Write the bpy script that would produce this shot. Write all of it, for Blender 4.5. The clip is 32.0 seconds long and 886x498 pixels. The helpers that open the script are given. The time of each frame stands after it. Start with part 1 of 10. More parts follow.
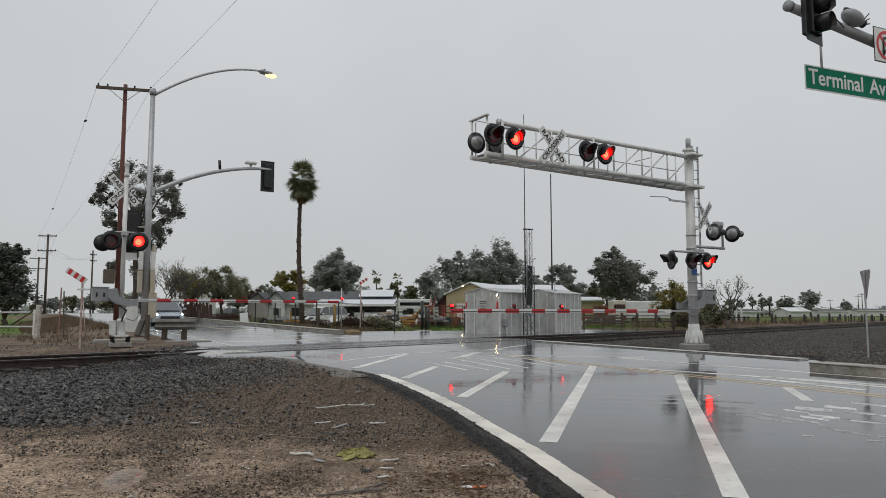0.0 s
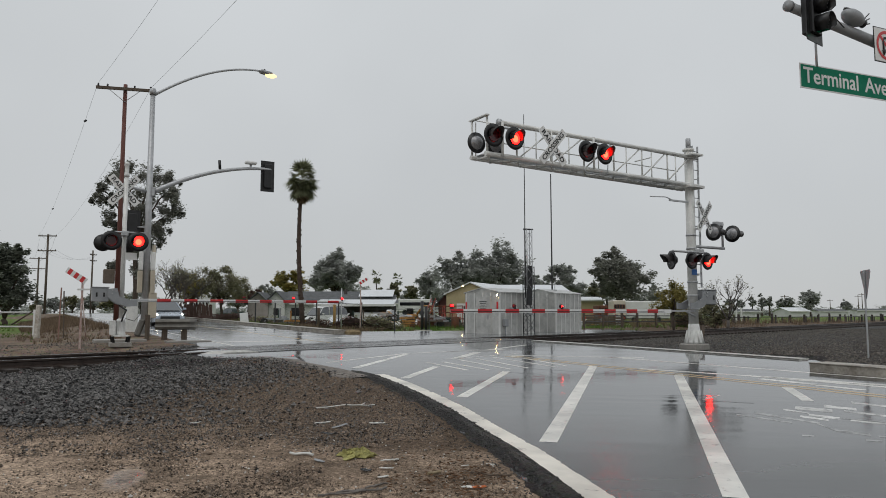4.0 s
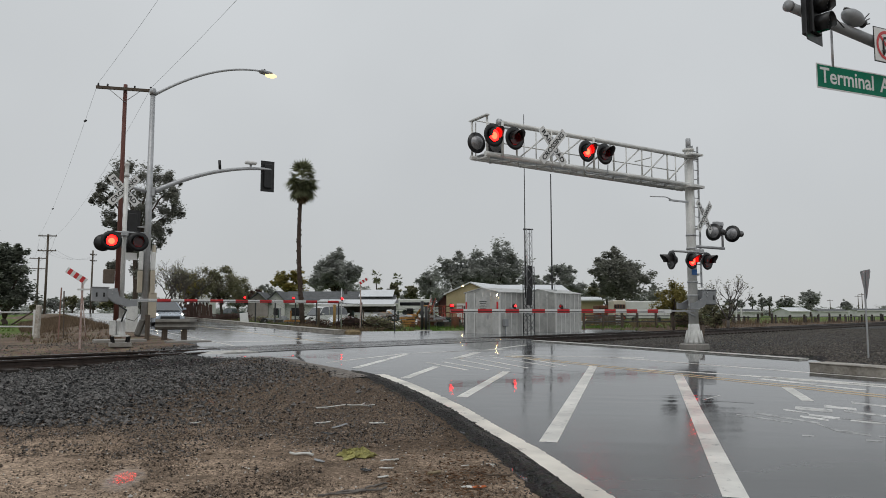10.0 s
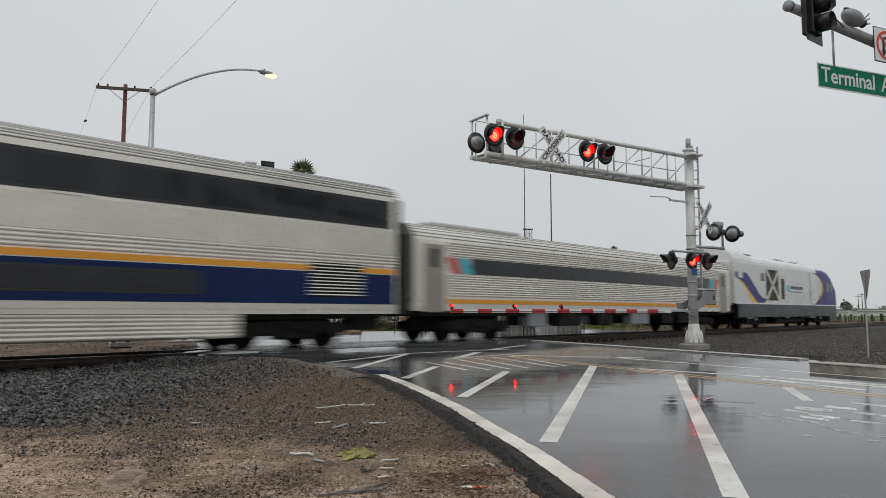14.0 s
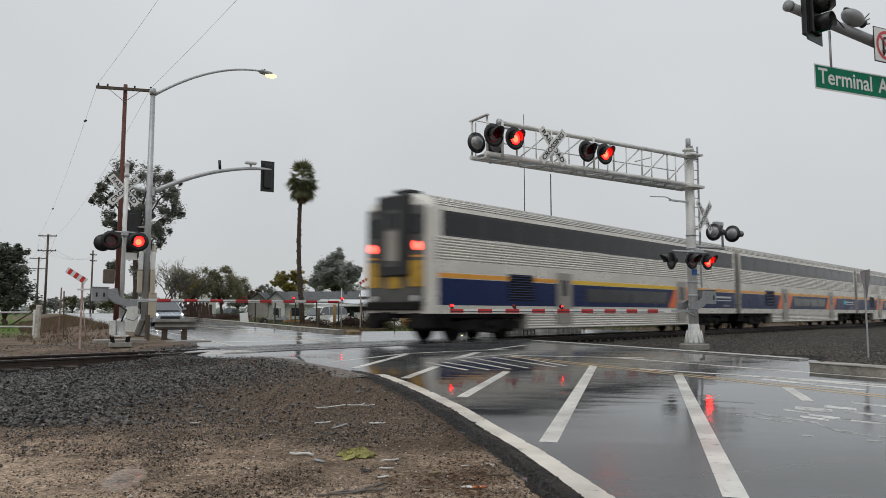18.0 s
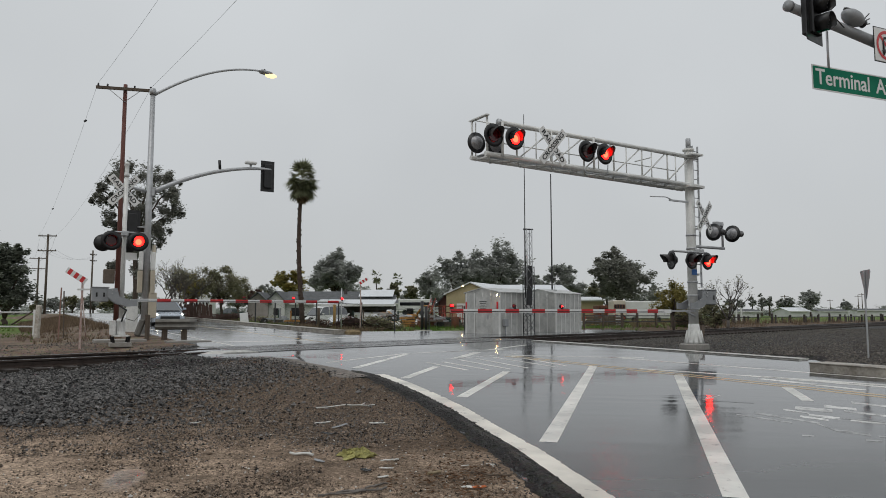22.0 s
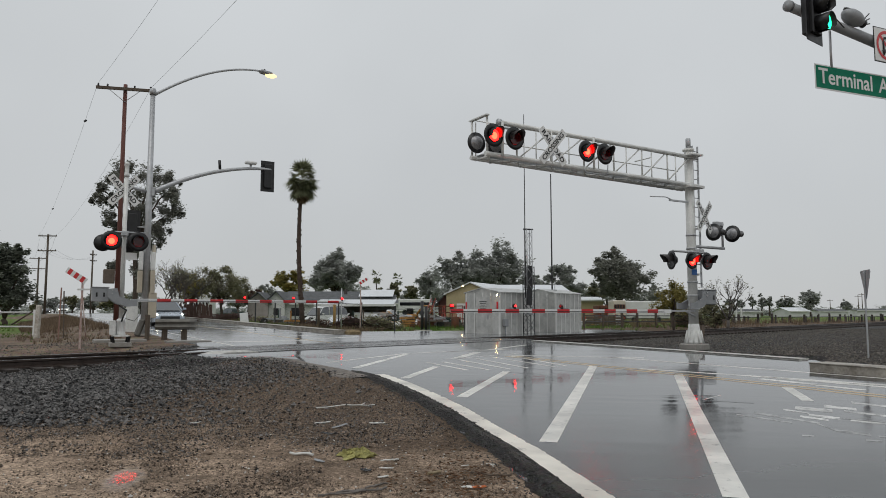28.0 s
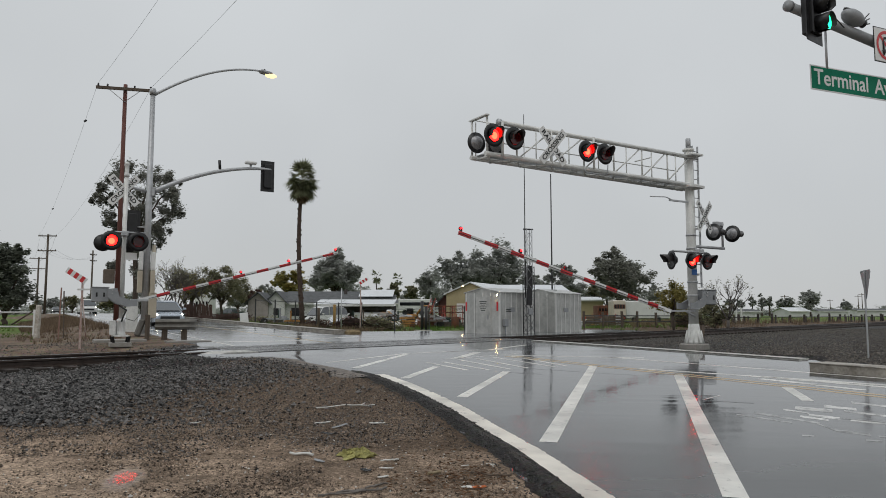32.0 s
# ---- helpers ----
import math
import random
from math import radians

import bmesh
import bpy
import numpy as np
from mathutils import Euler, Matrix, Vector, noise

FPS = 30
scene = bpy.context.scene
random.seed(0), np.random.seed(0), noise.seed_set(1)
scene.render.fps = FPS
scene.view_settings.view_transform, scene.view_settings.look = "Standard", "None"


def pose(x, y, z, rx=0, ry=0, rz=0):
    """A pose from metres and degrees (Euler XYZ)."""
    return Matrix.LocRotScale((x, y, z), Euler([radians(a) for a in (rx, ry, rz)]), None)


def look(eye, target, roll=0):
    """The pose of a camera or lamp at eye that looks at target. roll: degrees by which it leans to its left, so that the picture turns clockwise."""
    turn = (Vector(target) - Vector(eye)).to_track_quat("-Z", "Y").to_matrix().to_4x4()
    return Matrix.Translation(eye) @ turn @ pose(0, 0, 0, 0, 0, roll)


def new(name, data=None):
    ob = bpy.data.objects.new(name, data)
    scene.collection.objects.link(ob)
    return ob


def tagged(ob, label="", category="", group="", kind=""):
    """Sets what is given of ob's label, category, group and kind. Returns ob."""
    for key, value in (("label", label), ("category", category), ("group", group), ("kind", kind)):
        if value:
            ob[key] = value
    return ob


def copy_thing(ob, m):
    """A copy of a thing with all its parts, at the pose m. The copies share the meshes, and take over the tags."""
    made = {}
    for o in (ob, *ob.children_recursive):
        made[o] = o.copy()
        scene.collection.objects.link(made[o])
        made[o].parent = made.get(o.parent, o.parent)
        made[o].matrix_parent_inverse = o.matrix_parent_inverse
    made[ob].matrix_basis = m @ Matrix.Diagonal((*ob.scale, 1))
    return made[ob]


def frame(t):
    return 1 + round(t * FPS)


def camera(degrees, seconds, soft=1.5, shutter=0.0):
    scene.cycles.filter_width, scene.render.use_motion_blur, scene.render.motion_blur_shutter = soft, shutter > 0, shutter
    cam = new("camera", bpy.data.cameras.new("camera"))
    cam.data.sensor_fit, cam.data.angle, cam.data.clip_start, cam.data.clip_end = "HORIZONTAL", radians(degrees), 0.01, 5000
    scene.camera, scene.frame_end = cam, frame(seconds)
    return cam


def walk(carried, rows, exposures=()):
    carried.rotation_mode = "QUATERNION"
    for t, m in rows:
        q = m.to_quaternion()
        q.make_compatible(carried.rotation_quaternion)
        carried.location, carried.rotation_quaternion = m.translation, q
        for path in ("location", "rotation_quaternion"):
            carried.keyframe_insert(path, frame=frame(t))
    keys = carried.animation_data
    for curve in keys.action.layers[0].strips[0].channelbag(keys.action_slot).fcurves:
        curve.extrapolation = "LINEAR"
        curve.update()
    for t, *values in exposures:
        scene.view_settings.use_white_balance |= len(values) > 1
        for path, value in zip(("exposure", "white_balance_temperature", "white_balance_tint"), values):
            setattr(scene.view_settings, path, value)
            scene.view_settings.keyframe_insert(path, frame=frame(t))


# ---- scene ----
# camera on a low tripod beside the road; it stands still
cam = camera(64.2, 32.0, soft=0.9, shutter=0.45)
walk(cam, [(0, pose(0, 0, 1.0, 95.165, 0, 0)), (32.0, pose(0, 0, 1.0, 95.165, 0, 0))],
     exposures=[(0, 0.0), (12.3, 0.0), (13.0, 0.06), (14.0, 0.12), (17.5, 0.14), (18.3, 0.10), (19.0, 0.02), (20.0, 0.0), (32.0, 0.0)])

# overcast winter sky, soft sun
SKY = bpy.data.worlds.new("overcast_sky")
scene.world = SKY
SKY.use_nodes = True
_n, _l = SKY.node_tree.nodes, SKY.node_tree.links
_n.clear()
_out = _n.new("ShaderNodeOutputWorld")
_bg = _n.new("ShaderNodeBackground")
_sky = _n.new("ShaderNodeTexSky")
_sky.sky_type = "NISHITA"
_sky.sun_disc = False
_sky.sun_elevation = radians(35)
_sky.sun_rotation = radians(200)
_sc = _n.new("ShaderNodeVectorMath")
_sc.operation = "SCALE"
_sc.inputs["Scale"].default_value = 0.07
_tc = _n.new("ShaderNodeTexCoord")
_sep = _n.new("ShaderNodeSeparateXYZ")
_ramp = _n.new("ShaderNodeValToRGB")
_ramp.color_ramp.elements[0].position = 0.0
_ramp.color_ramp.elements[0].color = (0.535, 0.55, 0.56, 1)
_ramp.color_ramp.elements[1].position = 0.6
_ramp.color_ramp.elements[1].color = (0.66, 0.69, 0.71, 1)
_cl = _n.new("ShaderNodeTexNoise")
_cl.inputs["Scale"].default_value = 2.2
_cl.inputs["Detail"].default_value = 3
_cr = _n.new("ShaderNodeMapRange")
_cr.inputs["From Min"].default_value = 0.3
_cr.inputs["From Max"].default_value = 0.7
_cr.inputs["To Min"].default_value = 0.95
_cr.inputs["To Max"].default_value = 1.05
_cm = _n.new("ShaderNodeVectorMath")
_cm.operation = "SCALE"
_mix = _n.new("ShaderNodeMixRGB")
_mix.inputs[0].default_value = 0.95
_l.new(_tc.outputs["Generated"], _sep.inputs[0])
_l.new(_sep.outputs["Z"], _ramp.inputs[0])
_l.new(_tc.outputs["Generated"], _cl.inputs["Vector"])
_l.new(_cl.outputs["Fac"], _cr.inputs["Value"])
_l.new(_ramp.outputs["Color"], _cm.inputs[0])
_l.new(_cr.outputs["Result"], _cm.inputs["Scale"])
_l.new(_sky.outputs["Color"], _sc.inputs[0])
_l.new(_sc.outputs[0], _mix.inputs[1])
_l.new(_cm.outputs[0], _mix.inputs[2])
_l.new(_mix.outputs[0], _bg.inputs["Color"])
_bg.inputs["Strength"].default_value = 1.0
_l.new(_bg.outputs[0], _out.inputs[0])
sun = new("overcast_sun", bpy.data.lights.new("overcast_sun", "SUN"))
sun.data.energy = 0.6
sun.data.angle = radians(40)
sun.data.color = (1.0, 0.97, 0.93)
sun.matrix_world = look((0, 0, 60), (12, 34, 0))

# ---- plan: track frame (a along the rails, p away from the camera), road frame
TH = radians(43.5)
DX, DY = math.sin(TH), math.cos(TH)
NX, NY = -math.cos(TH), math.sin(TH)
TRACK_P = 17.4
RAIL_TOP = 0.02
TRACK_DEG = 46.5
RDX, RDY = -0.5155, 0.8573      # the road's way over the rails
RNX, RNY = 0.8573, 0.5155       # across it
ROAD_DEG = math.degrees(math.atan2(RDY, RDX))


def tw(a, p, z=0.0):
    return Vector((a * DX + p * NX, a * DY + p * NY, z))


def ap(x, y):
    return x * DX + y * DY, x * NX + y * NY


def gz(x, y):
    """Height of the road's surface."""
    p = x * NX + y * NY
    return -0.012 * max(0.0, min(14.4 - p, 14.4)) + 0.0125 * max(0.0, min(p - 20.0, 72.0))


def clamp(v, a, b):
    return max(a, min(b, v))


def smooth_step(a, b, v):
    t = clamp((v - a) / (b - a), 0, 1)
    return t * t * (3 - 2 * t)


# ---- mesh helpers
def part(name, bm, material, parent=None, label="", smooth=False, at=None):
    me = bpy.data.meshes.new(name)
    if isinstance(bm, bmesh.types.BMesh):
        if smooth:
            for f in bm.faces:
                f.smooth = True
        bm.to_mesh(me)
        bm.free()
    else:
        me.from_pydata(bm[0], [], bm[1])
        if smooth:
            me.shade_smooth()
    if isinstance(material, (list, tuple)):
        for m in material:
            me.materials.append(m)
    else:
        me.materials.append(material)
    ob = new(name, me)
    if parent:
        ob.parent = parent
    if at is not None:
        ob.matrix_local = at
    if label:
        ob["label"] = label
    return ob


def empty(name, m, label, category, group="", kind=""):
    ob = new(name)
    ob.empty_display_size = 0.2
    ob.matrix_world = m
    return tagged(ob, label, category, group, kind)


def box(bm, c, s, rz=0.0, ry=0.0, rx=0.0, bevel=0.0):
    m = Matrix.Translation(c) @ Euler((radians(rx), radians(ry), radians(rz))).to_matrix().to_4x4() @ Matrix.Diagonal((*s, 1))
    g = bmesh.ops.create_cube(bm, size=1.0, matrix=m)
    if bevel:
        es = {e for v in g["verts"] for e in v.link_edges}
        bmesh.ops.bevel(bm, geom=list(es), offset=bevel, segments=1, affect="EDGES", profile=0.5)
    return bm


def B():
    return bmesh.new()


def boxed(c, s, rz=0.0, bevel=0.0, rx=0.0, ry=0.0):
    return box(B(), c, s, rz, ry, rx, bevel)


def cyl(bm, p0, p1, r0, r1=None, seg=12, caps=True):
    p0, p1 = Vector(p0), Vector(p1)
    r1 = r0 if r1 is None else r1
    ax = (p1 - p0).normalized()
    u = ax.orthogonal().normalized()
    w = ax.cross(u)
    rings = []
    for p, r in ((p0, r0), (p1, r1)):
        rings.append([bm.verts.new(p + r * (math.cos(2 * math.pi * i / seg) * u + math.sin(2 * math.pi * i / seg) * w)) for i in range(seg)])
    for i in range(seg):
        j = (i + 1) % seg
        f = bm.faces.new((rings[0][i], rings[0][j], rings[1][j], rings[1][i]))
        f.smooth = True
    if caps:
        bm.faces.new(rings[0][::-1])
        bm.faces.new(rings[1])
    return bm


def tube(bm, pts, r, seg=8, taper=None):
    pts = [Vector(p) for p in pts]
    rings, u = [], None
    for k, p in enumerate(pts):
        d = (pts[min(k + 1, len(pts) - 1)] - pts[max(k - 1, 0)]).normalized()
        u = d.orthogonal().normalized() if u is None else (u - d * u.dot(d)).normalized()
        w = d.cross(u)
        rr = r if taper is None else r + (taper - r) * k / (len(pts) - 1)
        rings.append([bm.verts.new(p + rr * (math.cos(2 * math.pi * i / seg) * u + math.sin(2 * math.pi * i / seg) * w)) for i in range(seg)])
    for k in range(len(pts) - 1):
        for i in range(seg):
            j = (i + 1) % seg
            f = bm.faces.new((rings[k][i], rings[k][j], rings[k + 1][j], rings[k + 1][i]))
            f.smooth = True
    bm.faces.new(rings[0][::-1])
    bm.faces.new(rings[-1])
    return bm


def lathe(bm, profile, m=None, seg=16):
    """profile: (radius, z) pairs turned round z."""
    m = m or Matrix()
    rings = []
    for r, z in profile:
        rings.append([bm.verts.new(m @ Vector((r * math.cos(2 * math.pi * i / seg), r * math.sin(2 * math.pi * i / seg), z))) for i in range(seg)])
    for k in range(len(profile) - 1):
        for i in range(seg):
            j = (i + 1) % seg
            f = bm.faces.new((rings[k][i], rings[k][j], rings[k + 1][j], rings[k + 1][i]))
            f.smooth = True
    if profile[0][0] > 1e-4:
        bm.faces.new(rings[0][::-1])
    if profile[-1][0] > 1e-4:
        bm.faces.new(rings[-1])
    return bm


def prism(bm, poly, d0, d1, axis="y"):
    """A polygon pulled along an axis: poly in the two other axes."""
    def at(u, v, d):
        return {"y": (u, d, v), "x": (d, u, v), "z": (u, v, d)}[axis]
    a = [bm.verts.new(at(u, v, d0)) for u, v in poly]
    b = [bm.verts.new(at(u, v, d1)) for u, v in poly]
    n = len(poly)
    bm.faces.new(a[::-1])
    bm.faces.new(b)
    for i in range(n):
        j = (i + 1) % n
        bm.faces.new((a[i], a[j], b[j], b[i]))
    bmesh.ops.recalc_face_normals(bm, faces=bm.faces[:])
    return bm


def loft(bm, sections, close=True, caps=True):
    rows = [[bm.verts.new(p) for p in s] for s in sections]
    n = len(rows[0])
    for a, b in zip(rows, rows[1:]):
        for i in range(n if close else n - 1):
            j = (i + 1) % n
            bm.faces.new((a[i], a[j], b[j], b[i]))
    if caps and close:
        bm.faces.new(rows[0][::-1])
        bm.faces.new(rows[-1])
    bmesh.ops.recalc_face_normals(bm, faces=bm.faces[:])
    return bm


# ---- materials
def mat(name, color, rough=0.6, metal=0.0, vary=0.15, scale=4.0, bump=0.0, bump_scale=60.0, color2=None, wet=0.0, emit=0.0, rnd=0.0, coat=0.0, stretch=None, spec=0.5):
    m = bpy.data.materials.new(name)
    m.use_nodes = True
    nt = m.node_tree
    n, l = nt.nodes, nt.links
    b = n["Principled BSDF"]
    b.inputs["Roughness"].default_value = rough
    b.inputs["Metallic"].default_value = metal
    b.inputs["Coat Weight"].default_value = coat
    b.inputs["Specular IOR Level"].default_value = spec
    c1 = (*color, 1)
    c2 = (*(color2 or [max(0, c * (1 - 2.2 * vary)) for c in color]), 1)
    if emit:
        b.inputs["Base Color"].default_value = c1
        b.inputs["Emission Color"].default_value = c1
        b.inputs["Emission Strength"].default_value = emit
        return m
    tc = n.new("ShaderNodeTexCoord")
    vec = tc.outputs["Object"]
    if stretch:
        mp = n.new("ShaderNodeMapping")
        mp.inputs["Scale"].default_value = stretch
        l.new(vec, mp.inputs["Vector"])
        vec = mp.outputs[0]
    t1 = n.new("ShaderNodeTexNoise")
    t1.inputs["Scale"].default_value = scale
    t1.inputs["Detail"].default_value = 6
    t1.inputs["Roughness"].default_value = 0.65
    t2 = n.new("ShaderNodeTexNoise")
    t2.inputs["Scale"].default_value = scale * 9
    t2.inputs["Detail"].default_value = 4
    l.new(vec, t1.inputs["Vector"])
    l.new(vec, t2.inputs["Vector"])
    mx = n.new("ShaderNodeMath")
    mx.operation = "MULTIPLY_ADD"
    mx.inputs[1].default_value = 0.4
    l.new(t2.outputs["Fac"], mx.inputs[0])
    l.new(t1.outputs["Fac"], mx.inputs[2])
    rp = n.new("ShaderNodeMapRange")
    rp.inputs["From Min"].default_value = 0.45
    rp.inputs["From Max"].default_value = 0.95
    l.new(mx.outputs[0], rp.inputs["Value"])
    mc = n.new("ShaderNodeMixRGB")
    mc.inputs[1].default_value = c1
    mc.inputs[2].default_value = c2
    l.new(rp.outputs[0], mc.inputs[0])
    col = mc.outputs[0]
    if rnd:
        oi = n.new("ShaderNodeObjectInfo")
        hs = n.new("ShaderNodeHueSaturation")
        mr = n.new("ShaderNodeMapRange")
        mr.inputs["To Min"].default_value = 1 - rnd
        mr.inputs["To Max"].default_value = 1 + rnd
        l.new(oi.outputs["Random"], mr.inputs["Value"])
        l.new(mr.outputs[0], hs.inputs["Value"])
        l.new(col, hs.inputs["Color"])
        col = hs.outputs[0]
    l.new(col, b.inputs["Base Color"])
    rr = n.new("ShaderNodeMapRange")
    rr.inputs["To Min"].default_value = max(0.03, rough - 0.12 - wet)
    rr.inputs["To Max"].default_value = min(1, rough + 0.12)
    l.new(rp.outputs[0], rr.inputs["Value"])
    l.new(rr.outputs[0], b.inputs["Roughness"])
    if bump:
        t3 = n.new("ShaderNodeTexNoise")
        t3.inputs["Scale"].default_value = bump_scale
        t3.inputs["Detail"].default_value = 5
        l.new(vec, t3.inputs["Vector"])
        bp = n.new("ShaderNodeBump")
        bp.inputs["Strength"].default_value = bump
        bp.inputs["Distance"].default_value = 0.02
        l.new(t3.outputs["Fac"], bp.inputs["Height"])
        l.new(bp.outputs[0], b.inputs["Normal"])
    return m


def glass(name, tint, rough=0.05):
    m = mat(name, tint, rough, 0.0, 0.1, 2.0, spec=0.4)
    return m


M_GALV = mat("galvanized_steel", (0.50, 0.51, 0.52), 0.45, 0.5, 0.12, 6)
M_WHITE = mat("white_paint", (0.72, 0.72, 0.70), 0.4, 0.0, 0.07, 3)
M_GREYPAINT = mat("grey_paint", (0.33, 0.34, 0.35), 0.5, 0.2, 0.1, 4)
M_BLACK = mat("black_paint", (0.012, 0.012, 0.013), 0.4, 0.0, 0.2, 5)
M_RED = mat("red_reflective", (0.62, 0.03, 0.035), 0.35, 0, 0.1, 4)
M_WHITEREF = mat("white_reflective", (0.78, 0.78, 0.76), 0.35, 0, 0.06, 4)
M_RUSTPOLE = mat("brown_pole_wood", (0.16, 0.055, 0.04), 0.7, 0, 0.25, 3, 0.4, 40, stretch=(6, 6, 0.6))
M_WOODGREY = mat("weathered_wood", (0.13, 0.10, 0.075), 0.8, 0, 0.25, 3, 0.4, 40, stretch=(6, 6, 0.6))
M_CONC = mat("wet_concrete", (0.34, 0.32, 0.29), 0.6, 0, 0.18, 3, 0.3, 50, wet=0.2)
M_RAIL = mat("rusty_rail_steel", (0.055, 0.036, 0.028), 0.6, 0.2, 0.3, 4, 0.2, 40)
M_RAILTOP = mat("rail_head", (0.45, 0.45, 0.46), 0.22, 1.0, 0.1, 8)
M_TIE = mat("tie_timber", (0.05, 0.038, 0.03), 0.75, 0, 0.3, 3, 0.5, 30, rnd=0.25)
M_RLAMP = mat("lit_red_signal", (1.0, 0.0050, 0.0038), emit=16.0)
M_RLAMP2 = mat("lit_red_core", (1.0, 0.0110, 0.0050), emit=36.0)
M_DARKRED = mat("unlit_red_lens", (0.11, 0.006, 0.009), 0.12, 0, 0.2, 5)
M_BOOMLAMP = mat("lit_small_red_lamp", (1.0, 0.003, 0.004), emit=26.0)
M_SODIUM = mat("lit_sodium_lamp", (1.0, 0.62, 0.22), emit=2.6)
M_HOOD = mat("satin_black_hood", (0.05, 0.045, 0.045), 0.35, 0, 0.2, 5)
M_GLAMP = mat("lit_green_signal", (0.02, 1.0, 0.42), emit=2.2)
M_LETTER = mat("black_lettering", (0.012, 0.012, 0.012), 0.5, 0, 0.1, 5)
M_ALU = mat("ribbed_aluminium", (0.60, 0.60, 0.58), 0.4, 0.5, 0.2, 2.6)
M_ALURIB = mat("bright_aluminium_rib", (0.80, 0.80, 0.78), 0.35, 0.5, 0.1, 3)
M_STAIN = mat("stainless_steel", (0.82, 0.78, 0.71), 0.30, 0.6, 0.1, 0.6)
M_STAINDARK = mat("stainless_roof", (0.58, 0.57, 0.545), 0.36, 0.6, 0.1, 0.6)
M_NAVY = mat("navy_paint", (0.009, 0.022, 0.095), 0.3, 0, 0.12, 1, spec=0.16)
M_BLUE = mat("royal_blue_paint", (0.020, 0.016, 0.20), 0.35, 0, 0.1, 1, spec=0.25)
M_ORANGE = mat("orange_yellow_paint", (0.85, 0.36, 0.03), 0.35, 0, 0.08, 1)
M_ORANGE2 = mat("bright_orange_paint", (0.85, 0.17, 0.04), 0.35, 0, 0.08, 1)
M_YELLOW = mat("yellow_paint", (0.92, 0.58, 0.02), 0.35, 0, 0.08, 1)
M_LOCOSILVER = mat("silver_grey_paint", (0.74, 0.74, 0.73), 0.32, 0.25, 0.05, 0.8)
M_LOCOROOF = mat("pale_roof_paint", (0.82, 0.83, 0.84), 0.4, 0.0, 0.06, 0.8)
M_LOCOSILL = mat("dark_slate_paint", (0.030, 0.046, 0.050), 0.35, 0, 0.1, 1)
M_TRUCK = mat("bogie_grime", (0.022, 0.020, 0.019), 0.75, 0.1, 0.3, 4, spec=0.2)
M_TRAINGLASS = glass("dark_window_glass", (0.008, 0.009, 0.012), 0.12)
M_TEAL = mat("teal_paint", (0.05, 0.48, 0.58), 0.35, 0, 0.08, 1)
M_CORAL = mat("coral_paint", (0.62, 0.13, 0.10), 0.35, 0, 0.08, 1)
M_LIT_TAIL = mat("lit_tail_lamp", (1.0, 0.06, 0.04), emit=8.0)
M_HEAD = mat("lit_headlamp", (1.0, 0.88, 0.66), emit=30.0)


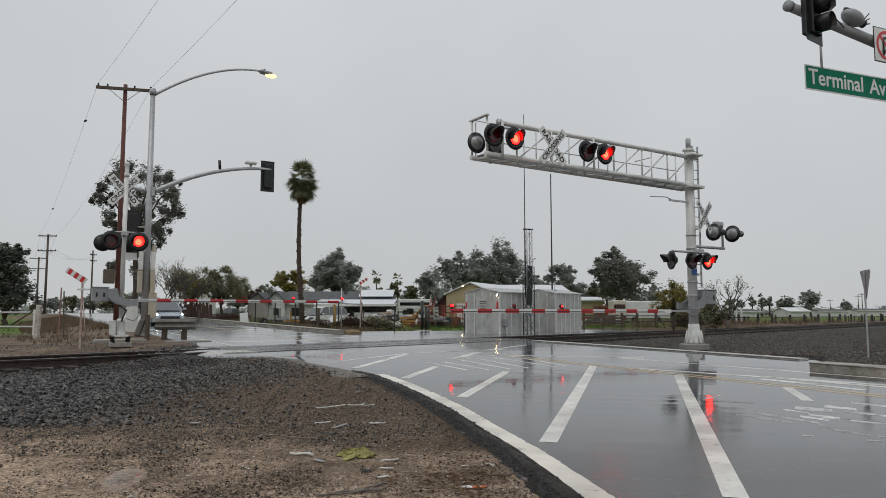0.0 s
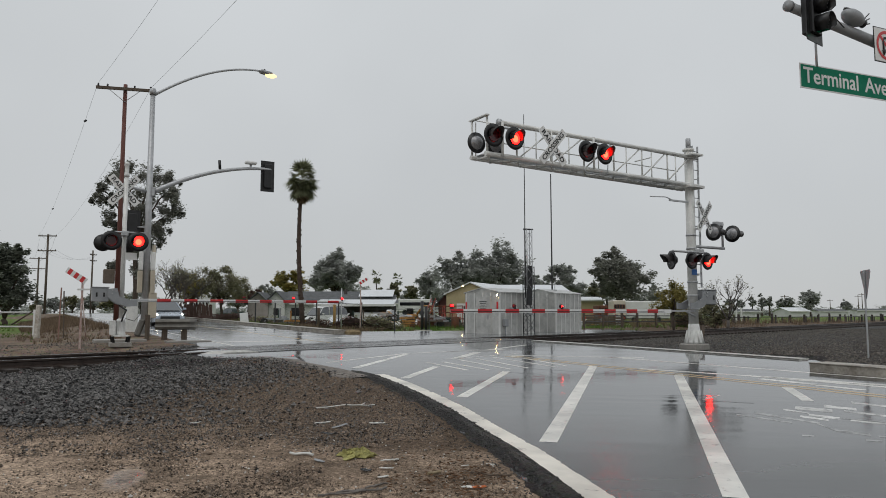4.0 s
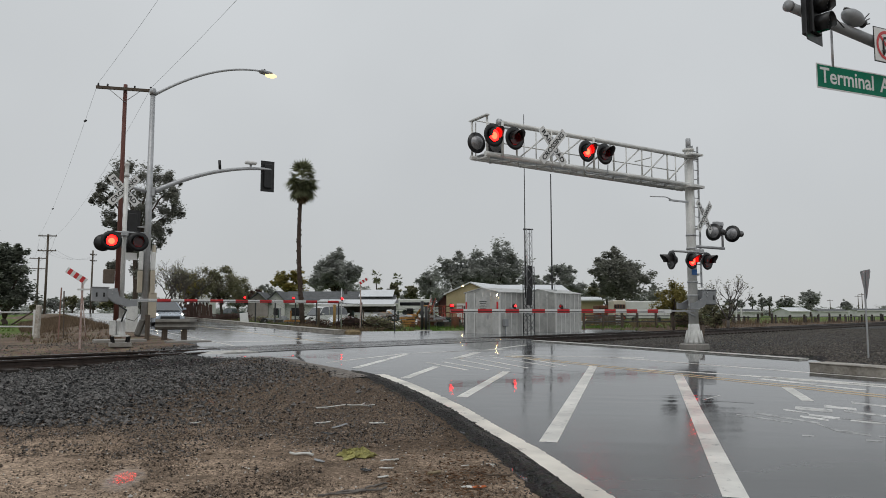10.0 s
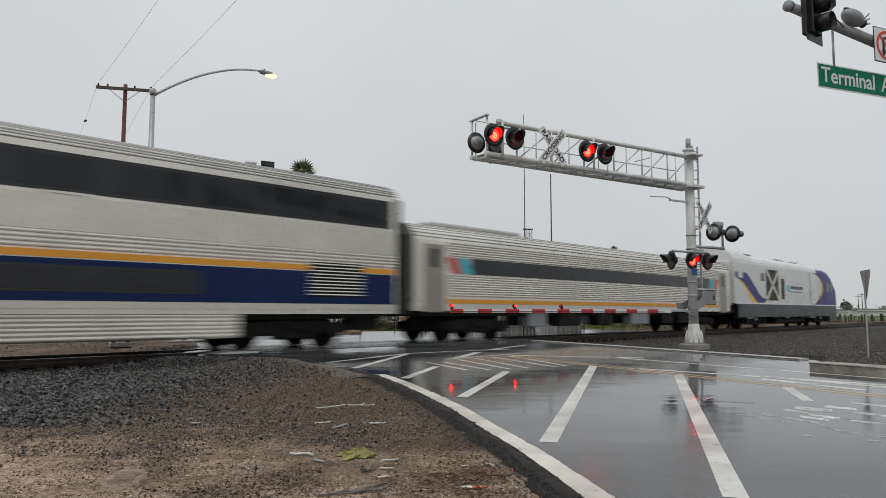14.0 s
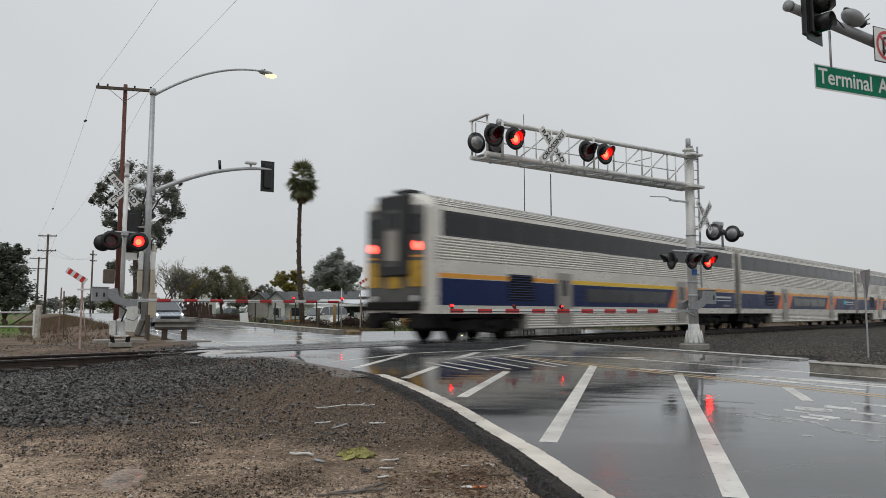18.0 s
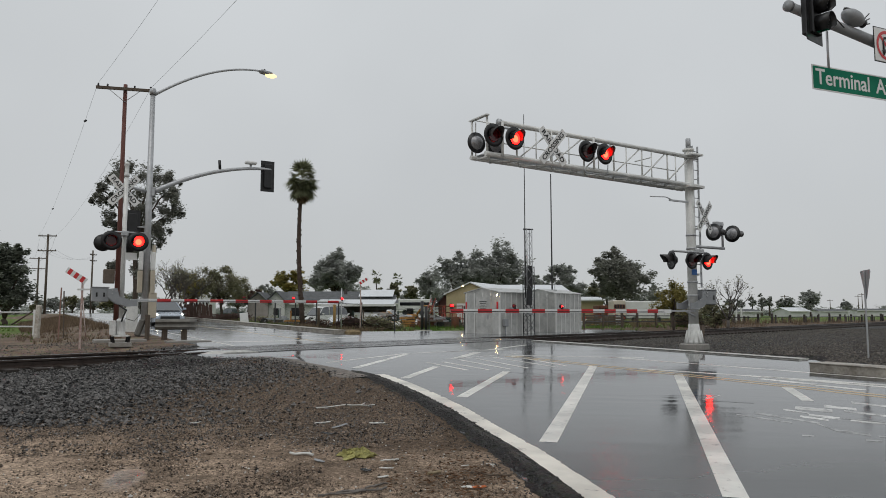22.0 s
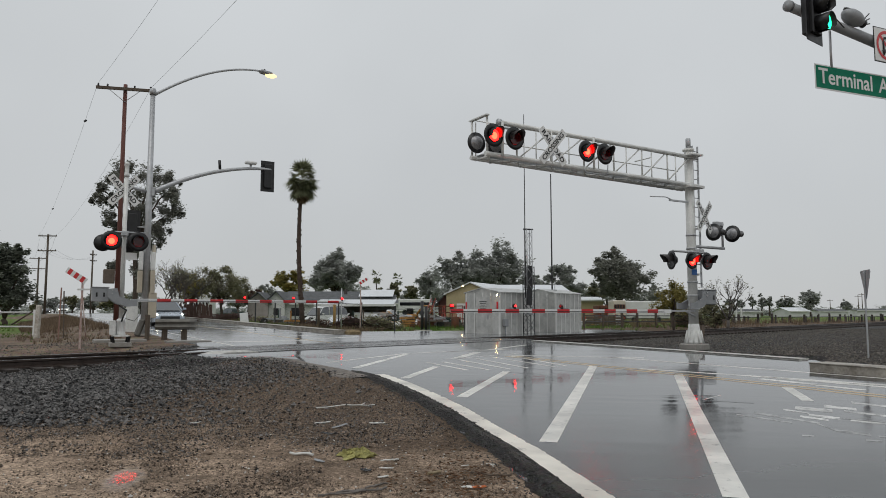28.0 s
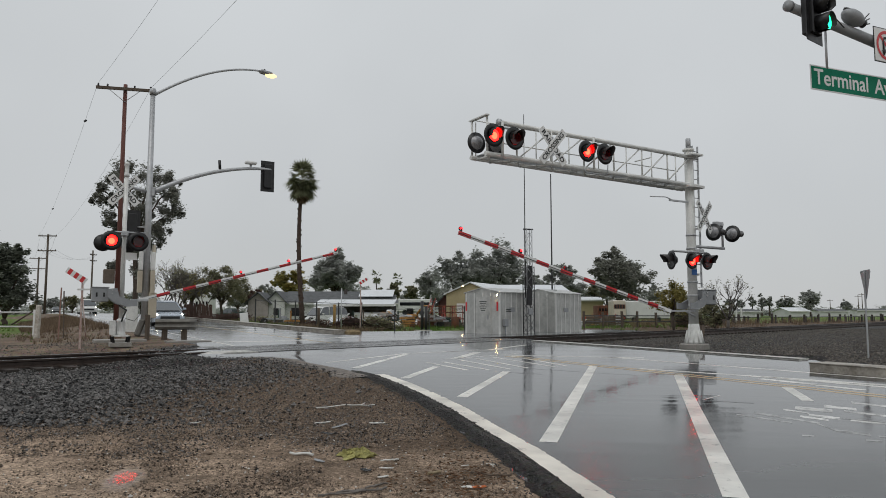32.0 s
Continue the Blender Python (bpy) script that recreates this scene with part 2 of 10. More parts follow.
def ground_mat(name, layers, rough, bump, bump_scale, wet_scale=0.5, wet_lo=0.25, wet_amount=0.3):
    """A ground of two colours mixed by large noise, with pebbly grain and damp patches."""
    m = bpy.data.materials.new(name)
    m.use_nodes = True
    n, l = m.node_tree.nodes, m.node_tree.links
    b = n["Principled BSDF"]
    tc = n.new("ShaderNodeTexCoord")
    big = n.new("ShaderNodeTexNoise")
    big.inputs["Scale"].default_value = wet_scale
    big.inputs["Detail"].default_value = 8
    big.inputs["Roughness"].default_value = 0.62
    fine = n.new("ShaderNodeTexNoise")
    fine.inputs["Scale"].default_value = bump_scale
    fine.inputs["Detail"].default_value = 6
    fine.inputs["Roughness"].default_value = 0.75
    vor = n.new("ShaderNodeTexVoronoi")
    vor.inputs["Scale"].default_value = bump_scale * 0.45
    for t in (big, fine, vor):
        l.new(tc.outputs["Object"], t.inputs["Vector"])
    mr = n.new("ShaderNodeMapRange")
    mr.inputs["From Min"].default_value = 0.38
    mr.inputs["From Max"].default_value = 0.62
    l.new(big.outputs["Fac"], mr.inputs["Value"])
    m1 = n.new("ShaderNodeMixRGB")
    m1.inputs[1].default_value = (*layers[0], 1)
    m1.inputs[2].default_value = (*layers[1], 1)
    l.new(mr.outputs[0], m1.inputs[0])
    fr = n.new("ShaderNodeMapRange")
    fr.inputs["From Min"].default_value = 0.3
    fr.inputs["From Max"].default_value = 0.75
    fr.inputs["To Min"].default_value = 0.3
    fr.inputs["To Max"].default_value = 2.0
    l.new(fine.outputs["Fac"], fr.inputs["Value"])
    m2 = n.new("ShaderNodeVectorMath")
    m2.operation = "SCALE"
    l.new(m1.outputs[0], m2.inputs[0])
    l.new(fr.outputs[0], m2.inputs["Scale"])
    m3 = n.new("ShaderNodeMixRGB")
    m3.blend_type = "MULTIPLY"
    m3.inputs[0].default_value = 0.35
    l.new(m2.outputs[0], m3.inputs[1])
    l.new(vor.outputs["Color"], m3.inputs[2])
    b.inputs["Specular IOR Level"].default_value = 0.06
    l.new(m3.outputs[0], b.inputs["Base Color"])
    rr = n.new("ShaderNodeMapRange")
    rr.inputs["From Min"].default_value = 0.35
    rr.inputs["From Max"].default_value = 0.65
    rr.inputs["To Min"].default_value = rough
    rr.inputs["To Max"].default_value = max(wet_lo, rough - wet_amount)
    l.new(big.outputs["Fac"], rr.inputs["Value"])
    l.new(rr.outputs[0], b.inputs["Roughness"])
    bp = n.new("ShaderNodeBump")
    bp.inputs["Strength"].default_value = bump
    bp.inputs["Distance"].default_value = 0.03
    ad = n.new("ShaderNodeMath")
    ad.operation = "MULTIPLY_ADD"
    ad.inputs[1].default_value = -0.6
    l.new(vor.outputs["Distance"], ad.inputs[0])
    l.new(fine.outputs["Fac"], ad.inputs[2])
    l.new(ad.outputs[0], bp.inputs["Height"])
    l.new(bp.outputs[0], b.inputs["Normal"])
    return m


def asphalt_mat():
    m = bpy.data.materials.new("wet_asphalt")
    m.use_nodes = True
    n, l = m.node_tree.nodes, m.node_tree.links
    b = n["Principled BSDF"]
    tc = n.new("ShaderNodeTexCoord")
    mp = n.new("ShaderNodeMapping")
    mp.inputs["Rotation"].default_value = (0, 0, -radians(ROAD_DEG))
    mp.inputs["Scale"].default_value = (0.35, 1.0, 1.0)
    l.new(tc.outputs["Object"], mp.inputs["Vector"])
    big = n.new("ShaderNodeTexNoise")
    big.inputs["Scale"].default_value = 0.9
    big.inputs["Detail"].default_value = 7
    big.inputs["Roughness"].default_value = 0.6
    l.new(mp.outputs[0], big.inputs["Vector"])
    fine = n.new("ShaderNodeTexNoise")
    fine.inputs["Scale"].default_value = 130
    fine.inputs["Detail"].default_value = 4
    l.new(tc.outputs["Object"], fine.inputs["Vector"])
    rp = n.new("ShaderNodeValToRGB")
    e = rp.color_ramp.elements
    e[0].position, e[0].color = 0.32, (0.030, 0.032, 0.034, 1)
    e[1].position, e[1].color = 0.68, (0.058, 0.059, 0.060, 1)
    l.new(big.outputs["Fac"], rp.inputs[0])
    sc = n.new("ShaderNodeVectorMath")
    sc.operation = "SCALE"
    fr = n.new("ShaderNodeMapRange")
    fr.inputs["To Min"].default_value = 0.6
    fr.inputs["To Max"].default_value = 1.4
    l.new(fine.outputs["Fac"], fr.inputs["Value"])
    l.new(rp.outputs[0], sc.inputs[0])
    l.new(fr.outputs[0], sc.inputs["Scale"])
    l.new(sc.outputs[0], b.inputs["Base Color"])
    rr = n.new("ShaderNodeMapRange")
    rr.inputs["From Min"].default_value = 0.36
    rr.inputs["From Max"].default_value = 0.62
    rr.inputs["To Min"].default_value = 0.02
    rr.inputs["To Max"].default_value = 0.115
    l.new(big.outputs["Fac"], rr.inputs["Value"])
    # coarser beyond the crossing
    sp = n.new("ShaderNodeSeparateXYZ")
    l.new(tc.outputs["Object"], sp.inputs[0])
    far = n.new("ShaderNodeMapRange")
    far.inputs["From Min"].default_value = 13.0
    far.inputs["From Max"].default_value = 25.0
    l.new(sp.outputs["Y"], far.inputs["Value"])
    sm = n.new("ShaderNodeMath")
    sm.operation = "MULTIPLY_ADD"
    l.new(far.outputs[0], sm.inputs[0])
    sm.inputs[1].default_value = 0.05
    l.new(rr.outputs[0], sm.inputs[2])
    # the coarse worn strip at the near corner holds less water
    nr = n.new("ShaderNodeMapRange")
    nr.inputs["From Min"].default_value = 8.0
    nr.inputs["From Max"].default_value = 5.0
    nr.inputs["To Max"].default_value = 0.2
    l.new(sp.outputs["Y"], nr.inputs["Value"])
    s3 = n.new("ShaderNodeMath")
    l.new(sm.outputs[0], s3.inputs[0])
    l.new(nr.outputs[0], s3.inputs[1])
    l.new(s3.outputs[0], b.inputs["Roughness"])
    # colour raised up to threefold there, standing in for sky sheen
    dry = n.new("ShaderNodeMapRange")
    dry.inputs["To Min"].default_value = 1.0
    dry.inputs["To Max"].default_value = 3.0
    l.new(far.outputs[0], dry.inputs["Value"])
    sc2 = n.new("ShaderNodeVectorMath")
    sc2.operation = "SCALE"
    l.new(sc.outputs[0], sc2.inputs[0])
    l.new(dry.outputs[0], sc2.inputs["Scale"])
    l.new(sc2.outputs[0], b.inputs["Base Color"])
    bs = n.new("ShaderNodeMapRange")
    bs.inputs["From Min"].default_value = 0.36
    bs.inputs["From Max"].default_value = 0.66
    bs.inputs["To Min"].default_value = 0.01
    bs.inputs["To Max"].default_value = 0.05
    l.new(big.outputs["Fac"], bs.inputs["Value"])
    # shading normal leaned toward the camera to fit its reflections; not in the mesh
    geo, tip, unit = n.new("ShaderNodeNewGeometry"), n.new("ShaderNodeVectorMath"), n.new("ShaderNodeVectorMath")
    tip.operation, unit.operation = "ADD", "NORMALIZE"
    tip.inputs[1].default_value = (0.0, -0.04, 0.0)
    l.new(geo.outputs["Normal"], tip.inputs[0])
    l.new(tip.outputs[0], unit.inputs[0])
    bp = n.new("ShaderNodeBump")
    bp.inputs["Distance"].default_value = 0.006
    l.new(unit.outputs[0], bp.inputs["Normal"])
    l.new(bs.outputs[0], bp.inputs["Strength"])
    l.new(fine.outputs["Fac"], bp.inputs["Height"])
    # slow ripples in the film of water
    rip = n.new("ShaderNodeTexNoise")
    rip.inputs["Scale"].default_value = 3.0
    rip.inputs["Detail"].default_value = 1.5
    l.new(mp.outputs[0], rip.inputs["Vector"])
    b2 = n.new("ShaderNodeBump")
    b2.inputs["Distance"].default_value = 0.005
    b2.inputs["Strength"].default_value = 0.65
    l.new(rip.outputs["Fac"], b2.inputs["Height"])
    l.new(bp.outputs[0], b2.inputs["Normal"])
    # in places the film breaks up into short choppy wrinkles
    where = n.new("ShaderNodeTexNoise")
    where.inputs["Scale"].default_value = 0.55
    where.inputs["Detail"].default_value = 4
    l.new(mp.outputs[0], where.inputs["Vector"])
    amount = n.new("ShaderNodeMapRange")
    amount.inputs["From Min"].default_value = 0.47
    amount.inputs["From Max"].default_value = 0.60
    amount.inputs["To Max"].default_value = 0.7
    l.new(where.outputs["Fac"], amount.inputs["Value"])
    chop = n.new("ShaderNodeTexNoise")
    chop.inputs["Scale"].default_value = 6.5
    chop.inputs["Detail"].default_value = 1
    l.new(mp.outputs[0], chop.inputs["Vector"])
    b3 = n.new("ShaderNodeBump")
    b3.inputs["Distance"].default_value = 0.003
    l.new(amount.outputs[0], b3.inputs["Strength"])
    l.new(chop.outputs["Fac"], b3.inputs["Height"])
    l.new(b2.outputs[0], b3.inputs["Normal"])
    l.new(b3.outputs[0], b.inputs["Normal"])
    b.inputs["Specular IOR Level"].default_value = 1.0
    return m


def worn_paint(name, color, wear=0.46):
    """Road paint, worn through to dark asphalt in specks."""
    m = bpy.data.materials.new(name)
    m.use_nodes = True
    n, l = m.node_tree.nodes, m.node_tree.links
    b = n["Principled BSDF"]
    tc = n.new("ShaderNodeTexCoord")
    t = n.new("ShaderNodeTexNoise")
    t.inputs["Scale"].default_value = 7
    t.inputs["Detail"].default_value = 9
    t.inputs["Roughness"].default_value = 0.75
    l.new(tc.outputs["Object"], t.inputs["Vector"])
    r = n.new("ShaderNodeMapRange")
    r.inputs["From Min"].default_value = wear - 0.1
    r.inputs["From Max"].default_value = wear
    l.new(t.outputs["Fac"], r.inputs["Value"])
    mx = n.new("ShaderNodeMixRGB")
    mx.inputs[1].default_value = (0.10, 0.10, 0.10, 1)
    mx.inputs[2].default_value = (*color, 1)
    l.new(r.outputs[0], mx.inputs[0])
    grime = n.new("ShaderNodeTexNoise")
    grime.inputs["Scale"].default_value = 1.6
    grime.inputs["Detail"].default_value = 6
    l.new(tc.outputs["Object"], grime.inputs["Vector"])
    gr = n.new("ShaderNodeMapRange")
    gr.inputs["From Min"].default_value = 0.35
    gr.inputs["From Max"].default_value = 0.6
    gr.inputs["To Min"].default_value = 0.62
    gr.inputs["To Max"].default_value = 1.0
    l.new(grime.outputs["Fac"], gr.inputs["Value"])
    dull = n.new("ShaderNodeVectorMath")
    dull.operation = "SCALE"
    l.new(mx.outputs[0], dull.inputs[0])
    l.new(gr.outputs[0], dull.inputs["Scale"])
    l.new(dull.outputs[0], b.inputs["Base Color"])
    b.inputs["Roughness"].default_value = 0.3
    return m


def dirt_mat():
    """Trodden tan dirt giving way to dark brown gravel, with pebbles, damp streaks and one slick wet patch."""
    m = bpy.data.materials.new("damp_dirt")
    m.use_nodes = True
    n, l = m.node_tree.nodes, m.node_tree.links
    b = n["Principled BSDF"]
    tc = n.new("ShaderNodeTexCoord")

    def tex(kind, scale, detail=6, rough=0.65):
        t = n.new(kind)
        t.inputs["Scale"].default_value = scale
        if kind == "ShaderNodeTexNoise":
            t.inputs["Detail"].default_value = detail
            t.inputs["Roughness"].default_value = rough
        l.new(tc.outputs["Object"], t.inputs["Vector"])
        return t

    def rng(src, a, b_, c, d):
        r = n.new("ShaderNodeMapRange")
        for k, q in zip(("From Min", "From Max", "To Min", "To Max"), (a, b_, c, d)):
            r.inputs[k].default_value = q
        l.new(src, r.inputs["Value"])
        return r.outputs[0]

    def op(kind, a, c):
        q = n.new("ShaderNodeMath")
        q.operation = kind
        for i, s in enumerate((a, c)):
            if isinstance(s, (int, float)):
                q.inputs[i].default_value = s
            else:
                l.new(s, q.inputs[i])
        return q.outputs[0]

    def scaled(col, fac):
        q = n.new("ShaderNodeVectorMath")
        q.operation = "SCALE"
        l.new(col, q.inputs[0])
        l.new(fac, q.inputs["Scale"])
        return q.outputs[0]

    big = tex("ShaderNodeTexNoise", 0.75, 9, 0.68)
    mid = tex("ShaderNodeTexNoise", 5.0, 7, 0.7)
    fine = tex("ShaderNodeTexNoise", 70, 5, 0.8)
    peb = tex("ShaderNodeTexVoronoi", 42)
    grit = tex("ShaderNodeTexVoronoi", 120)
    sep = n.new("ShaderNodeSeparateXYZ")
    l.new(tc.outputs["Object"], sep.inputs[0])
    # gravel takes over away from the trodden corner
    reach = op("ADD", op("ADD", sep.outputs["Y"], op("MULTIPLY", sep.outputs["X"], 0.45)), rng(big.outputs["Fac"], 0.25, 0.75, -2.4, 2.4))
    mask = rng(reach, 3.4, 6.4, 0.0, 1.0)
    m1 = n.new("ShaderNodeMixRGB")
    m1.inputs[1].default_value = (0.45, 0.340, 0.252, 1)
    m1.inputs[2].default_value = (0.125, 0.090, 0.064, 1)
    l.new(mask, m1.inputs[0])
    col = scaled(m1.outputs[0], rng(mid.outputs["Fac"], 0.3, 0.7, 0.66, 1.3))
    col = scaled(col, rng(fine.outputs["Fac"], 0.32, 0.7, 0.62, 1.38))
    s1 = n.new("ShaderNodeSeparateColor")
    l.new(peb.outputs["Color"], s1.inputs[0])
    s2 = n.new("ShaderNodeSeparateColor")
    l.new(grit.outputs["Color"], s2.inputs[0])
    col = scaled(col, rng(s1.outputs[0], 0.0, 1.0, 0.62, 1.4))
    col = scaled(col, rng(s2.outputs[0], 0.0, 1.0, 0.66, 1.34))
    # slick wet patch
    d = n.new("ShaderNodeVectorMath")
    d.operation = "DISTANCE"
    flat = n.new("ShaderNodeCombineXYZ")
    l.new(op("MULTIPLY", op("ADD", op("ADD", sep.outputs["X"], 2.225), op("MULTIPLY", op("ADD", sep.outputs["Y"], -5.07), 0.22)), 3.1), flat.inputs[0])
    l.new(op("ADD", sep.outputs["Y"], -5.07), flat.inputs[1])
    l.new(flat.outputs[0], d.inputs[0])
    d.inputs[1].default_value = (0, 0, 0)
    near = rng(op("ADD", d.outputs["Value"], rng(mid.outputs["Fac"], 0.3, 0.7, -0.16, 0.16)), 0.20, 0.48, 1.0, 0.0)
    l.new(scaled(col, rng(near, 0, 1, 1.0, 0.72)), b.inputs["Base Color"])
    l.new(rng(near, 0, 1, 0.04, 0.34), b.inputs["Specular IOR Level"])
    rough = op("SUBTRACT", rng(mask, 0, 1, 0.8, 0.7), op("MULTIPLY", near, 0.62))
    l.new(rough, b.inputs["Roughness"])
    bp = n.new("ShaderNodeBump")
    bp.inputs["Distance"].default_value = 0.009
    # normals here are bent so the camera sees the red lamp mirrored
    geo, lamp_bend, blend, unit = n.new("ShaderNodeNewGeometry"), n.new("ShaderNodeCombineXYZ"), n.new("ShaderNodeMixRGB"), n.new("ShaderNodeVectorMath")
    unit.operation = "NORMALIZE"
    along = op("ADD", sep.outputs["Y"], -5.05)
    l.new(op("ADD", op("MULTIPLY", along, -0.09), -0.0776), lamp_bend.inputs[0])
    l.new(op("ADD", op("MULTIPLY", along, -0.064), -0.0241), lamp_bend.inputs[1])
    lamp_bend.inputs[2].default_value = 1.0
    l.new(near, blend.inputs[0])
    l.new(geo.outputs["Normal"], blend.inputs[1])
    l.new(lamp_bend.outputs[0], blend.inputs[2])
    l.new(blend.outputs[0], unit.inputs[0])
    l.new(unit.outputs[0], bp.inputs["Normal"])
    l.new(op("SUBTRACT", 1.0, op("MULTIPLY", near, 0.95)), bp.inputs["Strength"])
    h = op("SUBTRACT", op("ADD", fine.outputs["Fac"], op("MULTIPLY", mid.outputs["Fac"], 1.2)), op("ADD", op("MULTIPLY", peb.outputs["Distance"], 0.8), op("MULTIPLY", grit.outputs["Distance"], 0.5)))
    l.new(h, bp.inputs["Height"])
    l.new(bp.outputs[0], b.inputs["Normal"])
    return m


M_DIRT = dirt_mat()
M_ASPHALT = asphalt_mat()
M_ROADWHITE = worn_paint("white_road_paint", (0.80, 0.78, 0.72), 0.43)
M_EDGEPAINT = worn_paint("cream_white_edge_paint", (0.82, 0.77, 0.67), 0.41)
M_GHOSTPAINT = worn_paint("ghost_of_road_paint", (0.40, 0.40, 0.39), 0.52)
M_ROADWHITE2 = worn_paint("faded_white_road_paint", (0.70, 0.69, 0.66), 0.50)
M_ROADYELLOW = worn_paint("yellow_road_paint", (0.56, 0.37, 0.14), 0.47)
# near-black bed: shade between the stones is put into its colour
M_BALLAST = ground_mat("gap_shade_ballast", ((0.04, 0.036, 0.033), (0.022, 0.021, 0.02)), 0.7, 1.0, 22, 1.2)
M_SHOULDER = ground_mat("crumbled_asphalt", ((0.034, 0.032, 0.031), (0.062, 0.054, 0.046)), 0.6, 0.8, 60, 1.5)
M_YARD = ground_mat("stony_brown_dirt", ((0.26, 0.20, 0.15), (0.13, 0.098, 0.075)), 0.85, 0.6, 30, 0.8, 0.6, 0.1)
M_GRASS = ground_mat("short_grass", ((0.10, 0.17, 0.035), (0.15, 0.19, 0.06)), 0.8, 0.8, 30, 0.4, 0.6, 0.1)


def stone_mat(name, color, rough, lo, hi, spec=0.22):
    m = mat(name, color, rough, 0, 0.25, 9, 0.5, 90, wet=0.2, spec=spec)
    n, l = m.node_tree.nodes, m.node_tree.links
    b = n["Principled BSDF"]
    g, h, r = n.new("ShaderNodeNewGeometry"), n.new("ShaderNodeHueSaturation"), n.new("ShaderNodeMapRange")
    r.inputs["To Min"].default_value = lo
    r.inputs["To Max"].default_value = hi
    src = b.inputs["Base Color"].links[0].from_socket
    l.new(g.outputs["Random Per Island"], r.inputs["Value"])
    l.new(r.outputs[0], h.inputs["Value"])
    l.new(src, h.inputs["Color"])
    l.new(h.outputs[0], b.inputs["Base Color"])
    return m


M_STONE = stone_mat("crushed_stone", (0.086, 0.081, 0.077), 0.42, -0.5, 3.3, 0.2)
M_SIDESTONE = stone_mat("brownish_crushed_stone", (0.165, 0.148, 0.130), 0.6, 0.3, 1.7, 0.1)
M_GRAVEL = stone_mat("brown_gravel", (0.195, 0.147, 0.110), 0.5, 0.05, 2.3, 0.10)


# ---- road frame: v along the road, w across it
def rw(v, w, dz=0.0):
    x, y = v * RDX + w * RNX, v * RDY + w * RNY
    return Vector((x, y, gz(x, y) + dz))


def interp(tab, v):
    if v <= tab[0][0]:
        return tab[0][1]
    for (v0, w0), (v1, w1) in zip(tab, tab[1:]):
        if v <= v1:
            return w0 + (w1 - w0) * (v - v0) / (v1 - v0)
    return tab[-1][1]


# the painted line along the curved corner
EDGE = [(-12, -14), (-6, -5), (-2, 0.2), (1, 1.95), (2.3, 2.65), (3.35, 3.14), (3.9, 3.36), (4.8, 3.7), (5.72, 3.99), (7.0, 4.43), (8.26, 4.79), (9.7, 5.15), (10.95, 5.4), (12.5, 5.46), (14.0, 5.40), (15.0, 5.5), (15.8, 5.25), (16.3, 4.5), (16.8, 4.1), (20.0, 4.1), (22.5, 5.2), (300, 5.2)]
RIGHT = [(-12, 13.2), (8.1, 13.2), (9.8, 16.05), (24, 15.6), (28, 30), (31, 30), (32, 12.9), (300, 12.9)]


def edge_w(v):
    return interp(EDGE, v)


def road_sheet():
    vs = [-12 + 0.5 * i for i in range(124)] + [50 + 5 * i for i in range(51)]
    ws = 26
    verts, faces = [], []
    for v in vs:
        w0, w1 = edge_w(v) - 0.32 - 0.07 * noise.noise(Vector((v * 1.3, 0, 0))), interp(RIGHT, v) + 0.25
        for i in range(ws):
            verts.append(rw(v, w0 + (w1 - w0) * i / (ws - 1), -0.025 if i == 0 else 0.0))
    for k in range(len(vs) - 1):
        for i in range(ws - 1):
            q = k * ws + i
            faces.append((q, q + ws, q + ws + 1, q + 1))
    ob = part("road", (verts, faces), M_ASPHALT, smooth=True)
    return tagged(ob, "wet dark asphalt road running over the level crossing", "road", kind="structure")


road_sheet()


def on_road(v, w):
    return edge_w(v) - 0.2 < w < interp(RIGHT, v) + 0.1


def ground_height(x, y):
    a, p = ap(x, y)
    v, w = x * RDX + y * RDY, x * RNX + y * RNY
    z = gz(x, y) - 0.035
    d_left = edge_w(v) - 0.3 - w
    d_right = w - interp(RIGHT, v) - 0.25
    out = max(d_left, d_right)
    if out < -0.6:
        return z - 0.10
    if out < 0:
        return z - 0.10 * smooth_step(0.1, 0.6, -out)
    k = smooth_step(0, 1.2, out) if d_right > 0 else smooth_step(0.2, 3.0, out)
    if d_left > 0:
        z += 0.02 * (1 - smooth_step(0.3, 1.5, out))
    # land beside the far road lies flat while the road climbs gently
    low = smooth_step(21.5, 28, p) * smooth_step(0.3, 4.5, out)
    z -= (gz(x, y) + 0.04) * low
    # the bed of the track lies lower than the rails, with a ballast shoulder
    bed = smooth_step(6.5, 2.3, abs(p - TRACK_P))
    z -= 0.19 * bed * k
    if d_right > 0 and p < 15.5:
        z += 0.10 * smooth_step(0, 0.4, d_right) * smooth_step(8.5, 5.0, p)
        z -= 0.07 * smooth_step(7.0, 10.5, p) * (1 - bed)
    if d_left > 0 and p < 14:
        z += k * 0.05 * noise.noise(Vector((x * 0.5, y * 0.5, 0)))
    z += 0.012 * noise.noise(Vector((x * 2.1, y * 2.1, 3.0))) * smooth_step(0, 0.8, out)
    return z


def base_z(x, y):
    """Where a thing stands beside the road."""
    return ground_height(x, y) + 0.04


def axis_lines(near, step, far):
    out = [i * step for i in range(int(near / step) + 1)]
    d = step
    while out[-1] < far:
        d *= 1.07
        out.append(out[-1] + d)
    return out


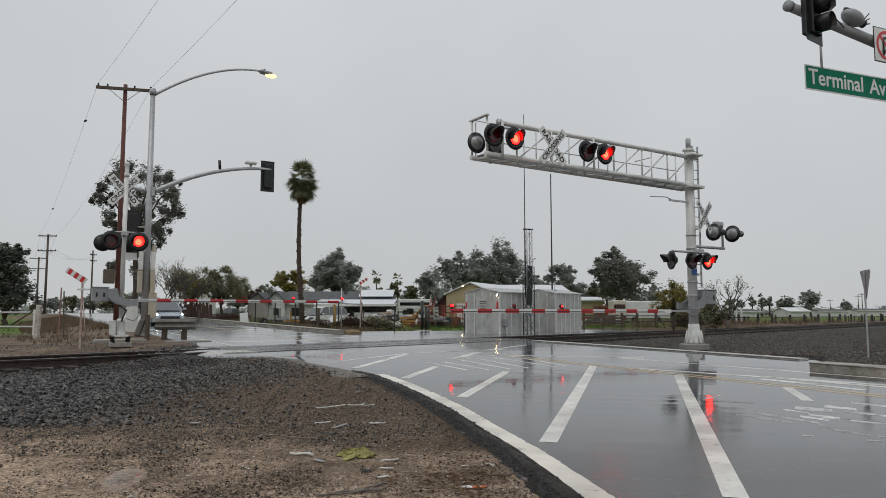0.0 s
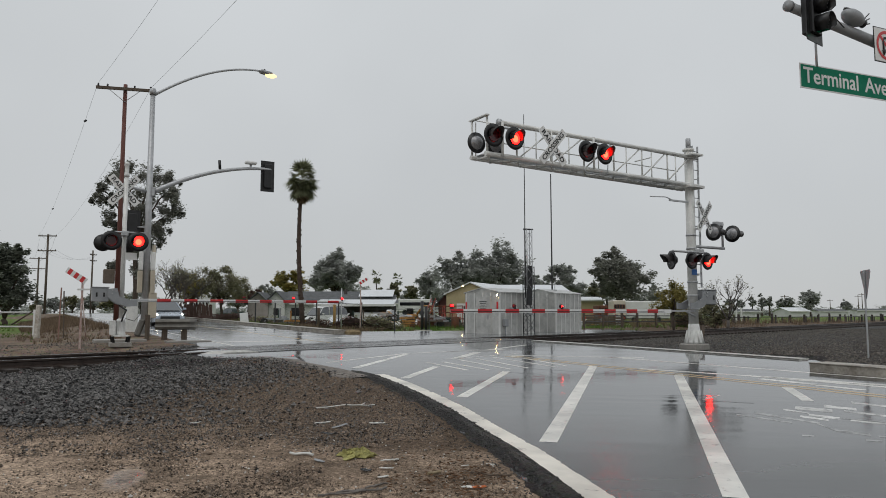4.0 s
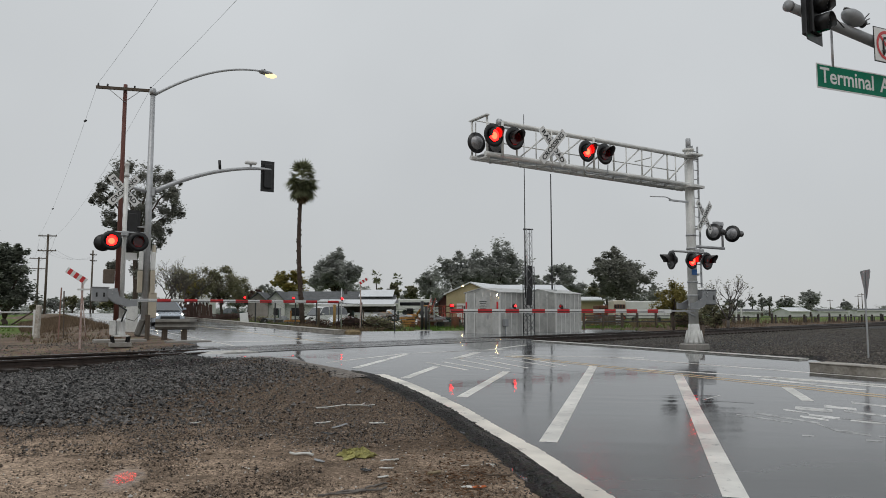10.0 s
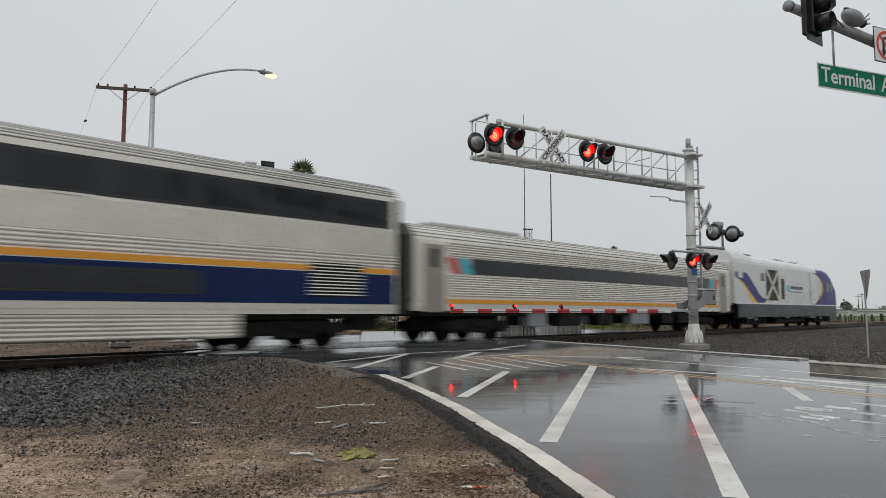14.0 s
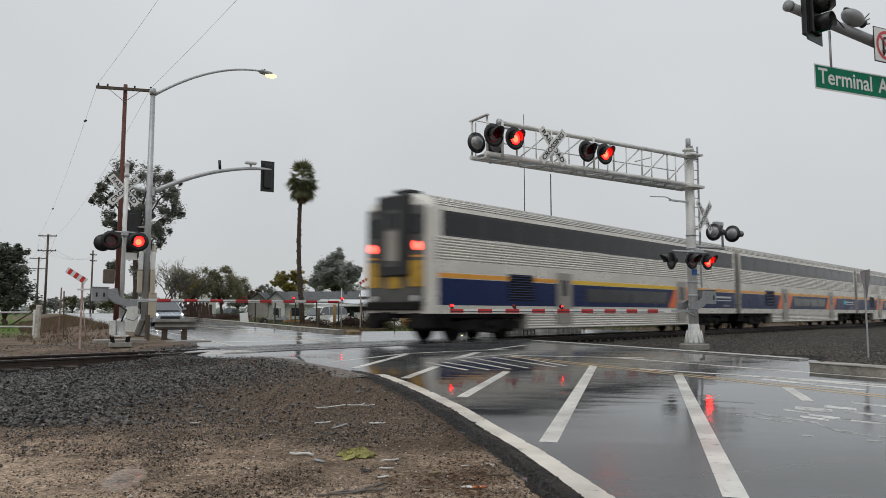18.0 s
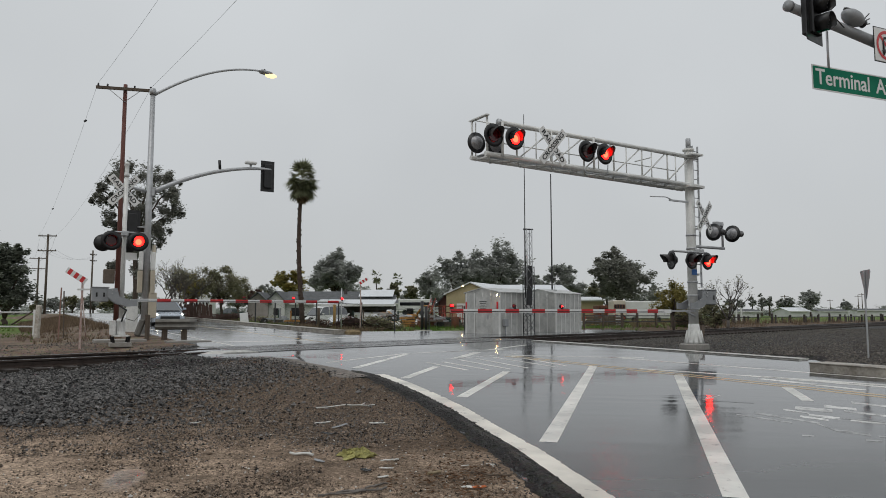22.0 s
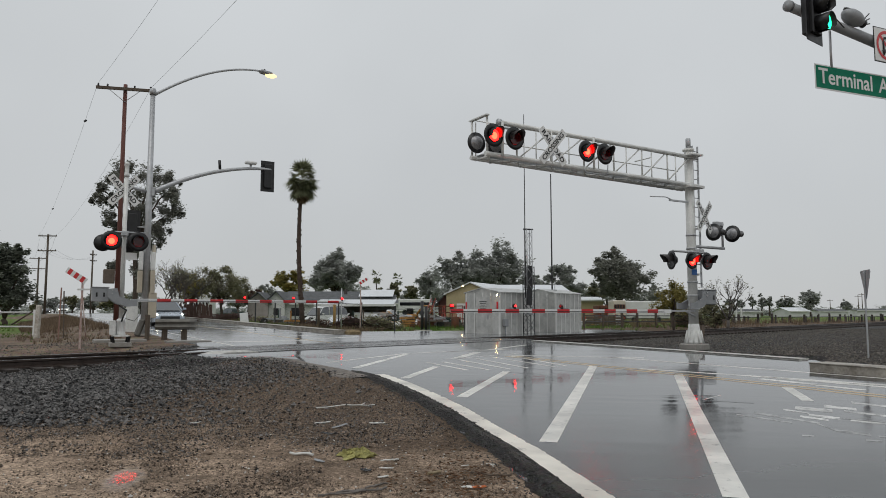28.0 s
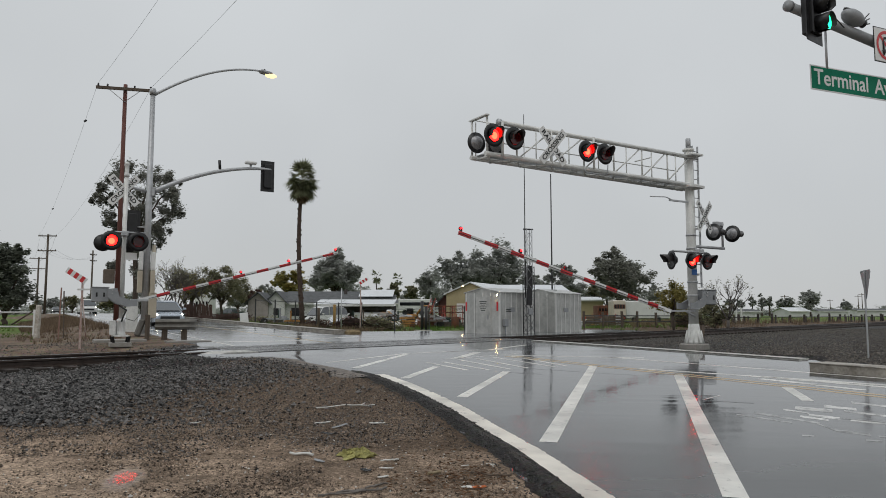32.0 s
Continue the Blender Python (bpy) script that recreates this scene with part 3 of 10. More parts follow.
def ground_sheet():
    pos = axis_lines(16, 0.32, 3500)
    xs = sorted({-v for v in pos} | set(pos))
    ys = [-v for v in axis_lines(2, 1.0, 400)[:0:-1]] + axis_lines(30, 0.32, 3500)
    verts = [(x, y, ground_height(x, y)) for y in ys for x in xs]
    nx = len(xs)
    faces, mats = [], []
    for j in range(len(ys) - 1):
        for i in range(nx - 1):
            q = j * nx + i
            faces.append((q, q + 1, q + nx + 1, q + nx))
            cx, cy = (xs[i] + xs[i + 1]) / 2, (ys[j] + ys[j + 1]) / 2
            a, p = ap(cx, cy)
            v, w = cx * RDX + cy * RDY, cx * RNX + cy * RNY
            jit = 0.5 * noise.noise(Vector((cx * 0.8, cy * 0.8, 1)))
            m = 0
            if abs(p - TRACK_P) + jit < 3.4 or (w > 13 and p < 21 and p > -8):
                m = 1
            elif p > 20.6 and w < 5:
                m = 3 if cy < 37 + 5 * jit or w > 0.8 + jit else 2
            elif p > 27 + jit * 2 and w > 13:
                m = 2
            elif p > 60:
                m = 2
            mats.append(m)
    ob = part("ground", (verts, faces), [M_DIRT, M_BALLAST, M_GRASS, M_YARD], smooth=True)
    ob.data.polygons.foreach_set("material_index", mats)
    return tagged(ob, "damp dirt, grey ballast and short grass ground", "ground", kind="structure")


GROUND = ground_sheet()


def ribbon(name, pts, width, material, label, lift=0.0018, cat="road marking"):
    """A painted band along road-frame points (v, w)."""
    verts, faces = [], []
    n = len(pts)
    for k, (v, w) in enumerate(pts):
        v0, w0 = pts[max(k - 1, 0)]
        v1, w1 = pts[min(k + 1, n - 1)]
        d = math.hypot(v1 - v0, w1 - w0) or 1
        nv, nw = -(w1 - w0) / d, (v1 - v0) / d
        for s in (-0.5, 0.5):
            verts.append(rw(v + nv * s * width, w + nw * s * width, lift))
    for k in range(n - 1):
        faces.append((2 * k, 2 * k + 1, 2 * k + 3, 2 * k + 2))
    ob = part(name, (verts, faces), material)
    return tagged(ob, label, cat, kind="structure")


def fine_line(v0, w0, v1, w1, step=0.5):
    n = max(2, int(math.hypot(v1 - v0, w1 - w0) / step) + 1)
    return [(v0 + (v1 - v0) * i / (n - 1), w0 + (w1 - w0) * i / (n - 1)) for i in range(n)]


def vw(x, y):
    return x * RDX + y * RDY, x * RNX + y * RNY


def stripe(x0, y0, x1, y1, width, material=M_ROADWHITE, label="white diagonal hatching stripe on wet asphalt", name="hatching_stripe"):
    return ribbon(name, fine_line(*vw(x0, y0), *vw(x1, y1)), width, material, label)


# edge line of the corner, with the crumbled black strip outside it
def ragged_edge_line():
    """Thick paint with chipped, wandering edges."""
    verts, faces = [], []
    vs = [-6 + 0.035 * i for i in range(490)]
    for v in vs:
        for side in (-1, 1):
            j = noise.noise(Vector((v * 3.1, 7 * side, 0))) * 0.012 + noise.noise(Vector((v * 15, 3 * side, 1))) * 0.016
            chip = max(0.0, noise.noise(Vector((v * 6, 11 * side, 5))) - 0.28) * 0.16
            k, off = (edge_w(v + 0.05) - edge_w(v - 0.05)) / 0.1, side * (0.097 - chip) + j
            d = math.hypot(1, k)
            verts.append(rw(v - off * k / d, edge_w(v) + off / d, 0.005))
    for i in range(len(vs) - 1):
        q = i * 2
        faces.append((q, q + 1, q + 3, q + 2))
    ob = part("edge_line", (verts, faces), M_EDGEPAINT)
    return tagged(ob, "worn cream-white edge line with chipped edges round the corner", "road marking", kind="structure")


ragged_edge_line()


def crumbled_shoulder():
    """A black ridge of old asphalt outside the line, its outer edge broken."""
    prof = ((0.07, 0.002), (0.16, 0.004), (0.25, 0.012), (0.33, 0.016), (0.42, 0.006), (0.50, -0.008), (0.66, -0.034))
    verts, faces = [], []
    n = len(prof)
    vs = [-6 + 0.06 * i for i in range(300)]
    for v in vs:
        j = noise.noise(Vector((v * 2.3, 1, 0))) * 0.10 + noise.noise(Vector((v * 9, 4, 0))) * 0.05
        for k, (o, z) in enumerate(prof):
            u = o * (0.58 + 0.06 * math.sin(v * 0.9)) + j * 0.8 * max(0, k - 2) / 4
            q = noise.noise(Vector((v * 7, o * 30, 2))) * 0.010 * (k > 1)
            verts.append(rw(v, edge_w(v) - u, z + q))
    for i in range(len(vs) - 1):
        for k in range(n - 1):
            q = i * n + k
            faces.append((q, q + 1, q + n + 1, q + n))
    ob = part("asphalt_shoulder", (verts, faces), M_SHOULDER)
    return tagged(ob, "black crumbled asphalt ridge beside the edge line", "road shoulder", kind="structure")


crumbled_shoulder()
# diagonal hatching between the corner and the centre line
stripe(0.92, 6.31, 3.07, 14.57, 0.16)
stripe(1.83, 4.53, 4.23, 12.86, 0.16)
stripe(0.25, 9.38, 1.17, 13.12, 0.15)
stripe(-0.63, 11.73, -0.13, 14.09, 0.15)
stripe(-1.68, 13.55, -0.91, 17.6, 0.15)
stripe(4.73, 9.29, 5.22, 10.87, 0.15)
ribbon("centre_line", fine_line(-6, 10.15, 14.0, 10.15), 0.11, M_ROADYELLOW, "faded yellow centre line on wet asphalt")
ribbon("centre_line", fine_line(-6, 10.40, 14.0, 10.40), 0.11, M_ROADYELLOW, "faded yellow centre line on wet asphalt")


# ---- the track
def rail(p):
    h, fw, hw, web = 0.17, 0.14, 0.072, 0.018
    prof = [(-fw / 2, 0), (fw / 2, 0), (fw / 2, 0.02), (web / 2, 0.04), (web / 2, 0.12), (hw / 2, 0.135), (hw / 2, h), (-hw / 2, h), (-hw / 2, 0.135), (-web / 2, 0.12), (-web / 2, 0.04), (-fw / 2, 0.02)]
    bm = B()
    prism(bm, [(u, z - h + RAIL_TOP) for u, z in prof], -260, 900, "x")
    ob = part("rail", bm, M_RAIL, at=Matrix.Translation(tw(0, p)) @ pose(0, 0, 0, 0, 0, TRACK_DEG))
    part("rail_head", boxed((320, 0, RAIL_TOP + 0.001), (1160, 0.06, 0.006)), M_RAILTOP, ob, "bright worn running surface")
    return tagged(ob, "rusty steel rail with a bright worn head", "rail", "rails of the track")


rail(TRACK_P - 0.72)
rail(TRACK_P + 0.72)


# ---- lettering
def letters(name, body, size, material, parent, m, label="", depth=0.004, squeeze=1.0, align="CENTER", bold=0.0):
    cu = bpy.data.curves.new(name, "FONT")
    cu.body = body
    cu.size = size
    cu.extrude = depth / 2
    cu.align_x, cu.align_y = align, "CENTER"
    cu.resolution_u = 3
    cu.offset = bold
    tmp = bpy.data.objects.new(name, cu)
    me = bpy.data.meshes.new_from_object(tmp)
    bpy.data.objects.remove(tmp)
    me.transform(Matrix.Diagonal((squeeze, 1, 1, 1)))
    me.materials.clear()
    me.materials.append(material)
    ob = new(name, me)
    ob.parent = parent
    ob.matrix_local = m
    if label:
        ob["label"] = label
    return ob


FACE = pose(0, 0, 0, 90, 0, 0)      # lettering that reads from local -y


# ---- flashing signal light: faces local -y
SWING = []       # (lamp part, phase)


def flasher(parent, m, phase=None, steady=False, r=0.29):
    bm = B()
    lathe(bm, [(0.0, 0.0), (0.06, 0.0), (0.10, -0.02), (0.15, -0.10), (0.17, -0.16), (r, -0.165), (r, -0.18), (0.165, -0.18), (0.15, -0.15)], pose(0, 0.18, 0, 90, 0, 0) @ pose(0, 0, 0, 180, 0, 0) @ pose(0, 0, 0), 28)
    bmesh.ops.recalc_face_normals(bm, faces=bm.faces[:])
    head = part("signal_light", bm, M_BLACK, parent, at=m)
    # hood over the lens
    bm = B()
    n = 15
    ring = []
    for y0, rr in ((0.0, 0.165), (-0.33, 0.16)):
        for k in (0, 1):
            row = []
            for i in range(n):
                a = radians(-20 + 220 * i / (n - 1))
                cut = 0.16 * (1 - math.sin(clamp(a, 0, math.pi))) if y0 < 0 else 0
                row.append(bm.verts.new(((rr - 0.006 * k) * math.cos(a), y0 + cut, (rr - 0.006 * k) * math.sin(a))))
            ring.append(row)
    for a, b in ((0, 2), (3, 1), (2, 3), (1, 0)):
        for i in range(n - 1):
            bm.faces.new((ring[a][i], ring[a][i + 1], ring[b][i + 1], ring[b][i]))
    part("hood", bm, M_HOOD, head, smooth=True)
    if phase is not None or steady:
        bm = B()
        seg = 24
        front, core, back = [], [], []
        for i in range(seg):
            c, s = math.cos(2 * math.pi * i / seg), math.sin(2 * math.pi * i / seg)
            front.append(bm.verts.new((0.156 * c, -0.014, 0.156 * s)))
            core.append(bm.verts.new((0.092 * c, -0.024, 0.092 * s - 0.015)))
            back.append(bm.verts.new((0.156 * c, 0.014, 0.156 * s)))
        for i in range(seg):
            j = (i + 1) % seg
            bm.faces.new((front[i], front[j], core[j], core[i])).material_index = 0
            bm.faces.new((front[j], front[i], back[i], back[j])).material_index = 2
        bm.faces.new(core[::1]).material_index = 1
        bm.faces.new(back[::-1]).material_index = 2
        bmesh.ops.recalc_face_normals(bm, faces=bm.faces[:])
        lamp = part("lamp", bm, [M_RLAMP, M_RLAMP2, M_DARKRED], head, "red lamp disc, glowing on one face")
        if phase is not None:
            SWING.append((lamp, phase))
    else:
        bm = B()
        lathe(bm, [(0.15, 0), (0.14, -0.02), (0.09, -0.045), (0.0, -0.055)], pose(0, 0, 0, -90, 0, 0) @ pose(0, 0, 0, 180, 0, 0), 20)
        bmesh.ops.recalc_face_normals(bm, faces=bm.faces[:])
        part("lens", bm, M_GREYLENS, head, "unlit grey lens", smooth=True)
    return head


M_GREYLENS = mat("grey_lens_back", (0.30, 0.30, 0.31), 0.3, 0.3, 0.15, 6)


def back_flasher(parent, m):
    """The silver back of a light that faces away."""
    bm = B()
    lathe(bm, [(0.0, 0.0), (0.08, 0.01), (0.14, 0.05), (0.175, 0.12), (0.265, 0.13), (0.265, 0.145), (0.0, 0.145)], pose(0, -0.14, 0, -90, 0, 0), 26)
    bmesh.ops.recalc_face_normals(bm, faces=bm.faces[:])
    for f in bm.faces:
        if f.calc_center_median().y > -0.035:
            f.material_index = 1
    head = part("signal_light_back", bm, [M_GREYLENS, M_BLACK], parent, "grey domed back with a black rim", at=m)
    return head


def crossbuck(parent, m, name="crossbuck"):
    cb = part(name, boxed((0, 0.012, 0), (0.06, 0.02, 0.5)), M_GALV, parent, "white crossed boards with black lettering", at=m)
    for deg, txt, y in ((-48, "RAILROAD", -0.006), (48, "CROSSING", -0.016)):
        b = part("board", boxed((0, 0, 0), (1.18, 0.006, 0.225), bevel=0.002), M_WHITEREF, cb, at=pose(0, y, 0, 0, -deg, 0))
        letters("lettering", txt, 0.182, M_LETTER, cb, pose(0, y - 0.006, 0, 0, -deg, 0) @ FACE, squeeze=1.16, bold=0.0035)
    return cb


# ---- gate arm: a tapering striped boom along local +x or -x, three lamps on it
ARMS = []


def gate_arm(parent, m, length, way, lamp_at):
    sub = 0
    h0, h1 = 0.10, 0.085
    bm = B()
    prism(bm, [(0, -h0 / 2), (way * length, -h1 / 2), (way * length, h1 / 2), (0, h0 / 2)], -0.022, 0.022, "y")
    arm = part("gate_arm", bm, M_WHITEREF, parent, "red and white striped boom", at=m)
    s = 0.55
    while s < length - 0.05:
        e = min(s + 0.41, length)
        bm = B()
        ha, hb = h0 + (h1 - h0) * s / length + 0.004, h0 + (h1 - h0) * e / length + 0.004
        prism(bm, [(way * s, -ha / 2), (way * e, -hb / 2), (way * e, hb / 2), (way * s, ha / 2)], -0.0245, 0.0245, "y")
        part("red_band", bm, M_RED, arm)
        s += 0.815
    bm = B()
    cyl(bm, (way * 0.3, -0.035, -0.02), (way * length, -0.03, -0.01), 0.008, seg=6)
    part("lamp_cable", bm, M_BLACK, arm)
    for x, ph in lamp_at:
        bm = B()
        box(bm, (way * x, 0, 0.075), (0.05, 0.05, 0.06))
        cyl(bm, (way * x, 0.03, 0.12), (way * x, 0.05, 0.12), 0.05, seg=14)
        part("lamp_housing", bm, M_BLACK, arm)
        bm = B()
        seg = 14
        lathe(bm, [(0.05, 0.012), (0.055, -0.02), (0.0, -0.035)], pose(0, 0, 0, 90, 0, 0), seg)
        bmesh.ops.recalc_face_normals(bm, faces=bm.faces[:])
        for f in bm.faces:
            f.material_index = 1 if f.calc_center_median().y < -0.009 or len(f.verts) > 4 else 0
        bm2 = B()
        front = [bm2.verts.new((0.030 * math.cos(2 * math.pi * i / seg), -0.02, 0.030 * math.sin(2 * math.pi * i / seg))) for i in range(seg)]
        back = [bm2.verts.new((0.030 * math.cos(2 * math.pi * i / seg), 0.02, 0.030 * math.sin(2 * math.pi * i / seg))) for i in range(seg)]
        bm2.faces.new(front).material_index = 0
        bm2.faces.new(back[::-1]).material_index = 1
        for i in range(seg):
            bm2.faces.new((front[i], back[i], back[(i + 1) % seg], front[(i + 1) % seg])).material_index = 0 if ph == 2 else 1
        bmesh.ops.recalc_face_normals(bm2, faces=bm2.faces[:])
        bm.free()
        lamp = part("lamp", bm2, [M_BOOMLAMP, M_DARKRED], arm, "small red boom lamp", at=pose(way * x, 0.0, 0.12))
        if ph < 2:
            SWING.append((lamp, ph, Vector((way * x, 0.0, 0.12))))
    ARMS.append((arm, m.copy(), way))
    return arm


PHI = 31.03      # turn that makes local x run across the road


def mechanism(parent, side):
    """Gear case of the gate with its counterweights, built towards side * x."""
    s = side
    case = part("gear_case", boxed((s * 0.62, 0.0, 1.52), (0.46, 0.34, 0.42), bevel=0.02), M_GREYPAINT, parent, "grey painted gear case")
    for k in (-0.1, 0.1):
        part("case_slot", boxed((s * 0.62 + k, -0.176, 1.52), (0.05, 0.01, 0.13)), M_BLACK, case)
    part("case_lid", boxed((s * 0.62, 0.0, 1.745), (0.49, 0.37, 0.03), bevel=0.008), M_GREYPAINT, case)
    for y in (-0.24, 0.24):
        bm = B()
        prism(bm, [(s * 0.42, 1.70), (s * 0.16, 1.72), (s * 0.10, 1.48), (-s * 0.22, 1.36), (-s * 0.42, 1.36), (-s * 0.42, 1.18), (-s * 0.10, 1.16), (s * 0.18, 1.26), (s * 0.44, 1.46)], y - 0.02, y + 0.02, "y")
        part("support_arm", bm, M_GREYPAINT, parent, "grey cast support arm")
    for x, z in ((0.3, 1.66), (0.2, 1.63), (0.3, 1.56)):
        part("bolt", cyl(B(), (s * x, -0.285, z), (s * x, -0.26, z), 0.02, seg=8), M_GALV, parent)
    return case


def cantilever():
    o = empty("cantilever_signal", pose(7.43, 21.04, gz(7.43, 21.04), 0, 0, PHI), "grey steel cantilever crossing signal with walkway, red flashers and boom", "railway signal")
    part("foundation", boxed((0, 0, 0.06), (0.62, 0.62, 0.20), bevel=0.03), M_CONC, o, "concrete foundation block")
    base = part("mast_base", lathe(B(), [(0.27, 0.16), (0.26, 0.22), (0.17, 0.62), (0.155, 0.74)], None, 10), M_GREYWHITE, o, "fluted cast base")
    for i in range(10):
        a = 2 * math.pi * i / 10
        bm = B()
        tube(bm, [(0.27 * math.cos(a), 0.27 * math.sin(a), 0.17), (0.20 * math.cos(a), 0.20 * math.sin(a), 0.54)], 0.028, 6)
        part("flute", bm, M_GREYWHITE, base)
    part("mast", cyl(B(), (0, 0, 0.6), (0, 0, 5.95), 0.142, 0.125, 20), M_GREYWHITE, o)
    for z in (1.25, 1.55, 1.95, 2.95, 3.35):
        part("mast_band", cyl(B(), (0, 0, z), (0, 0, z + 0.05), 0.153, 0.153, 20), M_GALV, o)
    part("mast_cap", cyl(B(), (0, 0, 5.94), (0, 0, 6.0), 0.17, 0.17, 16), M_GREYWHITE, o)
    part("mast_finial", lathe(B(), [(0.075, 6.0), (0.075, 6.3), (0.06, 6.33), (0.0, 6.34)], None, 12), M_GALV, o)
    # truss
    yn, yf, zb, zt = -0.10, 0.50, 4.92, 5.78
    part("top_chord", cyl(B(), (0.25, yn, zt - 0.05), (-7.08, yn, zt + 0.03), 0.058, seg=12), M_GREYWHITE, o)
    part("chord_cap", lathe(B(), [(0.0, -0.05), (0.085, -0.04), (0.085, 0.04), (0.0, 0.05)], pose(-7.10, yn, zt + 0.03, 0, 90, 0), 14), M_GALV, o)
    part("bottom_chord", cyl(B(), (0.28, yn, zb - 0.05), (-7.52, yn, zb + 0.05), 0.062, seg=12), M_GREYWHITE, o)
    part("bottom_chord", cyl(B(), (0.28, yf, zb - 0.05), (-7.55, yf, zb + 0.05), 0.062, seg=12), M_GREYWHITE, o)
    xs = [0.0, -1.05, -2.1, -3.2, -4.3, -5.45, -6.55, -7.4]
    for i, x in enumerate(xs):
        if x > -7:
            part("truss_post", cyl(B(), (x, yn, zb), (x, yn, zt), 0.024, seg=8), M_GREYWHITE, o)
        part("cross_bar", cyl(B(), (x, yn, zb), (x, yf, zb), 0.028, seg=8), M_GREYWHITE, o)
        if i < len(xs) - 1:
            x2 = xs[i + 1]
            if x2 > -7:
                part("truss_diagonal", cyl(B(), (x, yn, zt), (x2, yn, zb), 0.022, seg=8), M_GREYWHITE, o)
            part("floor_brace", cyl(B(), (x, yn, zb - 0.02), ((x + x2) / 2, yf, zb - 0.02), 0.022, seg=8), M_GREYWHITE, o)
            part("floor_brace", cyl(B(), ((x + x2) / 2, yf, zb - 0.02), (x2, yn, zb - 0.02), 0.022, seg=8), M_GREYWHITE, o)
        part("handrail_post", cyl(B(), (x, yf, zb), (x, yf, zb + 0.98), 0.018, seg=8), M_GREYWHITE, o)
    # walkway grating
    for k in range(9):
        y = yn + 0.1 + k * 0.062
        part("grating_bar", boxed((-3.7, y, zb + 0.05), (7.4, 0.012, 0.03), ry=0.75), M_GALV, o)
    for z in (0.5, 0.98):
        part("handrail", cyl(B(), (0.1, yf, zb + z), (-7.5, yf, zb + z + 0.05), 0.016, seg=8), M_GREYWHITE, o)
    for y in (yn, yf):
        part("end_post", cyl(B(), (-7.46 - 0.05 * (y > 0), y, zb), (-7.46 - 0.05 * (y > 0), y, zb + 1.0), 0.03, seg=8), M_GREYWHITE, o)
    part("end_plate", boxed((-7.5, 0.2, zb + 1.01), (0.10, 0.80, 0.03)), M_GREYWHITE, o)
    part("gate_frame", cyl(B(), (-1.75, yn, zb + 0.6), (-1.75, yf, zb + 0.6), 0.016, seg=6), M_GREYWHITE, o)
    part("mast_bracket", boxed((0.0, 0.0, zb - 0.1), (0.62, 0.62, 0.08), bevel=0.01), M_GREYWHITE, o)
    part("mast_bracket", boxed((0.0, -0.1, zt), (0.5, 0.5, 0.06), bevel=0.01), M_GREYWHITE, o)
    # lights on the truss
    for x, ph in ((-7.40, 0), (-6.76, 1), (-4.37, 0), (-3.72, 1)):
        z = 5.40 if x < -5 else 5.36
        flasher(o, pose(x, yn - 0.20, z, 0, 0, 2), ph)
        if ph == 0:
            part("light_bracket", tube(B(), [(x, yn - 0.1, z + 0.16), (x + 0.1, yn - 0.14, z + 0.24), (x + 0.53, yn - 0.14, z + 0.24), (x + 0.64, yn - 0.1, z + 0.16)], 0.03, 8), M_GALV, o)
            part("bracket_stem", cyl(B(), (x + 0.32, yn - 0.12, zb), (x + 0.32, yn - 0.12, zt + 0.02), 0.032, seg=10), M_GREYWHITE, o)
    for x in (-7.55, -6.98):
        back_flasher(o, pose(x, 0.24, 5.30))
    crossbuck(o, pose(-5.45, yn - 0.09, 5.38))
    part("crossbuck_post", cyl(B(), (-5.45, yn - 0.04, zb), (-5.45, yn - 0.04, zt), 0.025, seg=8), M_GREYWHITE, o)
    part("cable_loop", tube(B(), [(-4.35, yn - 0.06, zb), (-4.3, yn - 0.06, zb - 0.1), (-3.9, yn - 0.06, zb - 0.11), (-3.5, yn - 0.06, zb - 0.07), (-3.48, yn - 0.06, zb + 0.2)], 0.016, 6), M_GALV, o)
    # lights on the mast
    for x, ph in ((-0.50, 0), (0.18, 1)):
        flasher(o, pose(x, -0.42, 2.58, 0, 0, 2), ph, r=0.255)
    part("light_bracket", cyl(B(), (-1.1, -0.26, 2.84), (0.35, -0.26, 2.84), 0.035, seg=10), M_GALV, o)
    part("junction_box", boxed((0.08, -0.22, 2.88), (0.26, 0.16, 0.14), bevel=0.02), M_GALV, o)
    flasher(o, pose(-1.12, -0.20, 2.58, 0, 0, -112), None, r=0.275)
    for x in (1.02, 1.90):
        hb = back_flasher(o, pose(x, -0.02, 3.53, 0, 0, -83))
        part("hood", cyl(B(), (0.0, 0.0, 0.03), (0.0, 0.52, 0.03), 0.14, 0.10, 12), M_HOOD, hb)
    part("light_bracket", cyl(B(), (0.15, 0.0, 3.05), (1.50, 0.0, 3.05), 0.045, seg=10), M_GALV, o)
    part("light_post", cyl(B(), (1.47, 0.02, 3.05), (1.47, 0.02, 3.75), 0.035, seg=10), M_GALV, o)
    part("junction_box", boxed((1.28, 0.02, 3.80), (0.36, 0.16, 0.14), bevel=0.02), M_GALV, o)
    crossbuck(o, pose(0.40, -0.18, 3.95, 0, 0, 10))
    part("blue_plate", boxed((-0.13, -0.19, 2.26), (0.22, 0.01, 0.16)), M_BLUESIGN, o, "small blue plate")
    # ladder
    for x in (0.34, 0.58):
        part("ladder_rail", boxed((x, 0.14, 4.0), (0.035, 0.05, 4.35)), M_GALV, o)
    for k in range(15):
        part("ladder_rung", cyl(B(), (0.34, 0.14, 1.95 + k * 0.29), (0.58, 0.14, 1.95 + k * 0.29), 0.013, seg=6), M_GALV, o)
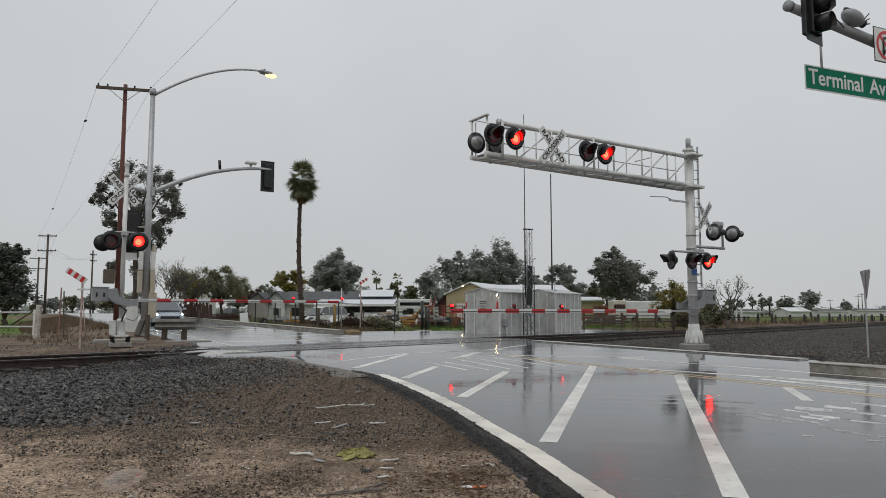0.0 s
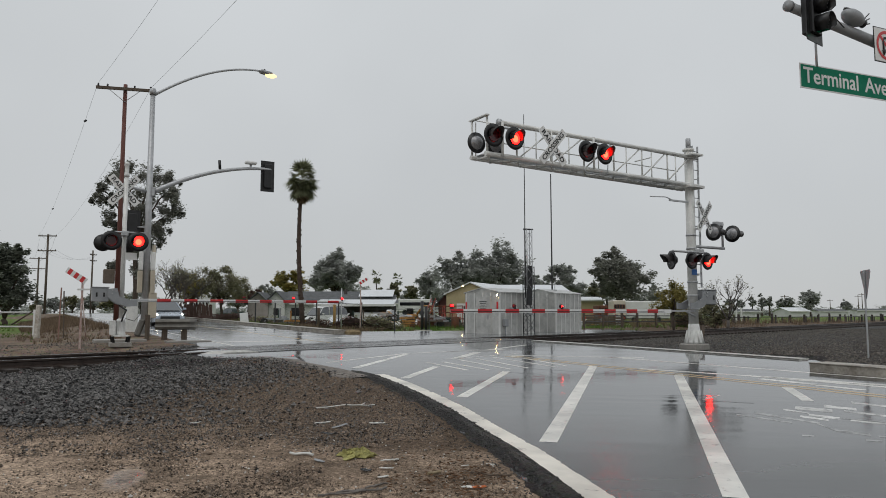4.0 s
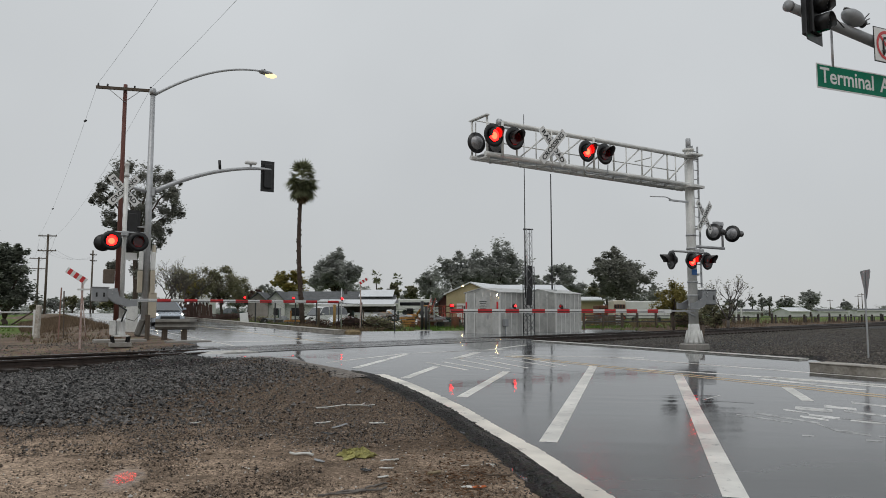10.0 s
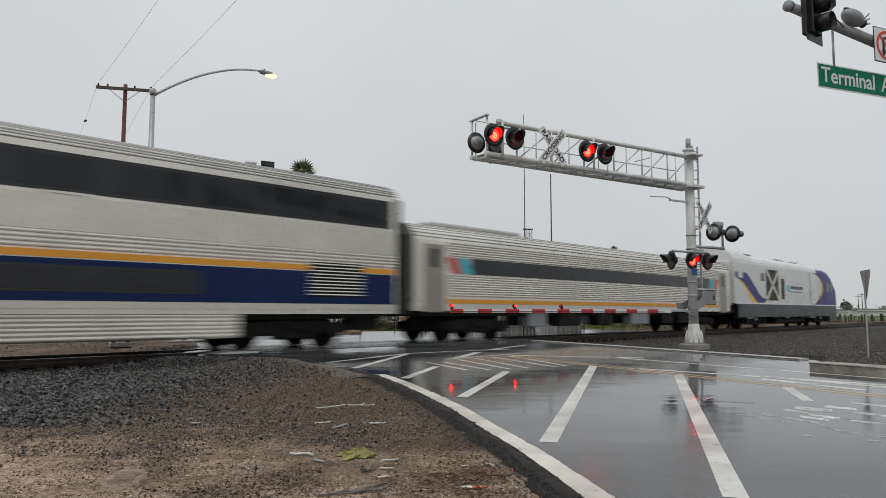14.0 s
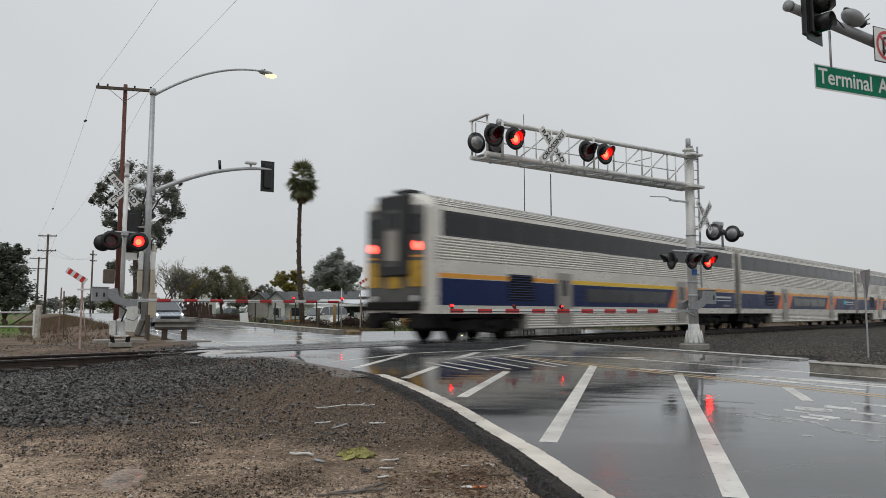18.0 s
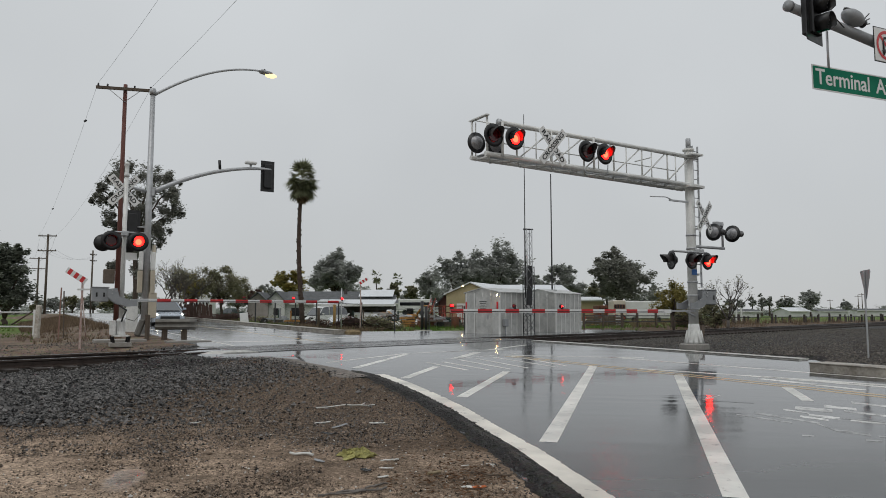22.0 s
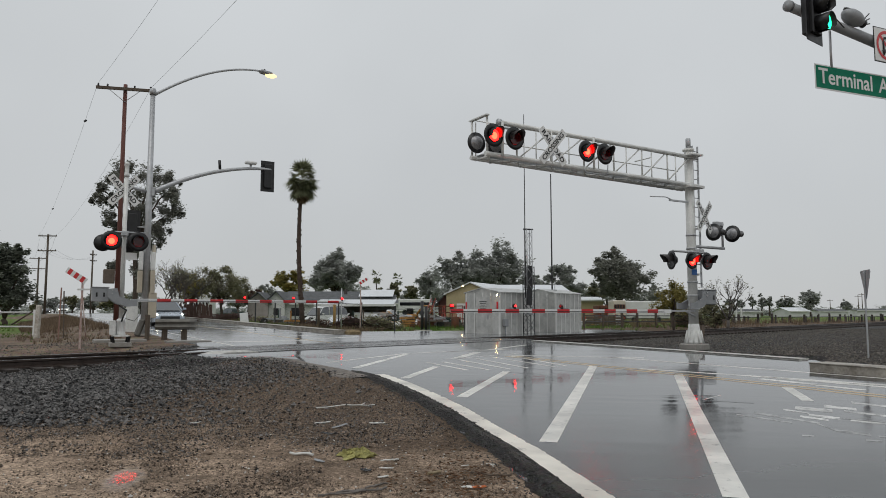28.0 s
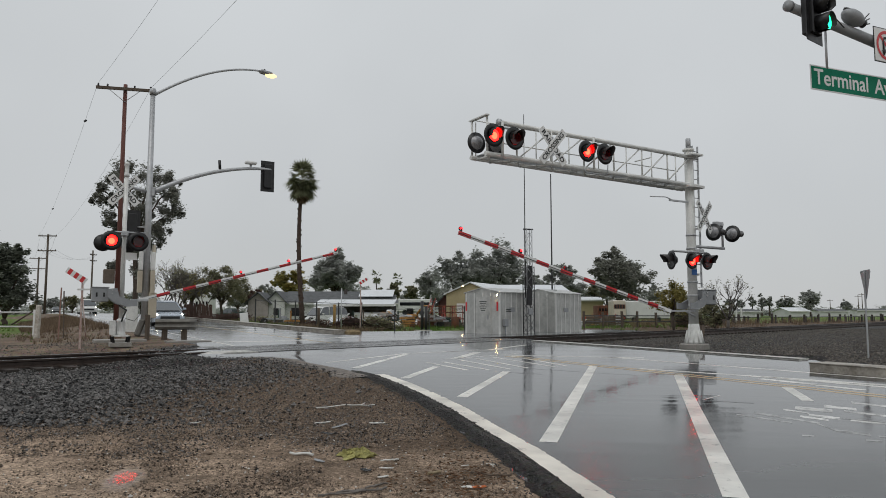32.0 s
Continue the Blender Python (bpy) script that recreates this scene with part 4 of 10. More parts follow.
    for z in (2.2, 3.6, 4.9, 5.85):
        part("ladder_clamp", boxed((0.25, 0.08, z), (0.3, 0.04, 0.04)), M_GALV, o)
    # arm rest and lightning arm
    part("side_arm", boxed((-0.55, -0.05, 4.36), (0.8, 0.05, 0.05)), M_GALV, o)
    part("side_rod", tube(B(), [(-0.85, -0.05, 4.38), (-1.1, -0.05, 4.44), (-1.75, -0.05, 4.40)], 0.014, 6), M_GALV, o)
    mechanism(o, 1)
    part("boom_bracket", boxed((-0.72, -0.12, 1.12), (1.3, 0.10, 0.05)), M_GALV, o)
    part("boom_bracket", tube(B(), [(-0.1, -0.15, 0.95), (-0.45, -0.12, 1.10)], 0.03, 8), M_GALV, o)
    part("relay_box", boxed((0.24, -0.02, 0.45), (0.12, 0.22, 0.5), ry=8), M_RELAY, o)
    gate_arm(o, pose(-1.15, -0.16, 1.11), 7.42, -1, ((7.37, 2), (5.55, 0), (4.05, 1)))
    return o


M_GREYWHITE = mat("dirty_white_paint", (0.80, 0.80, 0.77), 0.45, 0.1, 0.16, 2.5, 0.1, 30)
M_BLUESIGN = mat("blue_plate_paint", (0.03, 0.14, 0.42), 0.4, 0, 0.1, 6)
M_RELAY = mat("brown_box_paint", (0.16, 0.12, 0.09), 0.6, 0, 0.2, 6)
cantilever()


def gate_signal():
    x, y = -9.92, 21.86
    o = empty("gate_signal", pose(x, y, gz(x, y), 0, 0, PHI), "white crossing gate mast with crossbuck, red flashers and striped boom", "railway signal")
    part("foundation", boxed((0, 0, 0.0), (0.6, 0.6, 0.14), bevel=0.02), M_CONC, o, "concrete foundation block")
    for dx in (-0.19, 0.19):
        for dy in (-0.19, 0.19):
            part("anchor_leg", boxed((dx * 1.12, dy * 1.12, 0.12), (0.07, 0.07, 0.28), ry=dx * 50), M_TRUCK, o)
    part("base_plate", boxed((0, 0, 0.27), (0.46, 0.46, 0.04)), M_GREYWHITE, o)
    part("relay_box", boxed((-0.24, -0.1, 0.52), (0.16, 0.2, 0.44), bevel=0.015), M_GREYWHITE, o, "pale junction box on the mast base")
    part("mast_base", lathe(B(), [(0.15, 0.28), (0.14, 0.34), (0.115, 0.40), (0.115, 0.70), (0.13, 0.72), (0.13, 0.76), (0.075, 0.80)], None, 10), M_WHITE, o, "white cast base")
    for i in range(8):
        a = 2 * math.pi * i / 8
        part("base_rib", boxed((0.125 * math.cos(a), 0.125 * math.sin(a), 0.50), (0.025, 0.025, 0.36)), M_WHITE, o)
    part("mast", cyl(B(), (0, 0, 0.7), (0, 0, 5.3), 0.068, 0.062, 16), M_GREYWHITE, o)
    part("mast_finial", lathe(B(), [(0.08, 5.22), (0.08, 5.3), (0.062, 5.33), (0.062, 5.6), (0.075, 5.62), (0.06, 5.68), (0.0, 5.7)], None, 12), M_GREYWHITE, o)
    crossbuck(o, pose(-0.05, 0.10, 4.80, 0, 0, -6))
    for px_, ph in ((-0.40, 0), (0.36, 1)):
        flasher(o, pose(px_, -0.40, 3.16, 0, 0, 0), ph, r=0.30)
        back_flasher(o, pose(px_ - 0.17, 0.30, 3.14, 0, 0, 180))
    part("light_bracket", cyl(B(), (-0.5, -0.12, 3.46), (0.6, -0.12, 3.46), 0.028, seg=10), M_GALV, o)
    part("junction_box", boxed((0.0, -0.08, 3.42), (0.2, 0.2, 0.16), bevel=0.02), M_GALV, o)
    part("white_tag", boxed((0.2, -0.1, 2.72), (0.34, 0.012, 0.22)), M_WHITEREF, o, "small white plate")
    mechanism(o, -1)
    part("relay_case", boxed((-0.36, 0.3, 2.10), (0.32, 0.25, 0.44), bevel=0.02), M_RELAY, o, "brown equipment box")
    for y_ in (-0.2,):
        part("flex_conduit", tube(B(), [(-0.1, -0.2, 1.2), (0.12, -0.25, 1.05), (0.05, -0.22, 0.9), (0.0, -0.15, 0.7)], 0.025, 8), M_BLACK, o)
        part("lamp_wire", tube(B(), [(0.45, -0.26, 1.3), (0.52, -0.26, 0.95), (0.35, -0.26, 0.72), (0.1, -0.2, 0.8)], 0.01, 6), M_BLACK, o)
    part("boom_bracket", boxed((0.5, -0.12, 1.36), (0.5, 0.10, 0.06)), M_GALV, o)
    gate_arm(o, pose(0.45, -0.14, 1.36), 6.85, 1, ((6.8, 2), (5.0, 2), (3.3, 0)))
    return o


gate_signal()


def arc(p0, p1, sag, n=10):
    """A bent arm from p0 that rises and levels out at p1."""
    p0, p1 = Vector(p0), Vector(p1)
    out = []
    for i in range(n + 1):
        t = i / n
        p = p0.lerp(p1, t)
        p.z = p0.z + (p1.z - p0.z) * (1 - (1 - t) ** sag)
        out.append(p)
    return out


def signal_head(parent, m, lit=None, back=False):
    """Three-section traffic signal in a black backplate; faces local -y."""
    h = part("signal_head", boxed((0, 0.06, 0), (0.34, 0.22, 1.06), bevel=0.02), M_BLACK, parent, "black three-lens traffic signal", at=m)
    part("backplate", boxed((0, 0.02, 0), (0.60, 0.015, 1.36), bevel=0.004), M_BLACK, h)
    for k, z in enumerate((0.35, 0.0, -0.35)):
        bm = B()
        n = 14
        ring = []
        for y0, kk in ((-0.05, 0), (-0.05, 1), (-0.31, 0), (-0.31, 1)):
            ring.append([bm.verts.new(((0.16 - 0.006 * kk) * math.cos(radians(-70 + 320 * i / (n - 1))), y0 + (0.05 if y0 < -0.1 and (i < 2 or i > n - 3) else 0), z + (0.16 - 0.006 * kk) * math.sin(radians(-70 + 320 * i / (n - 1))))) for i in range(n)])
        for a, b in ((0, 2), (3, 1), (2, 3), (1, 0)):
            for i in range(n - 1):
                bm.faces.new((ring[a][i], ring[a][i + 1], ring[b][i + 1], ring[b][i]))
        part("visor", bm, M_BLACK, h, smooth=True)
        if lit == k:
            bm = B()
            f = [bm.verts.new((0.145 * math.cos(2 * math.pi * i / 20), -0.012, 0.145 * math.sin(2 * math.pi * i / 20))) for i in range(20)]
            g = [bm.verts.new((0.145 * math.cos(2 * math.pi * i / 20), 0.012, 0.145 * math.sin(2 * math.pi * i / 20))) for i in range(20)]
            bm.faces.new(f).material_index = 0
            bm.faces.new(g[::-1]).material_index = 1
            for i in range(20):
                bm.faces.new((f[i], g[i], g[(i + 1) % 20], f[(i + 1) % 20])).material_index = 1
            bmesh.ops.recalc_face_normals(bm, faces=bm.faces[:])
            lens = part("lens", bm, [M_GLAMP, M_DARKLENS], h, "green signal lens", at=pose(0, -0.21, z))
            GREEN.append((lens, Vector((0, -0.21, z))))
        else:
            part("lens", cyl(B(), (0, -0.06, z), (0, -0.075, z), 0.145, 0.12, 20), M_DARKLENS, h)
    return h


GREEN = []
M_DARKLENS = mat("unlit_signal_lens", (0.012, 0.014, 0.013), 0.15, 0, 0.2, 6)


def street_lamp():
    o = empty("street_lamp", pose(-11.78, 28.0, gz(-11.84, 28.0), 0, 0, PHI), "galvanized signal pole with glowing street lamp and curved mast arm", "street lamp")
    part("pole", cyl(B(), (0, 0, 0), (0, 0, 9.75), 0.15, 0.095, 18), M_GALV, o)
    part("pole_base", boxed((0, 0, 0.04), (0.5, 0.5, 0.08), bevel=0.01), M_CONC, o)
    part("pole_cap", lathe(B(), [(0.13, 9.72), (0.13, 9.9), (0.1, 9.98), (0, 10.0)], None, 12), M_GALV, o)
    part("lamp_arm", tube(B(), arc((0.05, 0, 9.72), (4.40, 0, 11.5), 1.9, 16), 0.06, 10, 0.04), M_GALV, o)
    lum = part("luminaire", boxed((4.62, 0, 11.46), (0.56, 0.3, 0.15), bevel=0.05, ry=6), M_GREYPAINT, o, "cobra-head lamp housing")
    bm = B()
    bmesh.ops.create_uvsphere(bm, u_segments=16, v_segments=8, radius=1.0, matrix=pose(4.84, 0, 11.37) @ Matrix.Diagonal((0.26, 0.15, 0.10, 1)))
    part("lamp_bowl", bm, M_SODIUM, lum, "glowing amber bowl", smooth=True)
    part("photocell", cyl(B(), (4.55, 0, 11.52), (4.55, 0, 11.61), 0.04, seg=8), M_BLACK, lum)
    part("mast_arm", tube(B(), arc((0.1, 0, 5.72), (4.95, 0, 7.16), 2.0, 16), 0.10, 12, 0.06), M_GALV, o)
    part("arm_flange", boxed((0.12, 0, 5.74), (0.12, 0.34, 0.36), bevel=0.01), M_GALV, o)
    part("arm_brace", cyl(B(), (0, 0, 5.72), (-1.25, -0.2, 5.95), 0.06, seg=10), M_GALV, o)
    signal_head(o, pose(4.82, 0.12, 6.86, 0, 0, 180))
    part("detector_camera", boxed((4.05, 0, 7.36), (0.50, 0.24, 0.13), bevel=0.04), M_WHITE, o, "pale detector camera")
    part("camera_bracket", cyl(B(), (4.05, 0, 7.05), (4.05, 0, 7.32), 0.05, seg=8), M_GALV, o)
    part("sensor", cyl(B(), (2.75, 0, 6.95), (2.72, 0, 7.32), 0.06, seg=8), M_BLACK, o)
    signal_head(o, pose(-0.55, 0.25, 4.30, 0, 0, 180))
    part("head_bracket", cyl(B(), (0, 0, 4.3), (-0.5, 0.2, 4.3), 0.03, seg=8), M_GALV, o)
    part("pedestal_tube", cyl(B(), (0.28, 0.12, 0.8), (0.28, 0.12, 3.6), 0.07, seg=12), M_CREAM, o)
    part("controller_box", boxed((-0.24, -0.1, 2.12), (0.17, 0.24, 0.86), bevel=0.015), M_CREAM, o, "cream controller box")
    part("controller_box", boxed((0.22, -0.1, 2.12), (0.17, 0.24, 0.90), bevel=0.015), M_CREAM, o, "cream controller box")
    part("upper_box", boxed((-0.22, -0.1, 2.95), (0.15, 0.2, 0.72), bevel=0.015), M_GREYWHITE, o, "pale slim equipment box")
    part("upper_box", boxed((0.22, -0.1, 2.95), (0.15, 0.2, 0.72), bevel=0.015), M_GREYWHITE, o, "pale slim equipment box")
    part("lower_box", boxed((0.25, -0.05, 1.2), (0.3, 0.26, 1.0), bevel=0.015), M_CREAM, o, "cream controller box")
    part("service_cabinet", boxed((-0.45, 0.1, 0.75), (0.4, 0.32, 1.2), bevel=0.02), M_GREYWHITE, o, "pale service cabinet")
    return o


M_CREAM = mat("cream_paint", (0.50, 0.44, 0.34), 0.5, 0, 0.1, 4)
street_lamp()


def utility_pole(x, y, h, mat_=None, arms=((0.0, 1.3),), turn=PHI, r=0.15, name="utility_pole", lean=0.0, label="brown wooden utility pole with crossarm and insulators"):
    o = empty(name, pose(x, y, gz(x, y) - 0.05, 0, lean, turn), label, "utility pole", "utility poles along the road")
    part("pole", cyl(B(), (0, 0, 0), (0, 0, h), r, r * 0.75, 12), mat_ or M_WOODGREY, o)
    for dz, half in arms:
        z = h - 0.25 - dz
        part("crossarm", boxed((0, -0.15, z), (2 * half, 0.1, 0.13)), M_WOODGREY, o)
        for sx in (-1, 1):
            part("arm_brace", tube(B(), [(sx * half * 0.55, -0.15, z - 0.05), (0, -0.1, z - 0.6)], 0.015, 6), M_GALV, o)
        for f in (-0.92, -0.6, 0.35, 0.92):
            part("insulator", lathe(B(), [(0.02, 0), (0.05, 0.03), (0.03, 0.06), (0.05, 0.09), (0.0, 0.15)], pose(f * half, -0.15, z + 0.06), 8), M_BLACK, o)
    return o


utility_pole(-14.75, 32.0, 11.45, M_RUSTPOLE, ((0.0, 1.22),), r=0.115, turn=14)
utility_pole(-50.6, 90.0, 10.2, None, ((0.0, 1.15), (1.9, 1.15)), r=0.16, turn=4)
utility_pole(-74.6, 130.0, 10.4, None, ((0.0, 1.6), (1.9, 1.6)), r=0.18, turn=4)
utility_pole(-58.2, 117.0, 10.5, None, ((0.5, 0.6), (1.5, 0.6)), r=0.16, turn=60)


def wire(p0, p1, sag, r, name="overhead_wire", label="thin dark overhead wire between utility poles"):
    p0, p1 = Vector(p0), Vector(p1)
    pts = []
    for i in range(17):
        t = i / 16
        p = p0.lerp(p1, t)
        p.z -= 4 * sag * t * (1 - t)
        pts.append(p)
    ob = part(name, tube(B(), pts, r, 5), M_BLACK)
    return tagged(ob, label, "wire", "overhead wires")


TOP = gz(-14.75, 32.0) + 11.35
for dx, dy in ((-1.15, -0.3), (1.1, 0.25)):
    wire((-14.75 + dx, 32.0 + dy, TOP), (-14.75 + dx + 23.1, 32.0 + dy - 32.3, TOP + 1.2), 0.5, 0.005)
    wire((-14.75 + dx, 32.0 + dy, TOP), (-50.6 + dx, 90.0, gz(-50.6, 90) + 10.1), 0.9, 0.005)
for _t in (0.085, 0.533):
    _p = Vector((-15.9, 31.7, TOP)).lerp(Vector((-51.75, 90.0, gz(-50.6, 90) + 10.1)), _t)
    _p.z -= 4 * 0.9 * _t * (1 - _t)
    tagged(part("wire_damper", lathe(B(), [(0.0, -0.09), (0.05, -0.07), (0.06, 0.0), (0.05, 0.06), (0.02, 0.09), (0.0, 0.1)], pose(_p.x, _p.y, _p.z - 0.05, 0, 55, 40), 8), M_BLACK), "small dark damper clamped on an overhead wire", "wire fitting", "fittings on the overhead wires")
for k in (-1.0, 0.0, 1.0):
    wire((-50.6 + k, 90.0, gz(-50.6, 90) + 10.1), (-74.6 + k, 130.0, gz(-74, 130) + 10.3), 0.9, 0.008)
    wire((-50.6 + k, 90.0, gz(-50.6, 90) + 8.2), (-58.2 + k * 0.4, 117.0, gz(-58, 117) + 9.4), 0.9, 0.008)


# ---- traffic signal and street sign over the near corner
def corner_signal():
    o = empty("corner_signal", pose(6.29, 12.42, 0, 0, 0, 24), "grey mast arm with black traffic signal and hanging signs", "traffic signal")

    def az(x):
        return 6.57 - 0.13 * x
    part("mast_arm", tube(B(), [(x, 0, az(x)) for x in (0, 2.5, 5.0, 8.0)], 0.085, 12, 0.14), M_GREYPAINT, o)
    part("arm_cap", lathe(B(), [(0.0, -0.05), (0.1, -0.03), (0.1, 0.05), (0.0, 0.07)], pose(0, 0, az(0), 0, 90, 0), 12), M_GREYPAINT, o)
    part("pole", cyl(B(), (8.0, 0, -0.2), (8.0, 0, az(8) + 0.2), 0.18, 0.14, 16), M_GREYPAINT, o)
    signal_head(o, pose(0.40, -0.22, az(0.8) + 0.08, 0, 0, 14), lit=2)
    part("head_clamp", boxed((0.46, -0.1, az(0.8)), (0.14, 0.16, 0.3)), M_GREYPAINT, o)
    z = az(1.55) + 0.22
    bm = B()
    bmesh.ops.create_uvsphere(bm, u_segments=18, v_segments=10, radius=1.0, matrix=pose(1.60, -0.1, z, 0, 16, 0) @ Matrix.Diagonal((0.27, 0.16, 0.145, 1)))
    cam_ = part("detector_camera", bm, M_GREYPAINT, o, "grey rounded detector camera", smooth=True)
    bm = B()
    loft(bm, [[(1.38 + 0.02 * abs(k), -0.1 + 0.034 * k, z + 0.17 - 0.008 * k * k + d) for k in range(-4, 5)] + [(1.38 + 0.02 * abs(k), -0.1 + 0.034 * k, z + 0.155 - 0.008 * k * k + d) for k in range(4, -5, -1)] for d in (0.0,)] + [[(1.80, -0.1 + 0.034 * k, z + 0.08 - 0.008 * k * k) for k in range(-4, 5)] + [(1.80, -0.1 + 0.034 * k, z + 0.065 - 0.008 * k * k) for k in range(4, -5, -1)]])
    part("camera_hood", bm, M_GREYPAINT, cam_)
    part("camera_lens", cyl(B(), (1.84, -0.1, z - 0.06), (1.90, -0.1, z - 0.08), 0.07, 0.08, 12), M_BLACK, cam_)
    part("camera_stem", cyl(B(), (1.62, -0.05, z - 0.2), (1.62, -0.05, z), 0.04, seg=8), M_GREYPAINT, cam_)
    for k in (-0.05, 0.0, 0.05):
        part("cable", tube(B(), [(1.8, -0.1, z + 0.02 + k), (1.92, -0.12, z - 0.02 + k * 1.3), (2.02, -0.14, z + 0.04 + k * 2)], 0.012, 6), M_BLACK, cam_)
    part("cable_drop", tube(B(), [(1.0, -0.12, az(1.0) + 0.1), (1.2, -0.2, az(1) - 0.15), (1.35, -0.1, az(1.3) - 0.05)], 0.012, 6), M_BLACK, o)
    sx, sz = 2.49, 6.17
    s = part("turn_sign", boxed((sx, -0.12, sz), (0.66, 0.012, 0.66), bevel=0.004), M_WHITEREF, o, "white no U-turn sign with red ring")
    part("sign_border", boxed((sx, -0.115, sz), (0.70, 0.01, 0.70), bevel=0.004), M_BLACK, s)
    bm = B()
    n = 28
    for i in range(n):
        a0, a1 = 2 * math.pi * i / n, 2 * math.pi * (i + 1) / n
        bm.faces.new([bm.verts.new((sx + rr * math.cos(a), -0.131, sz + rr * math.sin(a))) for rr, a in ((0.23, a0), (0.29, a0), (0.29, a1), (0.23, a1))])
    part("red_ring", bm, M_RED, s)
    part("red_bar", boxed((sx, -0.133, sz), (0.52, 0.003, 0.055), ry=45), M_RED, s)
    bm = B()
    tube(bm, [(sx - 0.09, -0.129, sz - 0.12), (sx - 0.09, -0.129, sz + 0.09), (sx - 0.05, -0.129, sz + 0.15), (sx + 0.05, -0.129, sz + 0.15), (sx + 0.09, -0.129, sz + 0.09), (sx + 0.09, -0.129, sz - 0.16)], 0.022, 6)
    cyl(bm, (sx - 0.09, -0.129, sz - 0.10), (sx - 0.09, -0.129, sz - 0.22), 0.07, 0.005, 3)
    part("turn_arrow", bm, M_BLACK, s)
    return o


corner_signal()


HANGERS = []


def street_sign():
    """Hangs from the arm by two rods and sways: origin at its upper edge, by the first rod."""
    o = empty("street_name_sign", pose(7.26, 13.0, 5.615, 0, 0, 22), "green street name sign with white lettering hanging on rods", "street sign")
    part("panel", boxed((1.05, 0, -0.235), (3.2, 0.012, 0.43), bevel=0.004), M_SIGNGREEN, o)
    part("border", boxed((1.05, 0.004, -0.235), (3.25, 0.012, 0.48), bevel=0.004), M_WHITEREF, o)
    letters("lettering", "Terminal", 0.42, M_WHITEREF, o, pose(-0.49, -0.009, -0.23) @ FACE, "white street name", 0.003, 0.96, "LEFT", 0.006)
    letters("lettering", "Ave", 0.42, M_WHITEREF, o, pose(1.13, -0.009, -0.23) @ FACE, "white street name", 0.003, 0.96, "LEFT", 0.006)
    for x in (-0.13, 1.9):
        HANGERS.append(x)
        part("hanger_rod", cyl(B(), (0, 0, 0), (0, 0, 0.72), 0.022, seg=8), M_GALV, o, at=pose(x, 0, -0.02))
    return o


M_SIGNGREEN = mat("green_reflective", (0.0, 0.19, 0.105), 0.5, 0, 0.08, 5, spec=0.15)
STREET_SIGN = street_sign()


# ---- triangular sign seen edge on, marker posts, guard rail
def yield_sign():
    x, y = 9.88, 16.54
    o = empty("yield_sign", pose(x, y, gz(x, y) - 0.02, 0, 0, 74), "grey back of a triangular road sign on a thin steel post", "road sign")
    part("post", boxed((0, 0.01, 1.05), (0.045, 0.03, 2.1)), M_GALV, o)
    bm = B()
    prism(bm, [(-0.36, 2.14), (0.36, 2.14), (0.40, 2.09), (0.03, 1.47), (-0.03, 1.47), (-0.40, 2.09)], -0.018, -0.012, "y")
    part("plate", bm, M_GREYPAINT, o)
    return o


yield_sign()
# ---- the train: local x forward, -y the near side, z over the rail heads
def shell(hw, z0, zs, zt, x, top=0.62, n=6):
    """Cross-section of a car body: straight sides to zs, then a curved roof to zt."""
    pts = [(x, -hw, z0), (x, -hw, zs)]
    for i in range(1, n):
        a = math.pi / 2 * i / n
        pts.append((x, -hw * math.cos(a) ** 0.75, zs + (zt - zs) * math.sin(a)))
    pts.append((x, 0, zt))
    return pts + [(x, -y, z) for x, y, z in pts[-2::-1]]


def wheelset(parent, x, r=0.46):
    bm = B()
    for y in (-0.76, 0.62):
        lathe(bm, [(0.0, 0.0), (r, 0.0), (r, 0.11), (r + 0.03, 0.11), (r + 0.03, 0.14), (0.0, 0.14)], pose(x, y, r, -90, 0, 0), 20)
    cyl(bm, (x, -0.7, r), (x, 0.7, r), 0.09, seg=10)
    part("wheelset", bm, M_TRUCK, parent)


